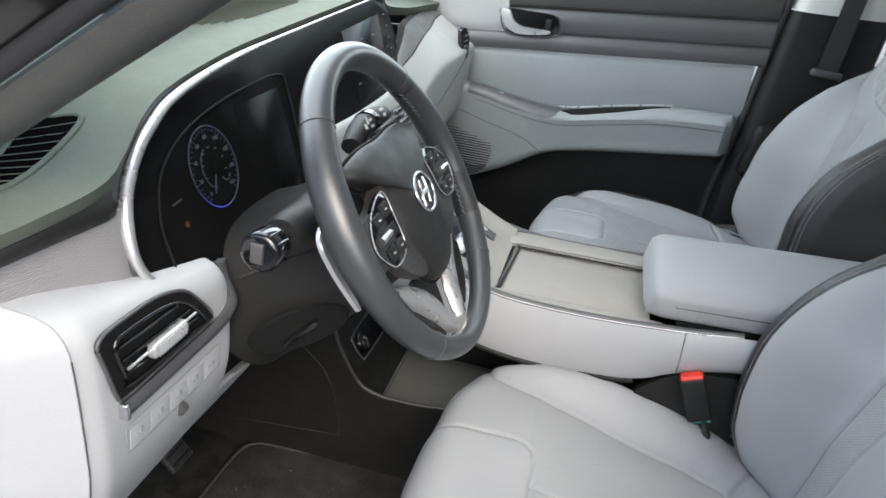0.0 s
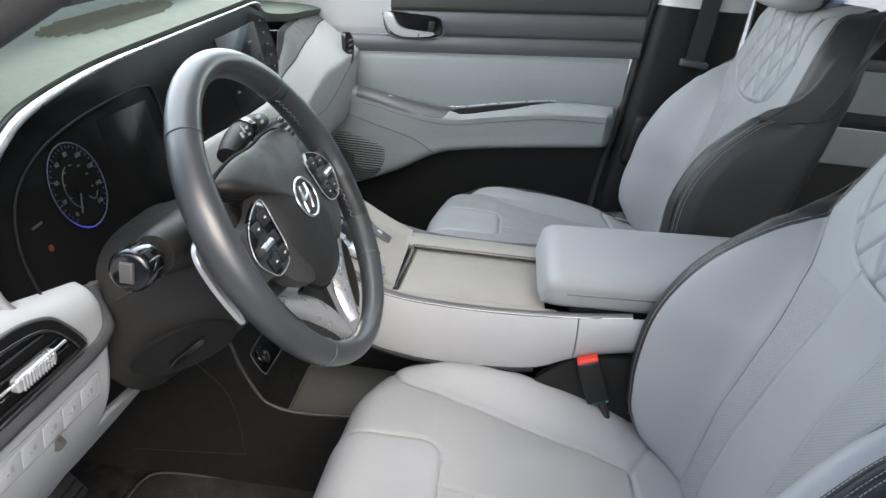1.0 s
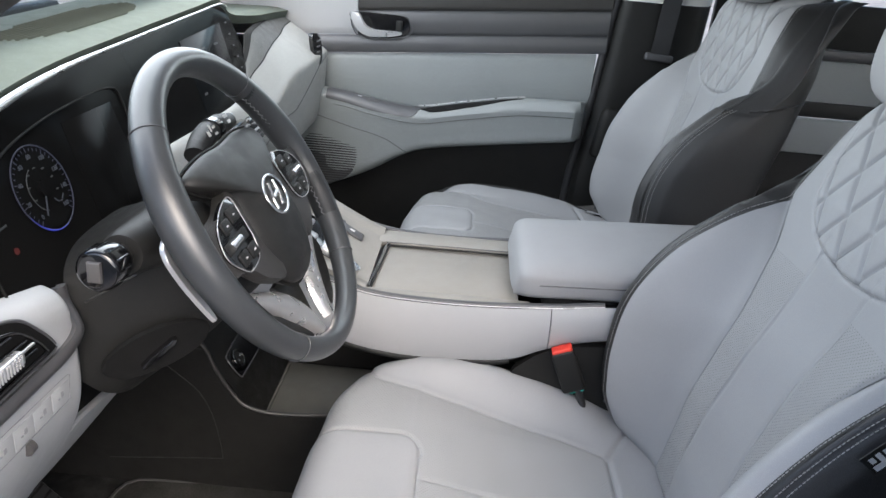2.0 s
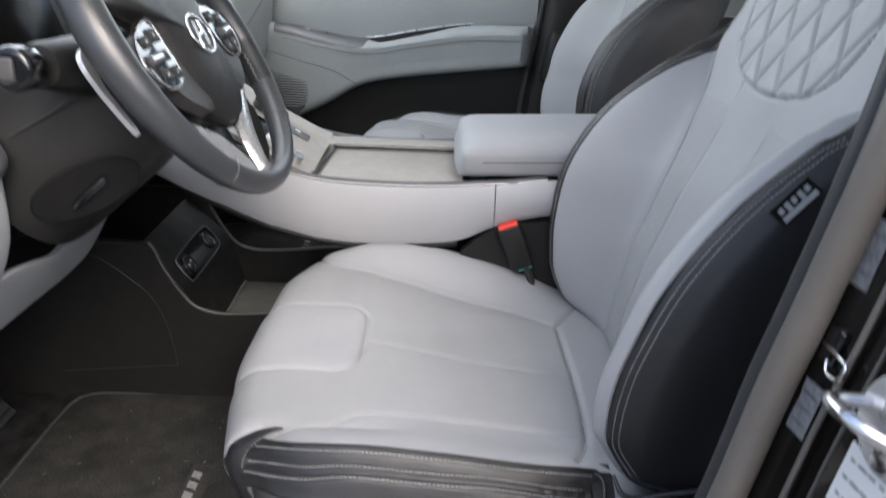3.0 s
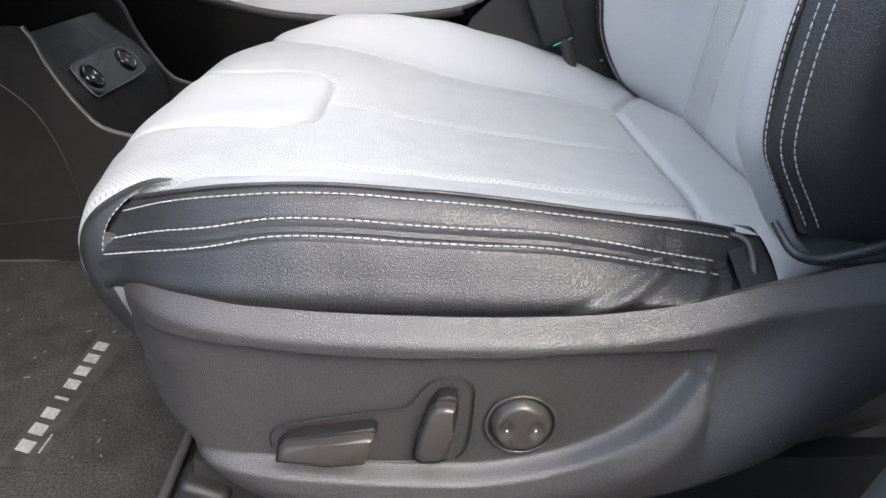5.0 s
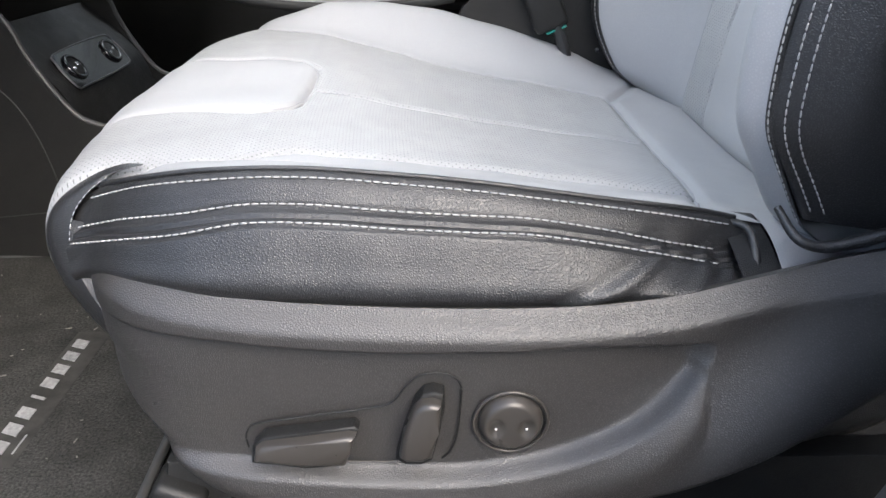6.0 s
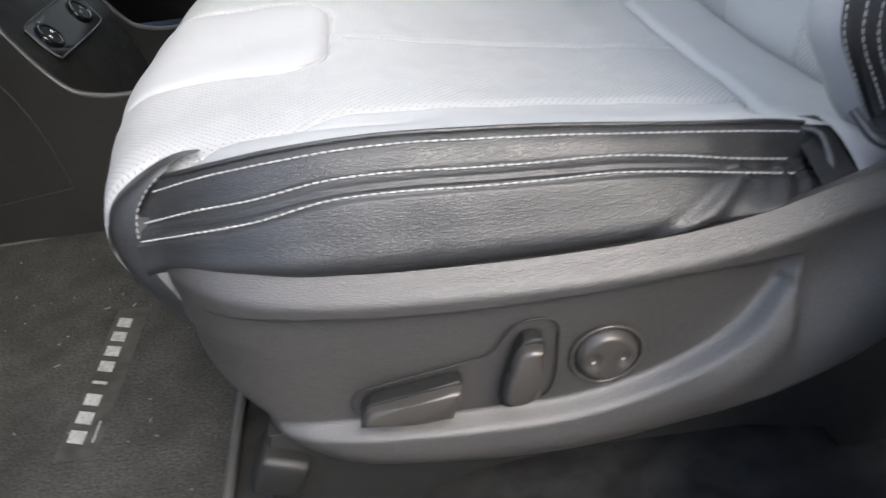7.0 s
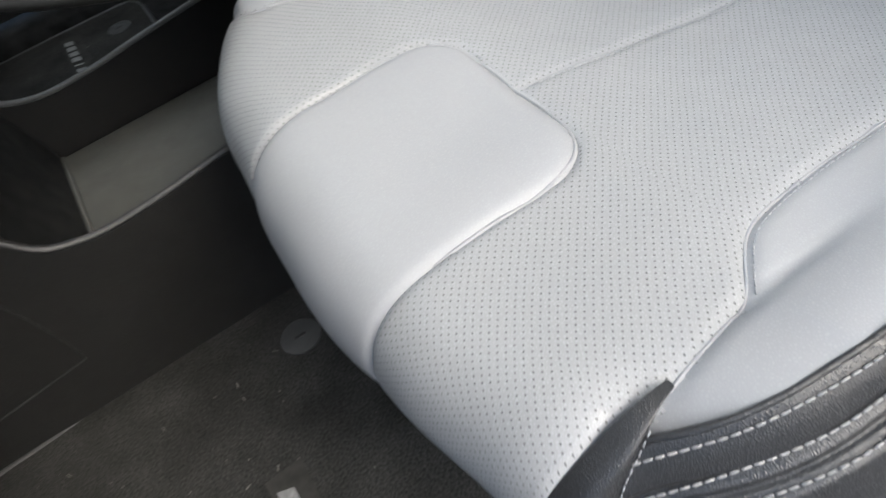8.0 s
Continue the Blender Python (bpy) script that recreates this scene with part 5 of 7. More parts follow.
grip = curve([(-0.069, 1.285), (-0.060, 1.263), (-0.046, 1.244), (-0.030, 1.2350), (-0.010, 1.2315), (0.030, 1.2345), (0.062, 1.2400), (0.066, 1.2445), (0.060, 1.2480), (0.030, 1.2475), (0.0, 1.2485), (-0.020, 1.2535), (-0.034, 1.2650), (-0.044, 1.2840), (-0.056, 1.2880)], 70, closed=True)
part("lever", plate([tuple(q_) for q_ in grip], 0.014, on_door(0.7440), 0.005, 4), SATIN, h, "satin chrome lever")
part("lock_slide", block((0.016, 0.012, 0.026), pose(0.058, 0.738, 1.262), 0.003), BLACK, h)
part("recess_rim", tube(curve([(-0.068, 0.742, 1.282), (-0.062, 0.741, 1.25), (-0.04, 0.740, 1.229), (0.03, 0.740, 1.228), (0.078, 0.740, 1.238), (0.092, 0.740, 1.254), (0.085, 0.740, 1.28)], 50), 0.0018, 8), STRIP, h)
win = single("window_2", block((0.95, 0.005, 0.36), pose(0.13, 0.765, 1.55), 0), GLASS, "passenger door window glass", "window", kind="structure")
win.visible_shadow = False

bp = thing("pillar_passenger", (0.68, 0.78, 0.55), "black centre pillar trim with pale upper cover", "pillar", kind="structure")
part("lower_cover", solid(strip_loft([[(0.545, 0.80, 0.55), (0.555, 0.752, 0.55), (0.60, 0.735, 0.55), (0.80, 0.745, 0.55), (0.86, 0.80, 0.55)], [(0.55, 0.80, 0.9), (0.565, 0.755, 0.9), (0.60, 0.735, 0.9), (0.80, 0.745, 0.9), (0.85, 0.80, 0.9)],
                                      [(0.58, 0.80, 1.1), (0.590, 0.757, 1.1), (0.625, 0.735, 1.1), (0.79, 0.745, 1.1), (0.83, 0.80, 1.1)],
                                      [(0.61, 0.80, 1.37), (0.617, 0.755, 1.37), (0.65, 0.738, 1.37), (0.80, 0.742, 1.37), (0.84, 0.80, 1.37)]], 40, 30), 0.006, flip=True), BLACK, bp, "matte black lower cover")
part("upper_cover", solid(strip_loft([[(0.615, 0.80, 1.372), (0.622, 0.752, 1.372), (0.655, 0.735, 1.372), (0.80, 0.738, 1.372), (0.84, 0.80, 1.372)], [(0.65, 0.78, 1.66), (0.655, 0.70, 1.66), (0.69, 0.68, 1.66), (0.80, 0.685, 1.66), (0.84, 0.75, 1.66)]], 20, 24), 0.006, flip=True), HEADLINER, bp, "pale grey upper cover")
part("pillar_ledge", block((0.10, 0.05, 0.14), pose(0.645, 0.735, 1.03, 0, 8, 0), 0.02, 4), BLACK, bp)
part("door_seal", tube(curve([(0.535, 0.765, 0.60), (0.548, 0.765, 0.9), (0.575, 0.762, 1.1), (0.60, 0.758, 1.37), (0.63, 0.70, 1.66)], 50), 0.011, 10), RUBBER, bp)
belt = thing("seat_belt", (0.71, 0.70, 1.24), "black seat belt webbing hanging at the centre pillar", "seat belt")
part("webbing", solid(np.array([[(0.695 + 0.045 * u + 0.02 * t, 0.708 - 0.012 * t, 1.245 + 0.40 * t) for u in np.linspace(0, 1, 5)] for t in np.linspace(0, 1, 16)]), 0.0014), RUBBER, belt)
part("guide", block((0.07, 0.02, 0.018), pose(0.718, 0.712, 1.243, 0, 4, 0), 0.005), STRIP, belt, "grey belt guide")
rd = thing("door_2", (1.4, 0.80, 0.55), "closed rear passenger door in grey and black", "door", kind="structure")
for name, z0, z1, y, mat in (("upper_trim", 1.29, 1.40, 0.80, BLACK), ("grey_strip", 1.262, 1.289, 0.795, STRIP), ("door_panel", 1.155, 1.261, 0.80, DOOR_SKIN), ("grab_strip", 1.115, 1.154, 0.79, BLACK), ("door_armrest", 1.02, 1.114, 0.775, DOOR_SKIN), ("lower_trim", 0.56, 1.019, 0.81, BLACK)):
    part(name, block((1.35, 0.02, z1 - z0), pose(1.53, y, (z0 + z1) / 2), 0.003), mat, rd)

# ---- floor mats ----


EYELET = material("grey_moulded_plastic", (0.045, 0.045, 0.045), 0.55, grain=0.1, cell=0.001, kind="noise")
WEAVE = material("flat_charcoal_weave", (0.035, 0.034, 0.032), 0.9, grain=0.6, cell=0.0012, kind="noise", mottle=0.3, mottle_size=0.02, spec=0.1)


def floor_mat(dx, yc, mirror, label):
    mat = thing("floor_mat", (-0.10 + dx, yc, 0.516), label, "floor mat", "floor mats")
    rim = [(-0.315, -0.20), (-0.30, -0.155), (-0.265, -0.145), (-0.176, -0.139), (-0.041, -0.115), (0.064, -0.103), (0.095, -0.112), (0.103, -0.17), (0.104, -0.45), (0.108, -0.62), (0.10, -0.68), (0.05, -0.70), (-0.25, -0.69), (-0.31, -0.62), (-0.318, -0.40)]
    put = lambda x, y, z=0.0: (x + dx, yc + mirror * (y + 0.41), z)
    o = curve([put(x, y)[:2] for x, y in rim], 90, closed=True)
    o = o if mirror > 0 else o[::-1]
    part("mat_body", plate([tuple(p) for p in o], 0.012, Matrix.Translation((0, 0, 0.5165)), 0.004, 2), MAT, mat)
    part("binding", tube(np.c_[o, np.full(len(o), 0.5255)], 0.0045, 8, closed=True), EYELET, mat, "dark grey bound edge")
    for hx, hy in ((0.053, -0.61), (0.043, -0.206)):
        x, y, _ = put(hx, hy)
        part("eyelet", disc(0.021, 0.0018, Matrix.Translation((x, y, 0.5285)), 0.0008, 36), EYELET, mat, "round plastic mat eyelet")
        part("eyelet_slot", block((0.012, 0.004, 0.001), Matrix.Translation((x, y, 0.5305)), 0.0004, 1), BLACK, mat)
    bm_m = Matrix.Translation(put(-0.034, -0.425 if mirror > 0 else -0.565, 0.5288)) @ pose(0, 0, 0, 0, 0, 90)
    part("name_patch", block((0.205, 0.036, 0.0006), bm_m @ Matrix.Translation((0.0, -0.005, -0.0002)), 0.0002, 1), WEAVE, mat)
    # eight plain blocks stand for the woven mark
    for k in range(8):
        x0, w, hh, slant = -0.078 + 0.0223 * k, 0.0140 if k != 3 else 0.0035, 0.0150, 0.005
        ring = [(x0 - w / 2 - slant / 2, -hh / 2), (x0 + w / 2 - slant / 2, -hh / 2), (x0 + w / 2 + slant / 2, hh / 2), (x0 - w / 2 + slant / 2, hh / 2)]
        part("woven_block", plate(ring, 0.0010, bm_m, 0.0003, 1), WOVEN, mat, "pale woven block")
    part("woven_bar", block((0.024, 0.0014, 0.0008), bm_m @ Matrix.Translation((-0.075, -0.016, 0.0004)), 0), WOVEN, mat)
    rng = random.Random(int(100 * (yc + 2)))
    verts, faces = [], []
    for k in range(90):
        x, y, _ = put(rng.uniform(-0.30, 0.09), rng.uniform(-0.68, -0.15))
        a, ln, w = rng.uniform(0, math.pi), rng.choice((0.0008, 0.001, 0.0014, 0.003)), rng.uniform(0.0003, 0.0007)
        c, s_ = math.cos(a), math.sin(a)
        i = len(verts)
        verts += [(x + c * u * ln - s_ * v * w, y + s_ * u * ln + c * v * w, 0.5290 + 0.0006 * (q > 1)) for q, (u, v) in enumerate(((-1, -1), (1, -1), (1, 1), (-1, 1)))]
        faces.append((i, i + 1, i + 2, i + 3))
    me = bpy.data.meshes.new("lint")
    me.from_pydata(verts, [], faces)
    tagged(part("lint", me, LINT, mat, "scattered pale lint"), kind="stuff")
    return mat


floor_mat(0.0, -0.41, 1, "charcoal driver's floor mat with pale woven mark, dusty")
floor_mat(0.005, 0.41, -1, "charcoal passenger floor mat with pale woven mark")
single("crumb", block((0.004, 0.003, 0.002), pose(-0.036, -0.118, 0.531, 0, 0, 30), 0.0008, 1), material("orange_crumb", (0.6, 0.25, 0.05), 0.7), "tiny orange crumb on the carpet edge", "crumb")

# ---- centre console ----
console = thing("centre_console", (0.2, 0.0, 0.516), "light grey and taupe centre console with open lower tray", "console")
zt = fn((-0.30, 1.055), (-0.121, 1.020), (0.053, 0.978), (0.086, 0.967), (0.155, 0.955), (0.278, 0.953), (0.418, 0.962), (0.53, 0.975), (0.75, 0.985))
zb = fn((-0.30, 1.04), (-0.20, 1.005), (-0.143, 0.973), (-0.071, 0.929), (0.013, 0.888), (0.083, 0.864), (0.154, 0.850), (0.235, 0.847), (0.353, 0.857), (0.423, 0.888), (0.53, 0.915), (0.75, 0.93))
for s in (-1, 1):
    for a, b, name in ((-0.20, 0.4172, "side_panel"), (0.4188, 0.75, "rear_side_panel")):
        xs = np.linspace(a, b, 50)
        P = np.array([[(x, s * (0.132 + 0.010 * math.sin(t * math.pi) ** 0.8 + 0.02 * float(step(0.0, -0.2, x)) - 0.012 * (t > 0.97)), float(zt(x)) * (1 - t) + float(zb(x)) * t - 0.006 * (1 - t)) for t in np.linspace(0, 1, 16)] for x in xs])
        part(name, solid(P, 0.006, flip=(s < 0)), LIGHT, console, "light grey side panel")
    xs = np.linspace(-0.20, 0.50, 70)
    part("dark_edge", tube(np.array([(x, s * (0.131 + 0.02 * float(step(0.0, -0.2, x))), float(zt(x)) - 0.002) for x in xs]), 0.0055, 10), STRIP, console, "dark satin edge")
    part("bright_line", tube(np.array([(x, s * (0.1365 + 0.02 * float(step(0.0, -0.2, x))), float(zt(x)) - 0.0015) for x in xs]), 0.0010, 8), SILVER, console, "thin bright line")
    xs = np.linspace(-0.16, 0.36, 60)
    part("under_trim", tube(np.array([(x, s * 0.134, float(zb(x)) - 0.003) for x in xs]), 0.0065, 10), BLACK, console)
    lipx = [(-0.30, 0.835), (-0.20, 0.832), (-0.155, 0.831), (-0.145, 0.815), (-0.138, 0.792), (-0.117, 0.751), (-0.092, 0.716), (-0.069, 0.705), (-0.038, 0.700), (0.022, 0.703), (0.07, 0.709), (0.20, 0.722), (0.34, 0.735)]
    lip = np.r_[np.array(lipx[:3]), curve(lipx[2:], 50)[1:]]
    out = [(-0.60, 0.52), (0.75, 0.52), (0.75, 0.92), (0.44, 0.895), (0.40, 0.872), (0.37, 0.845), (0.35, 0.80)] + [tuple(p) for p in lip[::-1]] + [(-0.60, 0.86)]
    m = Matrix(((1, 0, 0, 0), (0, 0, -1, s * 0.130 if s < 0 else 0.142), (0, 1, 0, 0), (0, 0, 0, 1)))
    part("lower_wall", plate(out, 0.012, m, 0.0), FOOTWELL, console, "matte black lower wall")
    part("tray_lip", tube(np.c_[lip[2:, 0], np.full(len(lip) - 2, s * 0.136), lip[2:, 1]], 0.0038, 10), GRAINED, console)
    for way in ([(-0.271, 0.815), (-0.232, 0.797), (-0.197, 0.769), (-0.162, 0.735), (-0.142, 0.690), (-0.132, 0.640), (-0.128, 0.594)], [(-0.271, 0.815), (-0.21, 0.821), (-0.152, 0.824)], [(-0.339, 0.571), (-0.24, 0.582), (-0.128, 0.594)]):
        part("wall_joint", tube(np.array([(x, s * 0.1423, z) for x, z in curve(way, 30)]), 0.0008, 6), COVER, console)
part("tray_floor", block((0.46, 0.25, 0.010), pose(0.155, 0.0, 0.627), 0.002), CUBBY, console, "olive-grey rubber tray liner")
fw = np.array([[(x, y, z) for y in np.linspace(-0.126, 0.126, 12)] for x, z in curve([(-0.0745, 0.630), (-0.077, 0.640), (-0.083, 0.665), (-0.094, 0.702), (-0.1065, 0.7365), (-0.121, 0.756), (-0.150, 0.786), (-0.182, 0.815)], 24)])
part("front_wall", solid(fw, 0.008), FOOTWELL, console, "matte black front wall of the tray")
part("wall_crease", tube(np.array([(-0.073, y, 0.634) for y in np.linspace(-0.125, 0.12, 10)]), 0.003, 8), CUBBY, console)
tilt = axes((-0.121, -0.008, 0.757), (0, 1, 0), (0.80, 0, 0.60))
ring = curve([(-0.085, -0.022), (-0.085, 0.012), (-0.066, 0.024), (0.066, 0.024), (0.085, 0.010), (0.085, -0.014), (0.066, -0.026), (-0.066, -0.026)], 60, closed=True)
part("outlet_panel", plate([tuple(p) for p in ring], 0.003, tilt, 0.001), GLOSS, console, "gloss black outlet panel")
part("outlet_frame", tube([tilt @ Vector((p[0], p[1], 0.003)) for p in ring], 0.0013, 8, closed=True), STRIP, console)
for u in (-0.056, 0.054):
    sock = part("power_outlet", tube([tilt @ Vector((u + 0.0150 * math.cos(a), 0.0150 * math.sin(a), 0.0045)) for a in np.linspace(0, 2 * math.pi, 30, endpoint=False)], 0.0032, 10, closed=True), GLOSS, console, "round black power socket")
    part("socket_cap", disc(0.012, 0.004, tilt @ Matrix.Translation((u, 0, 0.002)), 0.0015), BLACK, sock)
    # small chrome chips added to draw the glints in each socket
    for k in (-1, 1):
        part("socket_glint", block((0.004, 0.005, 0.002), tilt @ Matrix.Translation((u + 0.006 * k, 0.002 * k, 0.0062)), 0.0006, 1), CHROME, sock)
# top deck with the covered tray
part("deck_near", block((0.30, 0.022, 0.012), pose(0.235, -0.1195, 0.949, 0, 0, 0), 0.003), TAUPE, console)
part("deck_far", block((0.34, 0.055, 0.012), pose(0.24, 0.0985, 0.951, 0, 0, 0), 0.003), TAUPE, console, "taupe soft-touch deck")
part("tray_cover", block((0.245, 0.188, 0.006), pose(0.245, -0.0195, 0.9445), 0.002), TAUPE, console, "taupe sliding tray cover")
frame_pts = curve([(0.120, -0.105, 0.9555), (0.128, 0.055, 0.9555), (0.133, 0.068, 0.9555), (0.145, 0.0725, 0.9555), (0.37, 0.0735, 0.957)], 60)
part("tray_rim", tube(frame_pts, 0.0013, 8), STRIP, console, "thin dark satin tray rim")
part("tray_gap", tube(frame_pts + np.array([0.003, -0.004, -0.004]), 0.0018, 8), BLACK, console)
part("cover_latch", block((0.006, 0.004, 0.024), pose(0.362, 0.065, 0.968), 0.0015), CHROME, console, "bright latch")
part("cover_tab", block((0.008, 0.018, 0.005), pose(0.362, 0.03, 0.951), 0.0015), CHROME, console)
R = np.array([[(0.118 - 0.16 * t, y, 0.955 + 0.085 * t ** 1.15 + (0.006 if abs(y) > 0.10 else 0)) for y in np.linspace(-0.126, 0.126, 30)] for t in np.linspace(0, 1.25, 30)])
part("shift_deck", solid(R, 0.008), TAUPE, console, "taupe deck rising to the dashboard")
deck = lambda x, y, h=0.0: axes((x, y, 0.955 + 0.085 * ((0.118 - x) / 0.16) ** 1.15 + h), (0, 1, 0), (0.5, 0, 0.866))
part("button_bed", block((0.10, 0.10, 0.006), deck(0.015, -0.035, 0.002), 0.003), GLOSS, console, "gloss black gear button panel")
for x, y in ((0.045, -0.07), (0.015, -0.07), (-0.015, -0.07), (0.045, -0.028), (0.0, -0.028)):
    part("gear_button", block((0.034, 0.022, 0.012), deck(x, y, 0.008), 0.004), SILVER, console, "silver gear button")
for x, y in ((0.066, 0.045), (0.030, 0.055)):
    k = part("deck_switch", block((0.026, 0.046, 0.006), deck(x, y, 0.003), 0.003), STRIP, console, "dark grey seat switch")
    part("switch_mark", block((0.006, 0.010, 0.0012), deck(x, y, 0.0064), 0.0), WHITE, k)
part("round_dial", disc(0.020, 0.012, deck(0.0, 0.062, 0.004), 0.003), GLOSS, console)
part("dial_ring", disc(0.013, 0.016, deck(0.085, -0.098, 0.002), 0.003), CHROME, console, "bright round dial")
lid = thing("armrest_lid", (0.55, 0.0, 0.962), "light grey padded console armrest lid", "armrest")
Lp = []
for i, x in enumerate(np.linspace(0.357, 0.78, 50)):
    u = min(1.0, (x - 0.357) / 0.035)
    rd_ = math.sqrt(max(0, 1 - (1 - u) ** 2))
    z1, z0, w = 0.970 + (0.044 + 0.05 * (x - 0.36)) * rd_ ** 0.6, 0.9545 + 0.04 * (x - 0.36), (0.098 + 0.025 * rd_)
    ring = []
    for a in np.linspace(0, 2 * math.pi, 56, endpoint=False):
        c, s_ = math.cos(a), math.sin(a)
        ring.append((x - 0.006 * s_, 0.0 + w * math.copysign(abs(c) ** 0.35, c) + 0.004, (z1 + z0) / 2 + (z1 - z0) / 2 * math.copysign(abs(s_) ** 0.45, s_) + 0.004 * (1 - c * c)))
    Lp.append(ring)
part("lid_pad", sheet(np.array(Lp), None, None, False, loop=True), LEATHER, lid)
part("lid_seam", tube(np.array([(x, -0.1192, 0.988 + 0.046 * (x - 0.36)) for x in np.linspace(0.395, 0.78, 30)]), 0.0011, 6), STRIP, lid)
part("lid_base", block((0.36, 0.20, 0.016), pose(0.585, 0.0, 0.957, 0, -2.5, 0), 0.004), BLACK, lid)

# ---- seat belt buckle ----
bk = thing("belt_buckle", (0.50, -0.15, 0.78), "black seat belt buckle with a red button", "buckle")
part("housing", block((0.038, 0.024, 0.078), axes((0.456, -0.152, 0.860), (0.92, 0, 0.39), (-0.39, 0, 0.92)), 0.005), BLACK, bk, "black plastic housing")
part("release_button", block((0.033, 0.019, 0.010), axes((0.4415, -0.152, 0.8955), (0.92, 0, 0.39), (-0.39, 0, 0.92)), 0.003), RED, bk, "red release button")
part("stalk", tube(curve([(0.475, -0.152, 0.83), (0.487, -0.152, 0.80), (0.505, -0.150, 0.74), (0.52, -0.15, 0.66)], 20), 0.011, 10, squash=0.6), RUBBER, bk)
part("teal_clip", block((0.024, 0.014, 0.002), axes((0.4755, -0.154, 0.8235), (0.92, 0, 0.39), (-0.39, 0, 0.92)), 0.001), TEAL, bk, "teal plastic edge")

# ---- dashboard ----
dash = thing("dashboard", (-0.3, 0.0, 0.95), "light grey dashboard with black glass instrument panel", "dashboard")
RIBBED = material("fine_ribbed_grey_cloth", (0.27, 0.27, 0.275), 0.7, mottle=0.06)
rn, rl = RIBBED.node_tree.nodes, RIBBED.node_tree.links
rt, rw, rb = rn.new("ShaderNodeTexCoord"), rn.new("ShaderNodeTexWave"), rn.new("ShaderNodeBump")
rw.wave_type, rw.bands_direction = "BANDS", "Z"
rw.inputs["Scale"].default_value = 170
rb.inputs["Strength"].default_value, rb.inputs["Distance"].default_value = 0.9, 0.001
rl.new(rt.outputs["Object"], rw.inputs["Vector"])
rl.new(rw.outputs["Fac"], rb.inputs["Height"])
rl.new(rb.outputs[0], rn["Principled BSDF"].inputs["Normal"])

lean = 0.35
glass_x = lambda z: -0.19 - lean * (z - 1.24)
rear_edge = [(-0.755, -0.205, 1.232), (-0.70, -0.180, 1.243), (-0.63, -0.172, 1.250), (-0.585, -0.186, 1.262), (-0.535, -0.203, 1.281), (-0.475, -0.212, 1.299), (-0.34, -0.217, 1.316),
             (-0.14, -0.221, 1.326), (0.10, -0.225, 1.336), (0.215, -0.227, 1.340), (0.265, -0.232, 1.325), (0.33, -0.238, 1.302), (0.45, -0.226, 1.289), (0.60, -0.228, 1.281), (0.74, -0.232, 1.272)]
E_ = curve(rear_edge, 90)
T = np.zeros((90, 30, 3))
for i, (y, x, z) in enumerate(E_):
    x += 0.003 * float(step(-0.63, -0.56, y))
    sec = curve([(x - 0.012, z - 0.007), (x - 0.001, z - 0.004), (x - 0.004, z + 0.001), (x - 0.05, z + 0.006), (x - 0.18, z + 0.004 - 0.1 * max(0, z - 1.30)), (-0.55, 1.288), (-0.72, 1.245), (-0.80, 1.20)], 30)
    T[i, :, 0], T[i, :, 1], T[i, :, 2] = sec[:, 0], y, sec[:, 1]
part("dash_top", solid(T, 0.006), DASH_TOP, dash, "pale grey-green soft dash top")
gq = [(-0.264, -0.684), (-0.298, -0.578), (-0.249, -0.560), (-0.231, -0.674)]
flat_t = T.reshape(-1, 3)


def on_dash(x, y):
    d2 = (flat_t[:, 0] - x) ** 2 + (flat_t[:, 1] - y) ** 2
    k = np.argpartition(d2, 4)[:4]
    w = 1 / (d2[k] + 1e-6)
    return float((flat_t[k, 2] * w).sum() / w.sum())


grl = curve([(gq[0][0], gq[0][1]), (-0.283, -0.628), (gq[1][0], gq[1][1]), (-0.276, -0.562), (gq[2][0], gq[2][1]), (-0.239, -0.618), (gq[3][0], gq[3][1]), (-0.247, -0.684)], 60, closed=True)
fr = part("defroster_frame", tube(np.array([(x, y, on_dash(x, y) + 0.0065) for x, y in grl]), 0.0032, 8, closed=True), DASH_TOP, dash, "grey-green defroster surround")
# black sheet laid over the dash; the slots' inner dark is its colour
part("defroster_well", sheet(np.array([[(x * t + -0.262 * (1 - t), y * t + -0.622 * (1 - t), on_dash(x * t - 0.262 * (1 - t), y * t - 0.622 * (1 - t)) + 0.0078) for x, y in grl] for t in (1.0, 0.5, 0.01)]), None, None, False, loop=True), VOID, fr, "dark slotted opening")
for k in range(8):
    u = (k + 0.5) / 8
    a_, b_ = Vector((*gq[0], 0)).lerp(Vector((*gq[1], 0)), u), Vector((*gq[3], 0)).lerp(Vector((*gq[2], 0)), u)
    a_.y -= 0.006
    a_.z, b_.z = on_dash(a_.x, a_.y) + 0.0088, on_dash(b_.x, b_.y) + 0.0088
    part("defroster_slat", tube([a_, a_.lerp(b_, 0.5), b_], 0.0006, 6), DASH_TOP, fr)
# speaker perforation in the dash top: short slots, too small to pick apart
verts, faces = [], []
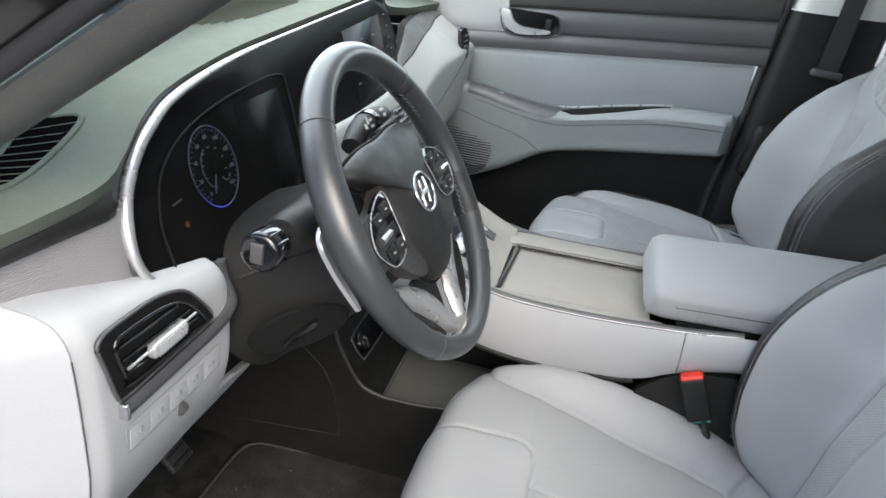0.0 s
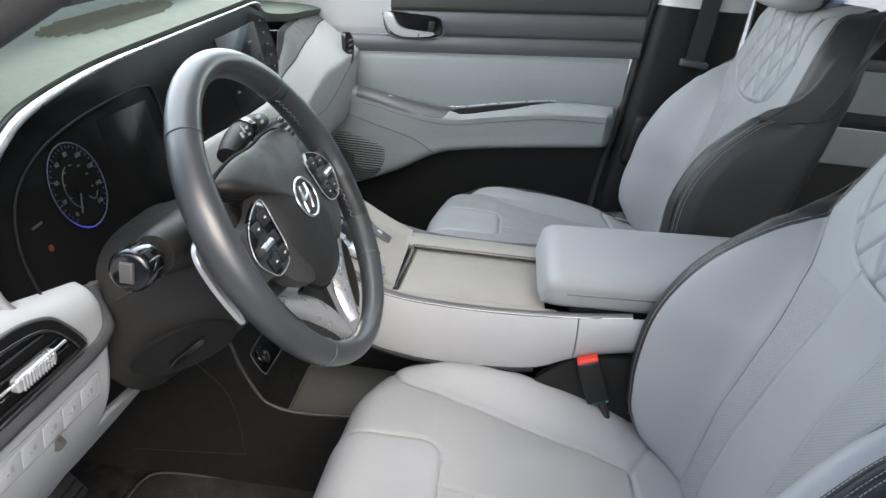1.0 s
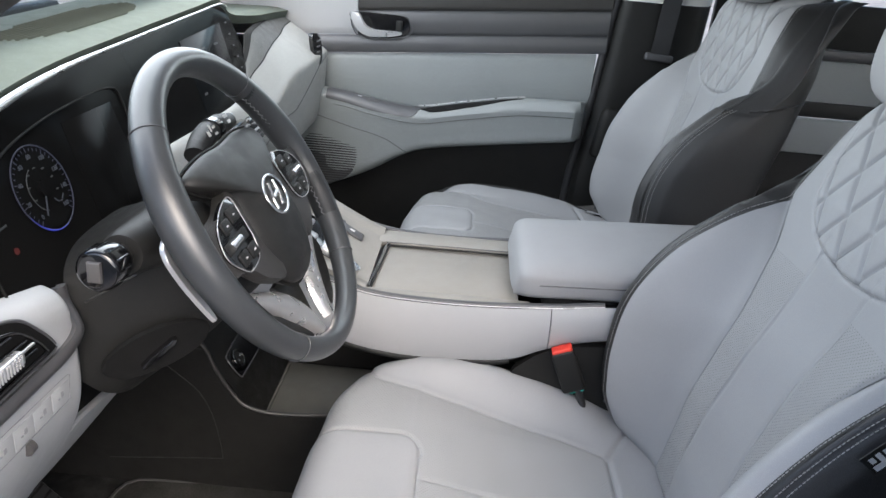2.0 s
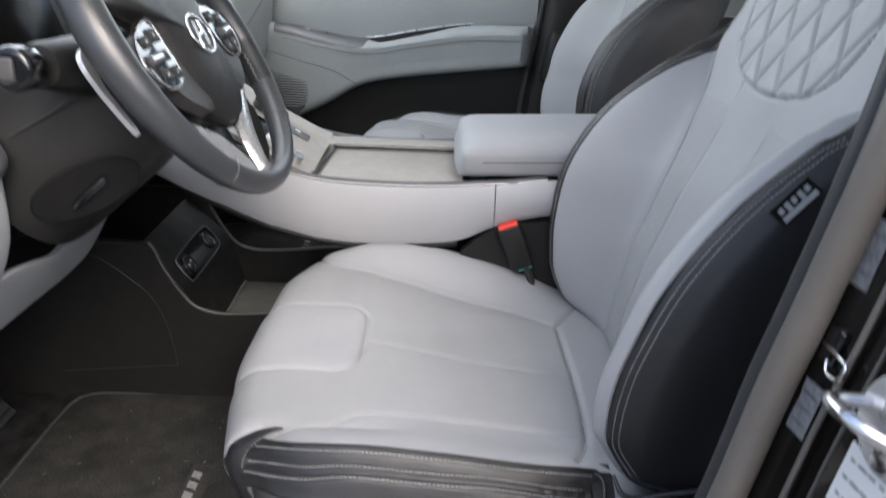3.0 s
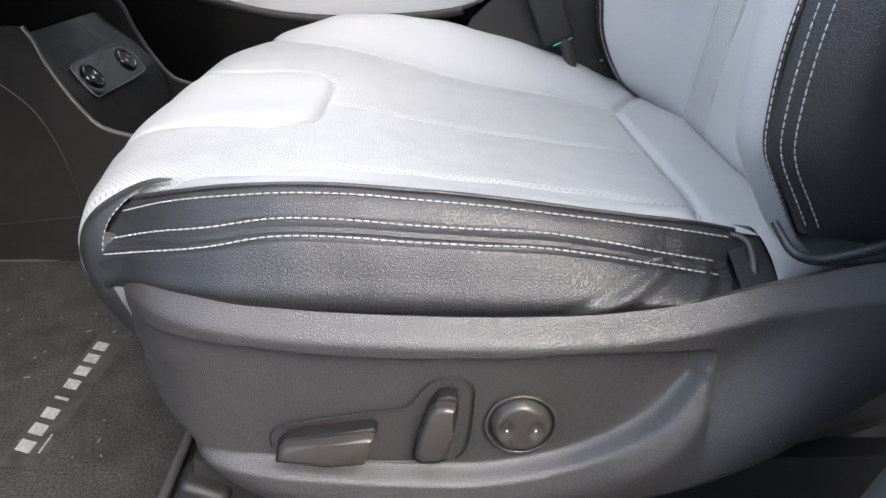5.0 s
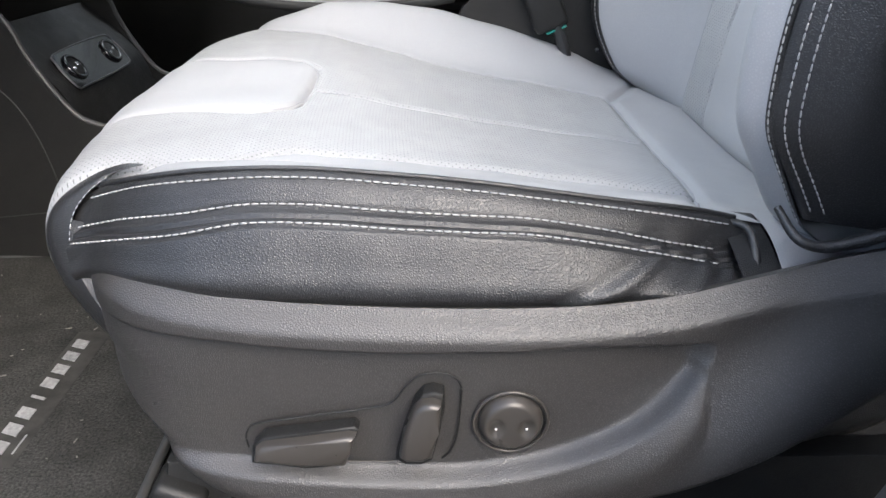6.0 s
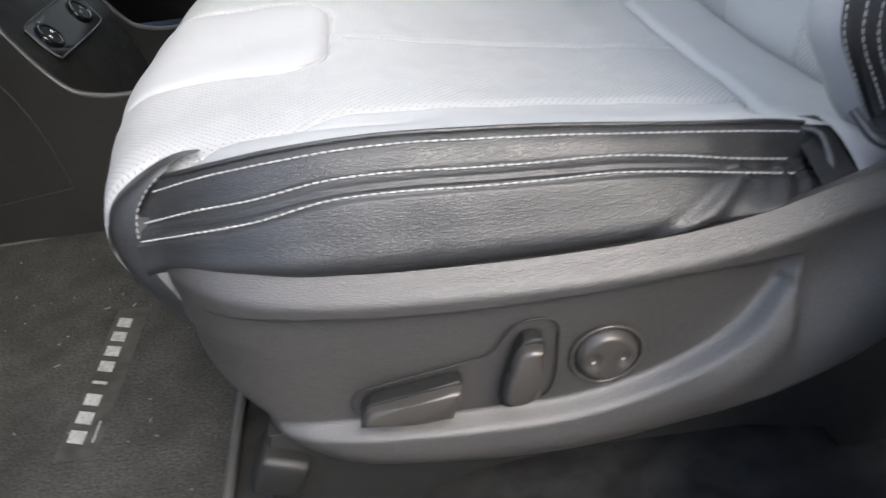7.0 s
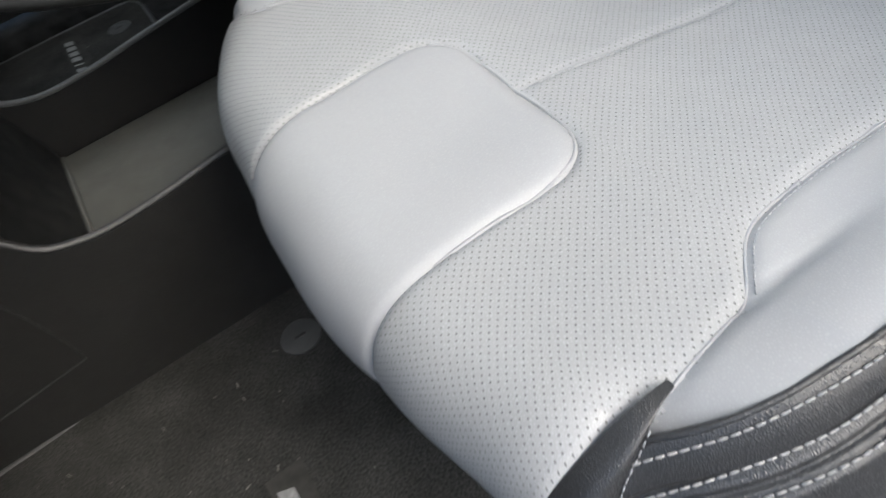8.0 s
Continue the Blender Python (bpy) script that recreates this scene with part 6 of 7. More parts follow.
for i in range(44):
    for j in range(12):
        xx, yy = -0.302 + 0.0075 * (j - 5.5), -0.126 + 0.0085 * (i - 21.5 + 0.5 * (j % 2))
        if ((yy + 0.126) / 0.165) ** 2 + ((xx + 0.302) / 0.040) ** 2 > 1:
            continue
        zz = on_dash(xx, yy)
        k = len(verts)
        for h_ in (0.005, 0.0090):
            verts += [(xx + u * 0.0017 + v * 0.0005, yy + u * 0.0017 - v * 0.0008, zz + h_) for u, v in ((-1, -1), (1, -1), (1, 1), (-1, 1))]
        faces += [(k + 4, k + 5, k + 6, k + 7)] + [(k + q_, k + (q_ + 1) % 4, k + 4 + (q_ + 1) % 4, k + 4 + q_) for q_ in range(4)]
me = bpy.data.meshes.new("speaker_perforation")
me.from_pydata(verts, [], faces)
tagged(part("speaker_perforation", me, material("dark_green_grey_slots", (0.062, 0.070, 0.058), 0.8, spec=0.2), dash, "fine dark speaker perforation"), kind="stuff")
# the black glass panel and its bright rim
rim = [(-0.598, 1.148), (-0.610, 1.165), (-0.612, 1.19), (-0.600, 1.222), (-0.572, 1.252), (-0.532, 1.275), (-0.472, 1.2945), (-0.34, 1.311), (-0.14, 1.321), (0.10, 1.331), (0.205, 1.335), (0.238, 1.328), (0.256, 1.30), (0.262, 1.265), (0.255, 1.235), (0.235, 1.212)]
bottom = [(0.205, 1.193), (0.15, 1.176), (0.0, 1.172), (-0.14, 1.175), (-0.185, 1.172), (-0.215, 1.150), (-0.235, 1.125), (-0.30, 1.110), (-0.45, 1.108), (-0.55, 1.118), (-0.585, 1.135)]
o = np.r_[curve(rim, 90), curve([rim[-1]] + bottom + [rim[0]], 50)[1:-1]]
gm = Matrix(((0, -lean / math.hypot(1, lean), 1 / math.hypot(1, lean), 0), (1, 0, 0, 0), (0, 1 / math.hypot(1, lean), lean / math.hypot(1, lean), 0), (0, 0, 0, 1)))
sl = math.hypot(1, lean)
gm.translation = Vector((glass_x(1.24), 0, 1.24))
part("glass_panel", plate([(y, (z - 1.24) * sl) for y, z in o], 0.004, gm @ Matrix.Translation((0, 0, -0.004)), 0.001), PANEL_GLASS, dash, "gloss black panel glass")
edge_line = np.array([(glass_x(z) + 0.007, y, z) for y, z in curve(rim[:12], 120)])
edge_line[:, 1] -= 0.004 * step(-0.50, -0.60, edge_line[:, 1])
edge_line[:, 2] += 0.004 * step(-0.62, -0.50, edge_line[:, 1])
part("bright_rim", tube(edge_line, np.interp(np.arange(120), [0, 8, 40, 60, 119], [0.004, 0.0066, 0.0040, 0.0022, 0.0014]), 12), SILVER, dash, "satin silver rim")
part("rim_back", tube(edge_line[:36] + np.array([-0.013, -0.002, 0.0]), np.interp(np.arange(36), [0, 20, 35], [0.007, 0.007, 0.002]), 10), STRIP, dash)


def on_glass(y, z, h=0.0):
    return gm @ Matrix.Translation((y, (z - 1.24) * sl, h))


clus = curve([(-0.565, 1.14), (-0.562, 1.19), (-0.535, 1.232), (-0.48, 1.258), (-0.40, 1.272), (-0.30, 1.278), (-0.245, 1.276), (-0.232, 1.262), (-0.24, 1.20), (-0.25, 1.13)], 80)
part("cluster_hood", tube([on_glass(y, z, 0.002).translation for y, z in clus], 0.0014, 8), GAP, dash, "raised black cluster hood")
part("cluster_screen", plate([(y, (z - 1.24) * sl) for y, z in ((-0.38, 1.135), (-0.262, 1.135), (-0.258, 1.262), (-0.37, 1.262))], 0.0008, gm, 0.0002), PANEL_GLASS, dash, "dark instrument display")
part("screen", plate([(y, (z - 1.24) * sl) for y, z in ((0.0, 1.185), (0.175, 1.207), (0.19, 1.308), (0.0, 1.300))], 0.0015, gm, 0.0005), SCREEN, dash, "dark centre display")
rng = random.Random(4)
for i in range(9):
    y, z = 0.02 + 0.055 * (i % 3) + 0.01 * rng.random(), 1.215 + 0.032 * (i // 3)
    part("screen_icon", block((0.012 + 0.008 * rng.random(), 0.0035, 0.0005), on_glass(y, z, 0.0018), 0), ICON, dash)
for i in range(5):
    part("panel_icon", block((0.009, 0.003, 0.0005), on_glass(0.222, 1.225 + 0.02 * i, 0.0006), 0), ICON, dash)
gc_y, gc_z, gr = -0.449, 1.2135, 0.0432
ring_at = lambda a, r=gr, h=0.003: on_glass(gc_y + r * math.cos(a), gc_z + r * math.sin(a), h).translation
gauge = part("gauge_ring", tube([ring_at(a) for a in np.linspace(0, 2 * math.pi, 64, endpoint=False)], 0.0007, 8, closed=True), DIM_GLOW, dash, "dim blue-lit speedometer ring")
part("gauge_arc", tube([ring_at(a, gr, 0.0036) for a in np.radians(np.linspace(205, 285, 30))], np.r_[np.linspace(0.0002, 0.0010, 15), np.linspace(0.0010, 0.0002, 15)], 8), BLUE_GLOW, gauge, "blue-lit lower arc")
part("gauge_face", disc(gr - 0.001, 0.0015, on_glass(gc_y, gc_z, 0.001), 0.0003, 48), PANEL_GLASS, gauge)
part("inner_arc", tube([ring_at(a, 0.0229) for a in np.radians(np.linspace(110, 250, 30))], 0.0005, 6), ICON, gauge)
for k in range(33):
    a = radians(228 - 276 * k / 32)
    part("tick", block((0.003 if k % 4 else 0.005, 0.0007, 0.0005), on_glass(gc_y + 0.0390 * math.cos(a), gc_z + 0.0390 * math.sin(a), 0.003) @ pose(0, 0, 0, 0, 0, math.degrees(a)), 0), DIM_GLOW, gauge)
for k in range(9):
    a = radians(228 - 276 * k / 8)
    part("numeral", lettering(str(20 * k), 0.0068, on_glass(gc_y + 0.0322 * math.cos(a), gc_z + 0.0322 * math.sin(a), 0.003)), PALE_GLOW, gauge)
for k in range(7):
    a = radians(200 - 220 * k / 6)
    part("inner_mark", block((0.004, 0.0014, 0.0005), on_glass(gc_y + 0.021 * math.cos(a), gc_z + 0.021 * math.sin(a), 0.003), 0), ICON, gauge)
part("needle", block((0.030, 0.0012, 0.001), on_glass(gc_y - 0.0070, gc_z - 0.0125, 0.004) @ pose(0, 0, 0, 0, 0, 60), 0), PALE_GLOW, gauge)
part("needle_hub", disc(0.009, 0.004, on_glass(gc_y, gc_z, 0.002), 0.001), PANEL_GLASS, gauge)
for k in range(3):
    part("trip_mark", block((0.006, 0.0012, 0.0005), on_glass(gc_y + 0.010 + 0.006 * k, gc_z - 0.016 - 0.003 * (k % 2), 0.003) @ pose(0, 0, 0, 0, 0, -50 + 45 * k), 0), PALE_GLOW, gauge)
part("warning_light", disc(0.0035, 0.0006, on_glass(-0.524, 1.176, 0.001), 0, 16), RED_GLOW, dash)
part("trip_print", block((0.016, 0.0022, 0.0005), on_glass(-0.527, 1.200, 0.0008) @ pose(0, 0, 0, 0, 0, 5), 0), ICON, dash)
# ribbed speaker panel beside the instruments
shelf_z = fn((-0.78, 1.194), (-0.735, 1.188), (-0.70, 1.183), (-0.62, 1.163), (-0.56, 1.149), (-0.50, 1.136))
M_ = np.array([[(-0.176 - 0.28 * max(0, -y - 0.63) + 0.012 * t, y, (1.226 - 0.08 * (-y - 0.60)) * (1 - t) + (float(shelf_z(y)) - 0.003) * t) for t in np.linspace(0, 1, 14)] for y in np.linspace(-0.765, -0.606, 20)])
part("speaker_panel", solid(M_, 0.006), RIBBED, dash, "fine ribbed grey speaker panel")
edge_at = lambda y: (float(np.interp(y, E_[:, 0], E_[:, 1])), float(np.interp(y, E_[:, 0], E_[:, 2])))
# black sheet standing in for the shade below the dash top's overhang
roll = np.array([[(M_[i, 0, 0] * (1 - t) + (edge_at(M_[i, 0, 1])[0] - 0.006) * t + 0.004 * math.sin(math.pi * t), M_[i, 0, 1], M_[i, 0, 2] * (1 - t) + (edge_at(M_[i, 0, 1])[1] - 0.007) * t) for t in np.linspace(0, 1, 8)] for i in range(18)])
part("overhang_shade", solid(roll, 0.003), BLACK, dash, "black sheet for the shade under the dash top")
# lower panel with the outer vent
ys = np.linspace(-0.738, -0.500, 44)
Lw = np.zeros((44, 60, 3))
for i, y in enumerate(ys):
    zl = float(shelf_z(y))
    back = 0.008 * float(step(-0.718, -0.738, y)) ** 2 + 0.035 * float(step(-0.525, -0.500, y)) ** 2
    sec = curve([(-0.225, zl + 0.002), (-0.190, zl + 0.001), (-0.155, zl - 0.002), (-0.138, zl - 0.008), (-0.128, zl - 0.022), (-0.125, zl - 0.040), (-0.124, zl - 0.075), (-0.124, 1.06), (-0.125, 1.03), (-0.130, 1.00), (-0.142, 0.968), (-0.164, 0.927), (-0.195, 0.880), (-0.222, 0.841), (-0.232, 0.834)], 60)
    w_ = step(-0.225, -0.18, sec[:, 0])
    Lw[i, :, 0], Lw[i, :, 1], Lw[i, :, 2] = sec[:, 0] - back * w_, y, sec[:, 1]
part("lower_panel", solid(Lw, 0.006), PALE, dash, "light grey lower dash panel")
bridge = [((-0.156, -0.535, 0.945), (-0.226, -0.535, 0.842)), ((-0.155, -0.490, 0.946), (-0.225, -0.49, 0.839)), ((-0.160, -0.430, 0.932), (-0.224, -0.44, 0.837)), ((-0.167, -0.370, 0.918), (-0.223, -0.35, 0.835)), ((-0.171, -0.300, 0.938), (-0.222, -0.26, 0.834)),
          ((-0.173, -0.262, 0.972), (-0.218, -0.195, 0.846)), ((-0.175, -0.240, 1.010), (-0.206, -0.130, 0.895)), ((-0.177, -0.228, 1.045), (-0.192, -0.070, 0.955))]
tail_rows = []
for u, v in bridge:
    u, v = Vector(u), Vector(v)
    tail_rows.append([tuple(u + Vector((-0.010, 0, 0.002))), tuple(u), tuple(u.lerp(v, 0.5) + Vector((0.003, 0, 0.002))), tuple(v), tuple(v + Vector((-0.012, 0, -0.001)))])
part("panel_bridge", solid(strip_loft(tail_rows, 60, 24), 0.005), PALE, dash, "light grey panel running below the column")
jt = Lw[0, 1:59]
cap = np.array([[(x - 0.30 * s_ * (1 if x > -0.20 else 0.9), y - 0.0012 - 0.034 * math.sin(math.pi / 2 * min(1, s_ * 3.2)) - 0.01 * s_, z - 0.10 * s_ * step(1.15, 1.19, z)) for s_ in np.linspace(0, 1, 26) ** 1.5] for x, y, z in jt])
part("end_cap", solid(cap, 0.005), PALE, dash, "light grey dash end cap")
part("cap_joint", tube(jt[14:] + np.array([0.0, -0.001, 0]), 0.0009, 6), STRIP, dash)
part("side_joint", tube(np.array([(-0.1325 + 0.008 * math.sin(math.pi / 2 * t), -0.7375 + 0.028 * t, 1.104 - 0.013 * t) for t in np.linspace(0, 1, 10)]), 0.0007, 6), STRIP, dash)


vent_pts = curve([(-0.724, 1.158), (-0.716, 1.1665), (-0.690, 1.1675), (-0.645, 1.1645), (-0.605, 1.150), (-0.578, 1.124), (-0.560, 1.100), (-0.562, 1.092), (-0.60, 1.0925), (-0.65, 1.0925), (-0.700, 1.0935), (-0.708, 1.099), (-0.718, 1.135)], 110, closed=True)
vm = lambda y, z, h: Vector((-0.1245 + h, y, z))
slab = lambda pts, depth, h: plate([tuple(q) for q in pts], depth, Matrix(((0, 0, 1, -0.1245 + h), (1, 0, 0, 0), (0, 1, 0, 0), (0, 0, 0, 1))), 0.001, 2)
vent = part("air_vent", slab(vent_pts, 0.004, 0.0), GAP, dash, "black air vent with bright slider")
part("vent_frame", tube([vm(y, z, 0.003) for y, z in vent_pts], 0.0018, 8, closed=True), STRIP, vent, "dark satin vent surround")
inner = curve([(-0.708, 1.152), (-0.690, 1.157), (-0.645, 1.153), (-0.612, 1.142), (-0.590, 1.121), (-0.577, 1.103), (-0.585, 1.100), (-0.690, 1.104), (-0.699, 1.115)], 70, closed=True)
part("vent_ring", tube([vm(y, z, 0.006) for y, z in inner], 0.0018, 8, closed=True), GLOSS, vent)
for z0, y0, y1 in ((1.145, -0.704, -0.622), (1.131, -0.702, -0.603), (1.116, -0.698, -0.592)):
    part("vent_slat", tube(np.array([vm(y, z0 - 0.05 * (y + 0.66), 0.006) for y in np.linspace(y0, y1, 10)]), 0.0028, 8, squash=0.6), GLOSS, vent)
part("vent_bar", tube(np.array([vm(y, 1.1245 - 0.02 * (y + 0.65), 0.010) for y in np.linspace(-0.700, -0.598, 8)]), 0.0015, 8), SILVER, vent)
part("vent_slider", block((0.010, 0.052, 0.0135), pose(-0.1110, -0.648, 1.1258, -1, 0, 0), 0.003), SATIN, vent, "bright vent slider")
for k in range(11):
    part("slider_rib", block((0.0016, 0.0016, 0.0125), pose(-0.1058, -0.668 + 0.004 * k, 1.1258 - 0.00007 * k), 0.0005, 1), SATIN, vent)
tr = curve([(-0.705, 1.0835), (-0.66, 1.0825), (-0.60, 1.0815), (-0.555, 1.081), (-0.532, 1.084), (-0.517, 1.094), (-0.508, 1.113), (-0.506, 1.132)], 60)
tn = np.gradient(tr, axis=0)
tn = np.stack([-tn[:, 1], tn[:, 0]], 1) / np.linalg.norm(tn, axis=1)[:, None]
trim_rows = np.array([[(-0.1150 - 0.030 * float(step(-0.525, -0.500, y)) ** 2 - 40 * w * w, y + w * n_[0], z + w * n_[1]) for w in np.linspace(-0.0085, 0.0085, 7)] for (y, z), n_ in zip(tr, tn)])
part("trim_bar", solid(trim_rows, 0.009, flip=True), STRIP, dash, "dark satin trim bar")
part("trim_end", block((0.010, 0.005, 0.017), pose(-0.1185, -0.7055, 1.0835), 0.002), CHROME, dash)
bz = lambda y: 1.0455 - 0.045 * (y + 0.70)
part("button_border", tube(np.array([(-0.1237, y, z) for y, z in curve([(-0.700, 1.034), (-0.700, 1.054), (-0.694, 1.059), (-0.62, 1.0555), (-0.548, 1.052), (-0.543, 1.046), (-0.546, 1.028), (-0.552, 1.024), (-0.62, 1.0265), (-0.694, 1.030)], 70, closed=True)]), 0.0004, 6, closed=True), DARK_THREAD, dash)
for k in range(5):
    y = -0.681 + 0.0302 * k
    ky = part("dash_button", block((0.004, 0.0288, 0.022), axes((-0.1257, y, bz(y) - 0.003), (1, 0, 0), (0, 0.045, 1)), 0.0004), PALE, dash, "light grey push button")
    part("button_mark", block((0.0008, 0.0045, 0.0055), pose(-0.1235, y + 0.002, bz(y) - 0.002), 0), DARK_THREAD, ky)
    part("button_mark", block((0.0008, 0.0030, 0.0015), pose(-0.1235, y - 0.004, bz(y) - 0.004), 0), DARK_THREAD, ky)
part("dimmer_wheel", tube(np.array([(-0.1262, y, 1.018) for y in (-0.620, -0.613)]), 0.0075, 16), KNOB_END, dash, "small ribbed thumb wheel")
# middle and passenger side
ys = np.linspace(-0.30, 0.73, 60)
Mb = np.zeros((60, 40, 3))
low_edge = fn((-0.30, 1.108), (-0.235, 1.124), (-0.215, 1.149), (-0.185, 1.171), (-0.14, 1.174), (0.0, 1.171), (0.15, 1.175), (0.205, 1.192), (0.24, 1.212), (0.30, 1.245), (0.36, 1.270), (0.6, 1.268), (0.74, 1.260))
for i, y in enumerate(ys):
    zt_ = float(low_edge(y))
    xf = -0.132
    x_top = float(glass_x(zt_)) * (1 - float(step(0.27, 0.66, y))) - 0.238 * float(step(0.27, 0.66, y))
    zm = 1.085 + 0.10 * float(step(0.0, 0.45, y))
    zl = 1.060 - 0.04 * float(step(0.1, 0.5, y))
    sec = curve([(x_top - 0.012, zt_ + 0.004), (x_top + 0.006, zt_ - 0.001), (xf - 0.010 + 0.006 * float(step(0.3, 0.62, y)), zm + 0.010), (xf + 0.006 * float(step(0.3, 0.62, y)), zm - 0.015), (xf - 0.012, zl), (xf - 0.05, zl - 0.025)], 40)
    Mb[i, :, 0], Mb[i, :, 1], Mb[i, :, 2] = sec[:, 0], y, sec[:, 1]
seam_col = np.interp(ys, [0.20, 0.24, 0.328, 0.433, 0.538, 0.643, 0.73], [2, 4, 8, 6.5, 6, 4.5, 3.5])
low_col = np.interp(ys, [0.15, 0.33, 0.433, 0.538, 0.643, 0.73], [25, 25, 25, 22, 18.5, 17])
for i in range(60):
    cols = np.r_[np.linspace(0, seam_col[i], 9), np.linspace(seam_col[i], low_col[i], 18)[1:], np.linspace(low_col[i], 39, 15)[1:]]
    Mb[i] = np.stack([np.interp(cols, np.arange(40), Mb[i, :, c]) for c in range(3)], -1)
upper = np.zeros((59, 39), bool)
upper[ys[:-1] > 0.19, :8] = True
upper &= np.arange(39)[None] < 8
part("upper_pad", sheet(Mb, upper), DASH_PAD, dash, "darker grey pad above the seam")
part("middle_band", sheet(Mb, ~upper), DASH_FACE, dash, "light grey middle band")
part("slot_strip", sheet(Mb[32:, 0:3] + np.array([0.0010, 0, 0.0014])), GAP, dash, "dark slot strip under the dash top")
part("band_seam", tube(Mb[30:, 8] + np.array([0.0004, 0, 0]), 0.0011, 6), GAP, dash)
part("band_seam", tube(Mb[28:, 25] + np.array([0.0004, 0, 0]), 0.0009, 6), STRIP, dash)
lowp = np.array([[(-0.145 - 0.10 * t - 0.03 * (y > 0.2), y, (1.045 - 0.04 * float(step(0.1, 0.5, y))) * (1 - t) + (0.86 if y > 0.14 else 0.93) * t) for t in np.linspace(0, 1, 12)] for y in np.linspace(-0.46, 0.73, 40)])
part("lower_dash", solid(lowp, 0.008), FOOTWELL, dash, "matte black lower dash")
for yc_, w, z0 in ((0.055, 0.112, 1.131), (0.180, 0.118, 1.126)):
    cv = part("centre_vent", block((0.020, w, 0.050), axes((-0.146, yc_, z0), (1, 0, 0.25), (-0.25, 0, 1)), 0.006), GLOSS, dash, "gloss black centre air vent")
    for k in (-1, 0, 1):
        part("vent_slat", block((0.008, w - 0.014, 0.003), axes((-0.136, yc_, z0 + 0.013 * k + 0.003), (1, 0, 0.25), (-0.25, 0, 1)), 0.001), SILVER if k == 0 else STRIP, cv)
    part("vent_slider", block((0.014, 0.024, 0.012), axes((-0.131, yc_ + 0.02, z0 + 0.003), (1, 0, 0.25), (-0.25, 0, 1)), 0.003), CHROME, cv)
sv = part("side_vent", plate([tuple(p) for p in curve([(-0.02, 0.036), (0.012, 0.030), (0.022, 0.0), (0.016, -0.034), (0.0, -0.040), (-0.016, -0.025), (-0.024, 0.01)], 40, closed=True)], 0.010, axes((-0.139, 0.640, 1.205), (0.25, 1, 0), (1, -0.25, 0.1)), 0.002), GLOSS, dash, "slim black side vent")
for k in range(4):
    part("vent_slat", block((0.004, 0.036, 0.003), pose(-0.128, 0.640, 1.185 + 0.013 * k), 0.001), STRIP, sv)

under = np.array([[(-0.86 + 0.64 * t, y, 0.925 + 0.03 * t) for y in np.linspace(-0.74, 0.74, 12)] for t in np.linspace(0, 1, 10)])
part("dash_underside", solid(under, 0.008), FOOTWELL, dash, "matte black underside")

# ---- steering column ----
HUB = Vector((0.034, -0.384, 1.1925))
nrm, upw = Vector((0.847, 0, 0.531)).normalized(), Vector((-0.531, 0, 0.847)).normalized()
wheel_m = Matrix(((0, upw.x, nrm.x, HUB.x), (1, 0, 0, HUB.y), (0, upw.z, nrm.z, HUB.z), (0, 0, 0, 1)))
W = lambda x, y, z=0.0: wheel_m @ Vector((x, y, z))
col = thing("steering_column", (-0.10, -0.385, 1.05), "black steering column cover with stalks", "steering column")
rings = []
for d, w, hu, hd in ((0.030, 0.050, 0.045, 0.045), (0.040, 0.072, 0.060, 0.070), (0.07, 0.082, 0.064, 0.080), (0.12, 0.092, 0.066, 0.095), (0.17, 0.105, 0.070, 0.104), (0.24, 0.125, 0.085, 0.115)):
    ring = []
    for a in np.linspace(0, 2 * math.pi, 64, endpoint=False):
        c, s_ = math.cos(a), math.sin(a)
        ring.append(W(w * math.copysign(abs(c) ** 0.62, c), (hu if s_ > 0 else hd) * math.copysign(abs(s_) ** 0.75, s_) - 0.004, -d))
    rings.append([tuple(v) for v in ring])
rings = np.array(rings)
rings = np.stack([curve(rings[:, j], 24) for j in range(64)], 1)
part("column_cover", sheet(rings, None, None, False, loop=True), BLACK, col, "matte black column cover")
part("cover_joint", tube(np.array([W(-0.083 - 0.2 * (d - 0.05) , 0.012, -d) for d in np.linspace(0.045, 0.18, 12)]), 0.0012, 6), GRAINED, col)
slot_m = axes((-0.060, -0.479, 1.050), (0.088, 0.042, 0.034), (0.55, -0.78, -0.25))
oval = curve([(0.060 * math.cos(a), 0.030 * math.sin(a)) for a in np.linspace(0, 2 * math.pi, 12, endpoint=False)], 60, closed=True)
# dark plate on the cover: the recess's shade is in its colour
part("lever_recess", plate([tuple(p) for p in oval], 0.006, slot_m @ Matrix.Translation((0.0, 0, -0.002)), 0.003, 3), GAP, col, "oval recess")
part("tilt_lever", plate([(-0.026, -0.004), (-0.016, -0.006), (0.020, -0.002), (0.026, 0.003), (0.022, 0.006), (-0.010, 0.003), (-0.024, 0.0)], 0.007, slot_m @ pose(0.0, -0.002, 0.004, 0, 0, 16), 0.002), GLOSS, col, "black tilt lever")
knee = np.array([[(-0.135 - 0.11 * t, y, 1.03 - 0.10 * t - 0.015 * math.sin(math.pi * (y + 0.46) / 0.34)) for t in np.linspace(0, 1, 12)] for y in np.linspace(-0.47, -0.10, 20)])
part("knee_panel", solid(knee, 0.006), FOOTWELL, col, "matte black knee panel")
st = part("signal_stalk", tube(curve([W(-0.07, 0.034, -0.075), W(-0.12, 0.042, -0.074), W(-0.180, 0.048, -0.072)], 20), np.linspace(0.012, 0.010, 20), 12), BLACK, col, "black signal stalk")
tip = W(-0.192, 0.049, -0.072)
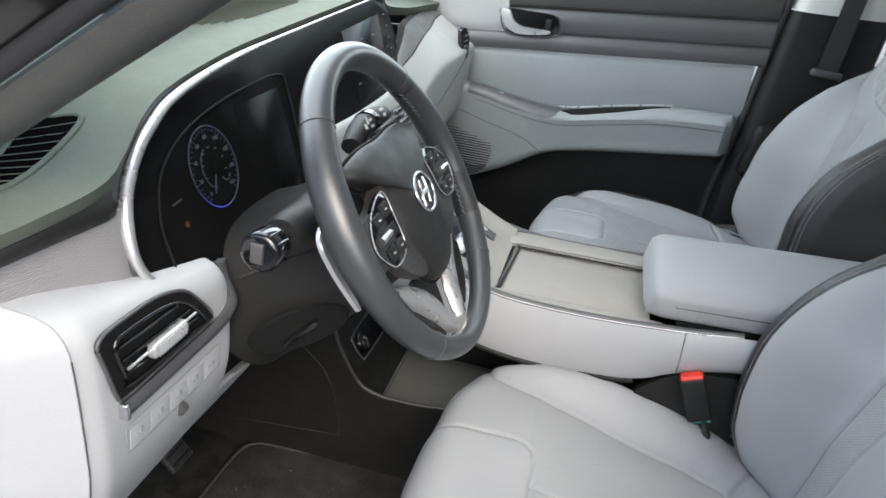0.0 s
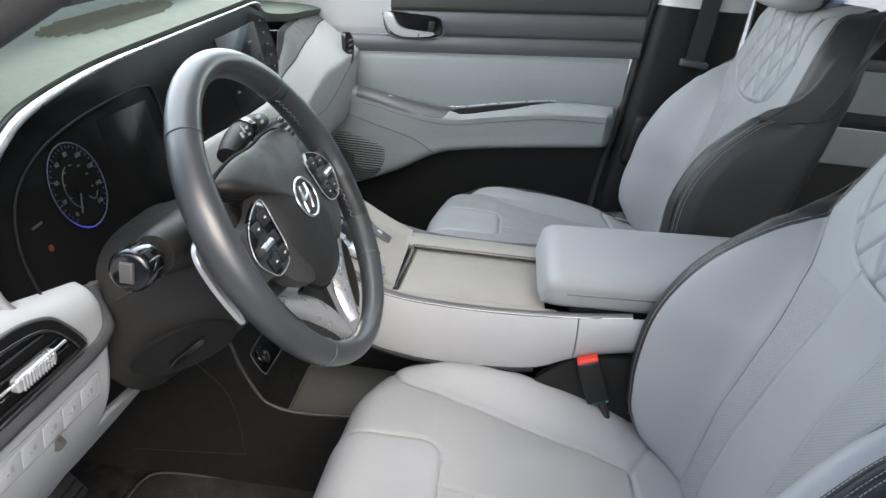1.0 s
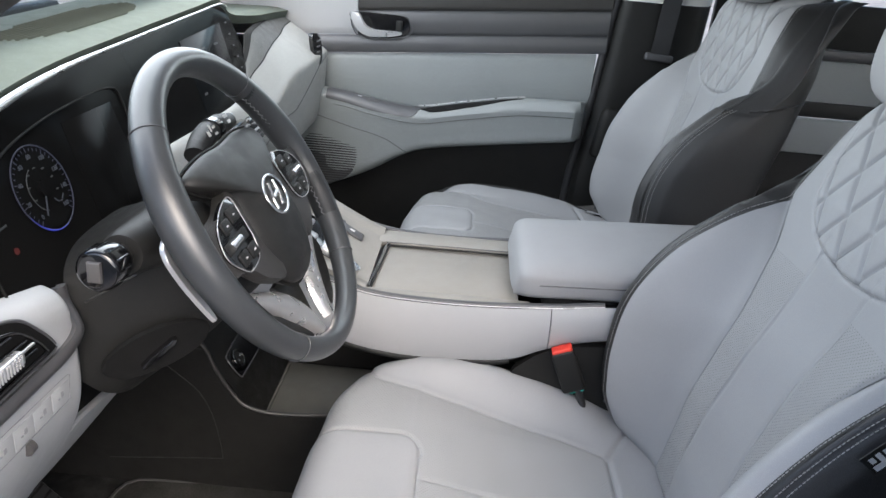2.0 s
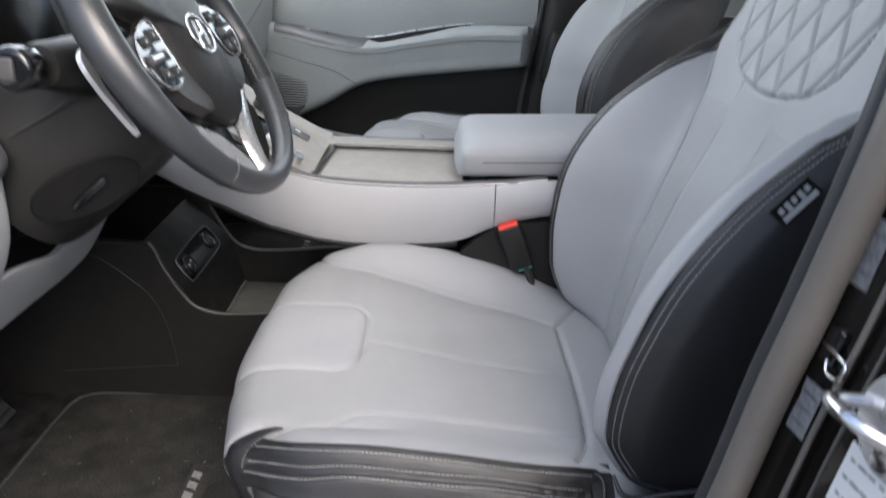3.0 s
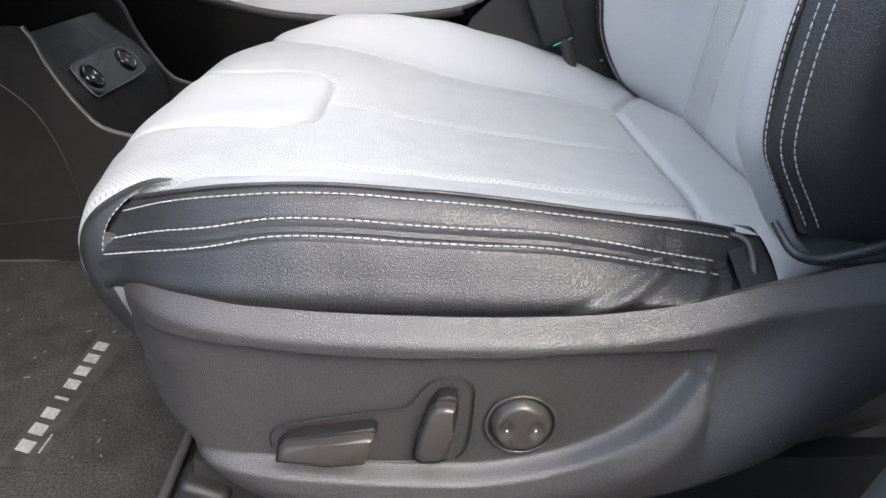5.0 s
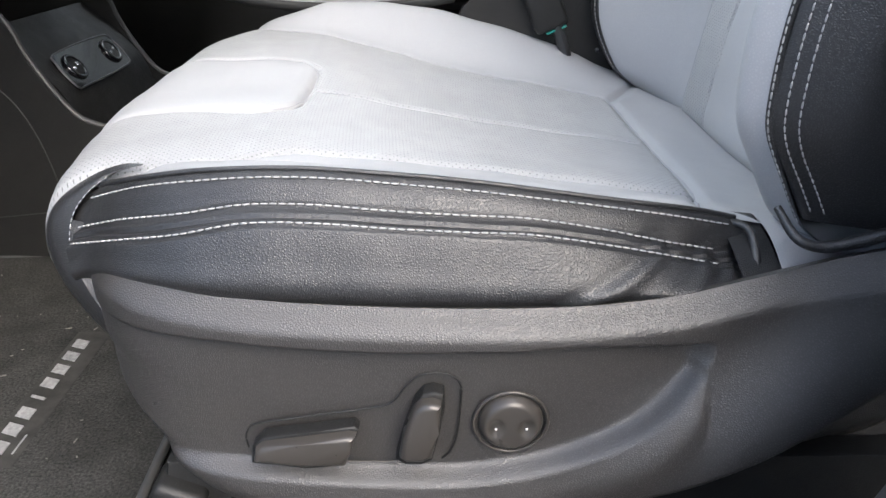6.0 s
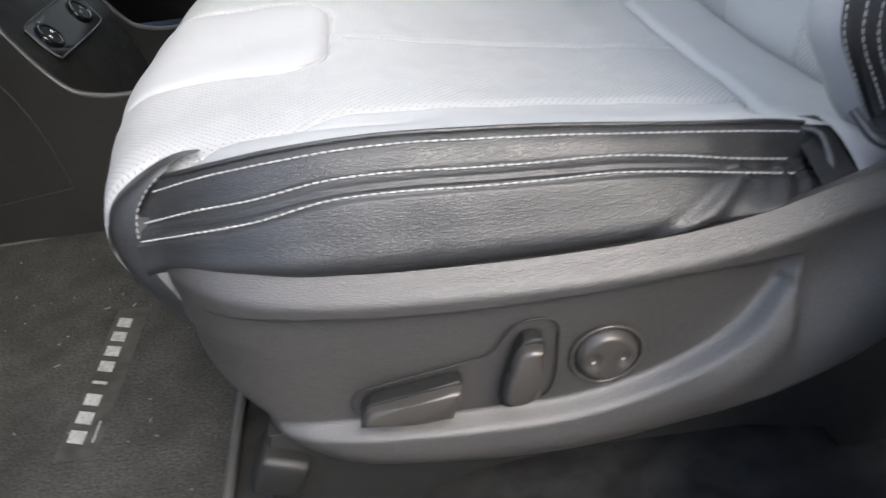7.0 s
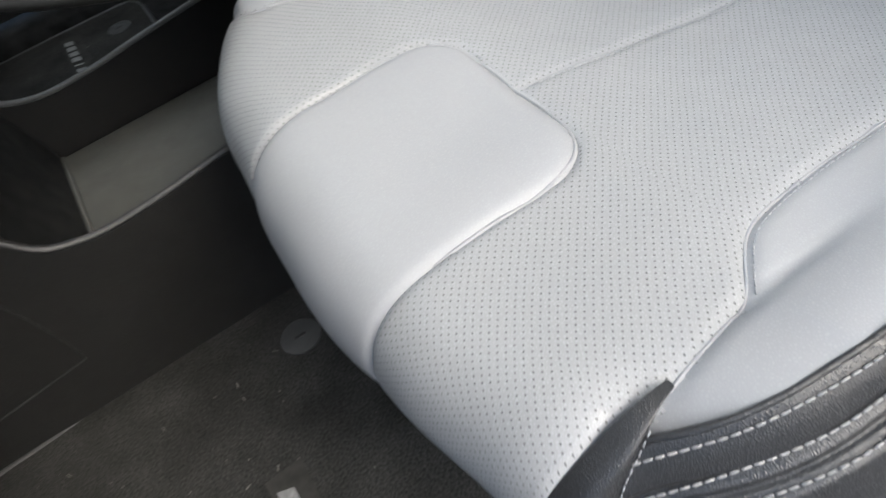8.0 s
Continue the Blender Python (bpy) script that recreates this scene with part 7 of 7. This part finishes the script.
ax_t = (Vector(tip) - W(-0.12, 0.042, -0.074)).normalized()
us = np.r_[-0.9, -0.85, -0.6, 0.30, 0.42, 0.48, 0.49, 0.50]
dome_r = np.array([0.011, 0.0175, 0.0195, 0.0200, 0.0190, 0.0165, 0.0145, 0.0004])
part("stalk_knob", tube(np.array([Vector(tip) + ax_t * (0.024 * u) for u in us]), dome_r, 32), GLOSS, st, "ribbed black turning knob")
kn = axes(Vector(tip), (0, 0, 1), ax_t)
for k in range(12):
    a = 2 * math.pi * k / 12
    part("knob_rib", tube(np.array([kn @ Vector((0.0200 * math.cos(a), 0.0200 * math.sin(a), z_)) for z_ in (-0.012, 0.0, 0.007)]), 0.0010, 6), GLOSS, st)
part("knob_end", plate([(0.0095 * x, 0.0062 * y) for x, y in ((-1, -1), (1, -1), (1, 1), (-1, 1))], 0.004, kn @ Matrix.Translation((0, 0, 0.0118)), 0.0015, 3), KNOB_END, st, "pale grey knob end")
part("stalk_boot", tube(np.array([W(-0.070, 0.032, -0.078), W(-0.110, 0.039, -0.077), W(-0.150, 0.045, -0.075), W(-0.156, 0.0455, -0.0748), W(-0.157, 0.0456, -0.0747)]), np.array([0.034, 0.027, 0.0225, 0.0200, 0.002]), 30), BLACK, col, "matte black stalk base")
sa = curve([(0.030, 0.080), (0.07, 0.090), (0.11, 0.094), (0.160, 0.091)], 24)
ws = part("wiper_stalk", tube([W(x, y, -0.052) for x, y in sa], np.interp(np.arange(24), [0, 8, 18, 23], [0.013, 0.0155, 0.0155, 0.012]), 16, squash=0.85), BLACK, col, "black wiper stalk with white marks")
for x, y, w_, h_ in ((0.062, 0.092, 0.006, 0.007), (0.072, 0.097, 0.003, 0.009), (0.080, 0.088, 0.009, 0.003), (0.082, 0.096, 0.007, 0.003), (0.106, 0.099, 0.003, 0.003), (0.106, 0.090, 0.003, 0.003), (0.128, 0.099, 0.011, 0.004), (0.130, 0.091, 0.009, 0.004)):
    part("stalk_mark", block((w_, h_, 0.0010), wheel_m @ Matrix.Translation((x, y, -0.0375)), 0), WHITE, ws)
part("stalk_ring", tube([W(0.096 + 0.014 * t, 0.0935, -0.052) for t in np.linspace(0, 1, 5)], 0.0166, 20, squash=0.9), GLOSS, ws)
part("stalk_end", disc(0.0085, 0.010, axes(W(0.160, 0.091, -0.052), (0, 0, 1), (0, 1, 0)), 0.003, 20), CHROME, ws)

# ---- steering wheel ----
sw = thing("steering_wheel", tuple(HUB), "dark slate leather steering wheel with silver spokes", "steering wheel")
RW, n_r = 0.1752, 140
ang = np.linspace(0, 2 * math.pi, n_r, endpoint=False)
ringp = []
for a in ang:
    cx, cy = math.cos(a), math.sin(a)
    thick = 0.0155 - 0.0032 * math.exp(-(math.degrees(math.atan2(cx, -cy)) / 48) ** 2) + 0.0018 * math.exp(-((abs(math.degrees(math.atan2(cx, -cy))) - 105) / 22) ** 2)
    ringp.append([tuple(W((RW + thick * math.cos(b)) * cx, (RW + thick * math.cos(b)) * cy, 1.12 * thick * math.sin(b))) for b in np.linspace(0, 2 * math.pi, 28, endpoint=False)])
ringp = np.array(ringp + ringp[:1])
part("rim", sheet(ringp, None, None, False, loop=True), WHEEL_LEATHER, sw, "dark slate leather rim")
PERF_DARK = perforated("perforated_dark_leather", (0.022, 0.024, 0.027), 0.0035)
for lo, hi in ((-28, 42), (138, 208)):
    pts = []
    for a in np.radians(np.linspace(lo, hi, 40)):
        pts.append([tuple(W((RW + 0.0160 * math.cos(b)) * math.cos(a), (RW + 0.0160 * math.cos(b)) * math.sin(a), 0.0178 * math.sin(b))) for b in np.linspace(math.pi * 0.62, math.pi * 1.4, 14)])
    uvp = np.array([[(RW * a, 0.016 * b) for b in np.linspace(math.pi * 0.62, math.pi * 1.4, 14)] for a in np.radians(np.linspace(lo, hi, 40))])
    part("grip_patch", sheet(np.array(pts), None, uvp), PERF_DARK, sw, "perforated leather grip")
    laces = [[tuple(W((RW - 0.0165) * math.cos(a) , (RW - 0.0165) * math.sin(a), 0.0018 * (-1) ** k)) for k, a in enumerate(np.radians(np.linspace(lo, hi, 50)))]]
    part("grip_stitching", tube(np.array(laces[0]), 0.0006, 6), DARK_THREAD, sw)
for d, r_ in ((45.5, 0.0162), (134.5, 0.0162), (-47, 0.0148), (227, 0.0148)):
    a = radians(d)
    part("rim_seam", tube([W((RW + r_ * math.cos(b)) * math.cos(a), (RW + r_ * math.cos(b)) * math.sin(a), 1.11 * r_ * math.sin(b)) for b in np.linspace(0, 2 * math.pi, 28, endpoint=False)], 0.0006, 6, closed=True), STRIP, sw, "stitched joint in the rim")
# airbag cover: domed shield
shield = curve([(-0.105, 0.068), (-0.096, 0.077), (-0.050, 0.082), (0.0, 0.080), (0.050, 0.082), (0.096, 0.077), (0.105, 0.068), (0.092, 0.054), (0.071, 0.040), (0.068, 0.018), (0.073, -0.018), (0.060, -0.060), (0.034, -0.089), (0.0, -0.097), (-0.034, -0.089), (-0.060, -0.060), (-0.073, -0.018), (-0.068, 0.018), (-0.071, 0.040), (-0.092, 0.054)], 110, closed=True)
dome = []
for q_ in np.r_[-0.12, np.linspace(0, 1, 20)]:
    h = -0.006 + 0.026 * (1 - (1 - max(0, q_)) ** 2.2) - (0.012 if q_ < 0 else 0)
    f_ = 1 - max(0, q_) ** 1.7 * 0.999 - (0.02 if q_ < 0 else 0)
    dome.append([tuple(W(p[0] * f_, p[1] * f_, h - 0.004 * (abs(p[0] * f_) / 0.1) ** 2)) for p in shield])
part("airbag_cover", sheet(np.array(dome), None, None, False, loop=True), COVER, sw, "grained black airbag cover")
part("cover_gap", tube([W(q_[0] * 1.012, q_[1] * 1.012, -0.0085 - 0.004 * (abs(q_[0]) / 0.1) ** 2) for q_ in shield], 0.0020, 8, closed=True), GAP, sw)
part("hub", disc(0.058, 0.030, wheel_m @ Matrix.Translation((0, 0, -0.03)), 0.006, 40), BLACK, sw)
em = wheel_m @ Matrix.Translation((0.0, 0.004, 0.0185))
oval = [(0.0270 * math.cos(a), 0.0225 * math.sin(a)) for a in np.linspace(0, 2 * math.pi, 40, endpoint=False)]
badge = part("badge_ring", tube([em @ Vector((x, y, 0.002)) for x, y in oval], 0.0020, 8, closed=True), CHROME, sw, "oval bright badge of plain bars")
for pts in ([(-0.0135, -0.0140), (-0.0120, -0.004), (-0.0070, 0.006), (-0.0030, 0.0145)], [(0.0030, -0.0145), (0.0070, -0.006), (0.0120, 0.004), (0.0135, 0.0140)], [(-0.0085, -0.002), (0.0, 0.001), (0.0085, 0.002)]):
    part("badge_bar", tube([em @ Vector((x, y, 0.002)) for x, y in curve(pts, 16)], 0.0022, 8, squash=0.7), CHROME, badge)
for s_ in (-1, 1):
    arm = curve([(s_ * 0.052, 0.040), (s_ * 0.100, 0.030), (s_ * 0.158, 0.022), (s_ * 0.163, -0.002), (s_ * 0.160, -0.024), (s_ * 0.120, -0.030), (s_ * 0.092, -0.056), (s_ * 0.050, -0.066)], 60, closed=True)
    arm = arm if s_ > 0 else arm[::-1]
    part("spoke", plate([tuple(p) for p in arm], 0.016, wheel_m @ Matrix.Translation((0, 0, -0.010)), 0.004, 3), GRAINED, sw, "black spoke")
    pod = curve([(s_ * 0.074, 0.035), (s_ * 0.098, 0.035), (s_ * 0.126, 0.024), (s_ * 0.141, 0.010), (s_ * 0.146, -0.007), (s_ * 0.133, -0.025), (s_ * 0.119, -0.033), (s_ * 0.092, -0.031), (s_ * 0.079, -0.018), (s_ * 0.075, 0.008)], 60, closed=True)
    pod = pod if s_ > 0 else pod[::-1]
    sp_ = part("switch_pod", plate([tuple(p) for p in pod], 0.006, wheel_m @ Matrix.Translation((0, 0, 0.0022)), 0.002), GLOSS, sw, "gloss black switch pod")
    part("pod_rim", tube([W(p[0], p[1], 0.0080) for p in pod], 0.0006, 8, closed=True), SILVER, sp_, "thin bright rim")
    for x, y, w_, h_ in ((0.091, 0.021, 0.020, 0.015), (0.115, 0.017, 0.019, 0.013), (0.094, -0.020, 0.019, 0.014), (0.118, -0.019, 0.020, 0.014)):
        kb = part("wheel_button", block((w_, h_, 0.005), wheel_m @ Matrix.Translation((s_ * x, y, 0.0080)), 0.0015), BLACK, sp_)
        part("button_mark", block((0.0040, 0.0016, 0.0006), wheel_m @ Matrix.Translation((s_ * x, y, 0.0108)), 0), WHITE, kb)
    part("thumb_roller", tube([W(s_ * (0.104 + 0.026 * t), -0.001, 0.0085) for t in np.linspace(0, 1, 8)], 0.0046, 12), CHROME, sp_, "bright thumb roller")
    part("roller_bed", block((0.056, 0.012, 0.003), wheel_m @ Matrix.Translation((s_ * 0.112, -0.001, 0.0078)), 0.001), BLACK, sp_)
    pad = curve([(s_ * 0.118, 0.062), (s_ * 0.148, 0.052), (s_ * 0.154, 0.020), (s_ * 0.148, -0.026), (s_ * 0.142, -0.030), (s_ * 0.143, 0.018), (s_ * 0.134, 0.040)], 40, closed=True)
    pad = pad if s_ > 0 else pad[::-1]
    part("shift_paddle", plate([tuple(p) for p in pad], 0.005, wheel_m @ Matrix.Translation((s_ * 0.012, -0.02, -0.038)), 0.001), SILVER, sw, "silver shift paddle")
    inn, out = [(0.118, -0.050), (0.083, -0.068), (0.045, -0.090), (0.022, -0.116), (0.012, -0.140), (0.010, -0.162)], [(0.114, -0.076), (0.086, -0.100), (0.066, -0.121), (0.046, -0.145), (0.034, -0.163)]
    ui, uo, th_ = curve(inn, 26), curve(out, 26), np.linspace(0, 1, 11)
    arm_ = np.array([[tuple(W(s_ * (p[0] * (1 - t) + q[0] * t), p[1] * (1 - t) + q[1] * t, -0.010 - 0.010 * abs(2 * t - 1) ** 3)) for t in th_] for p, q in zip(ui, uo)])
    part("lower_spoke", solid(arm_, 0.008, flip=(s_ > 0)), SATIN, sw, "silver lower spoke")
    wedge = [(s_ * x, y) for x, y in ((0.112, -0.078), (0.080, -0.104), (0.056, -0.130), (0.034, -0.156), (0.052, -0.164), (0.074, -0.156), (0.098, -0.134), (0.118, -0.104))]
    part("spoke_infill", plate(wedge if s_ < 0 else wedge[::-1], 0.004, wheel_m @ Matrix.Translation((0, 0, -0.022)), 0.001), COVER, sw, "black infill")
part("lower_infill", plate([(-0.016, -0.152), (0.016, -0.152), (0.034, -0.085), (-0.034, -0.085)], 0.006, wheel_m @ Matrix.Translation((0, 0, -0.036)), 0.002), COVER, sw)

# ---- pedals ----
ped = thing("pedal", (-0.45, -0.28, 0.516), "black ribbed accelerator pedal", "pedal")
pm = axes((-0.43, -0.26, 0.60), (0, 1, 0), (0.75, 0, 0.66))
part("pad", block((0.06, 0.15, 0.012), pm, 0.004), RUBBER, ped)
for k in range(8):
    part("rib", block((0.05, 0.005, 0.004), pm @ Matrix.Translation((0, -0.063 + 0.018 * k, 0.007)), 0.001, 1), BLACK, ped)
part("arm", tube(np.array([(-0.44, -0.26, 0.525), (-0.46, -0.26, 0.60), (-0.60, -0.26, 0.75)]), 0.008, 8), BLACK, ped)
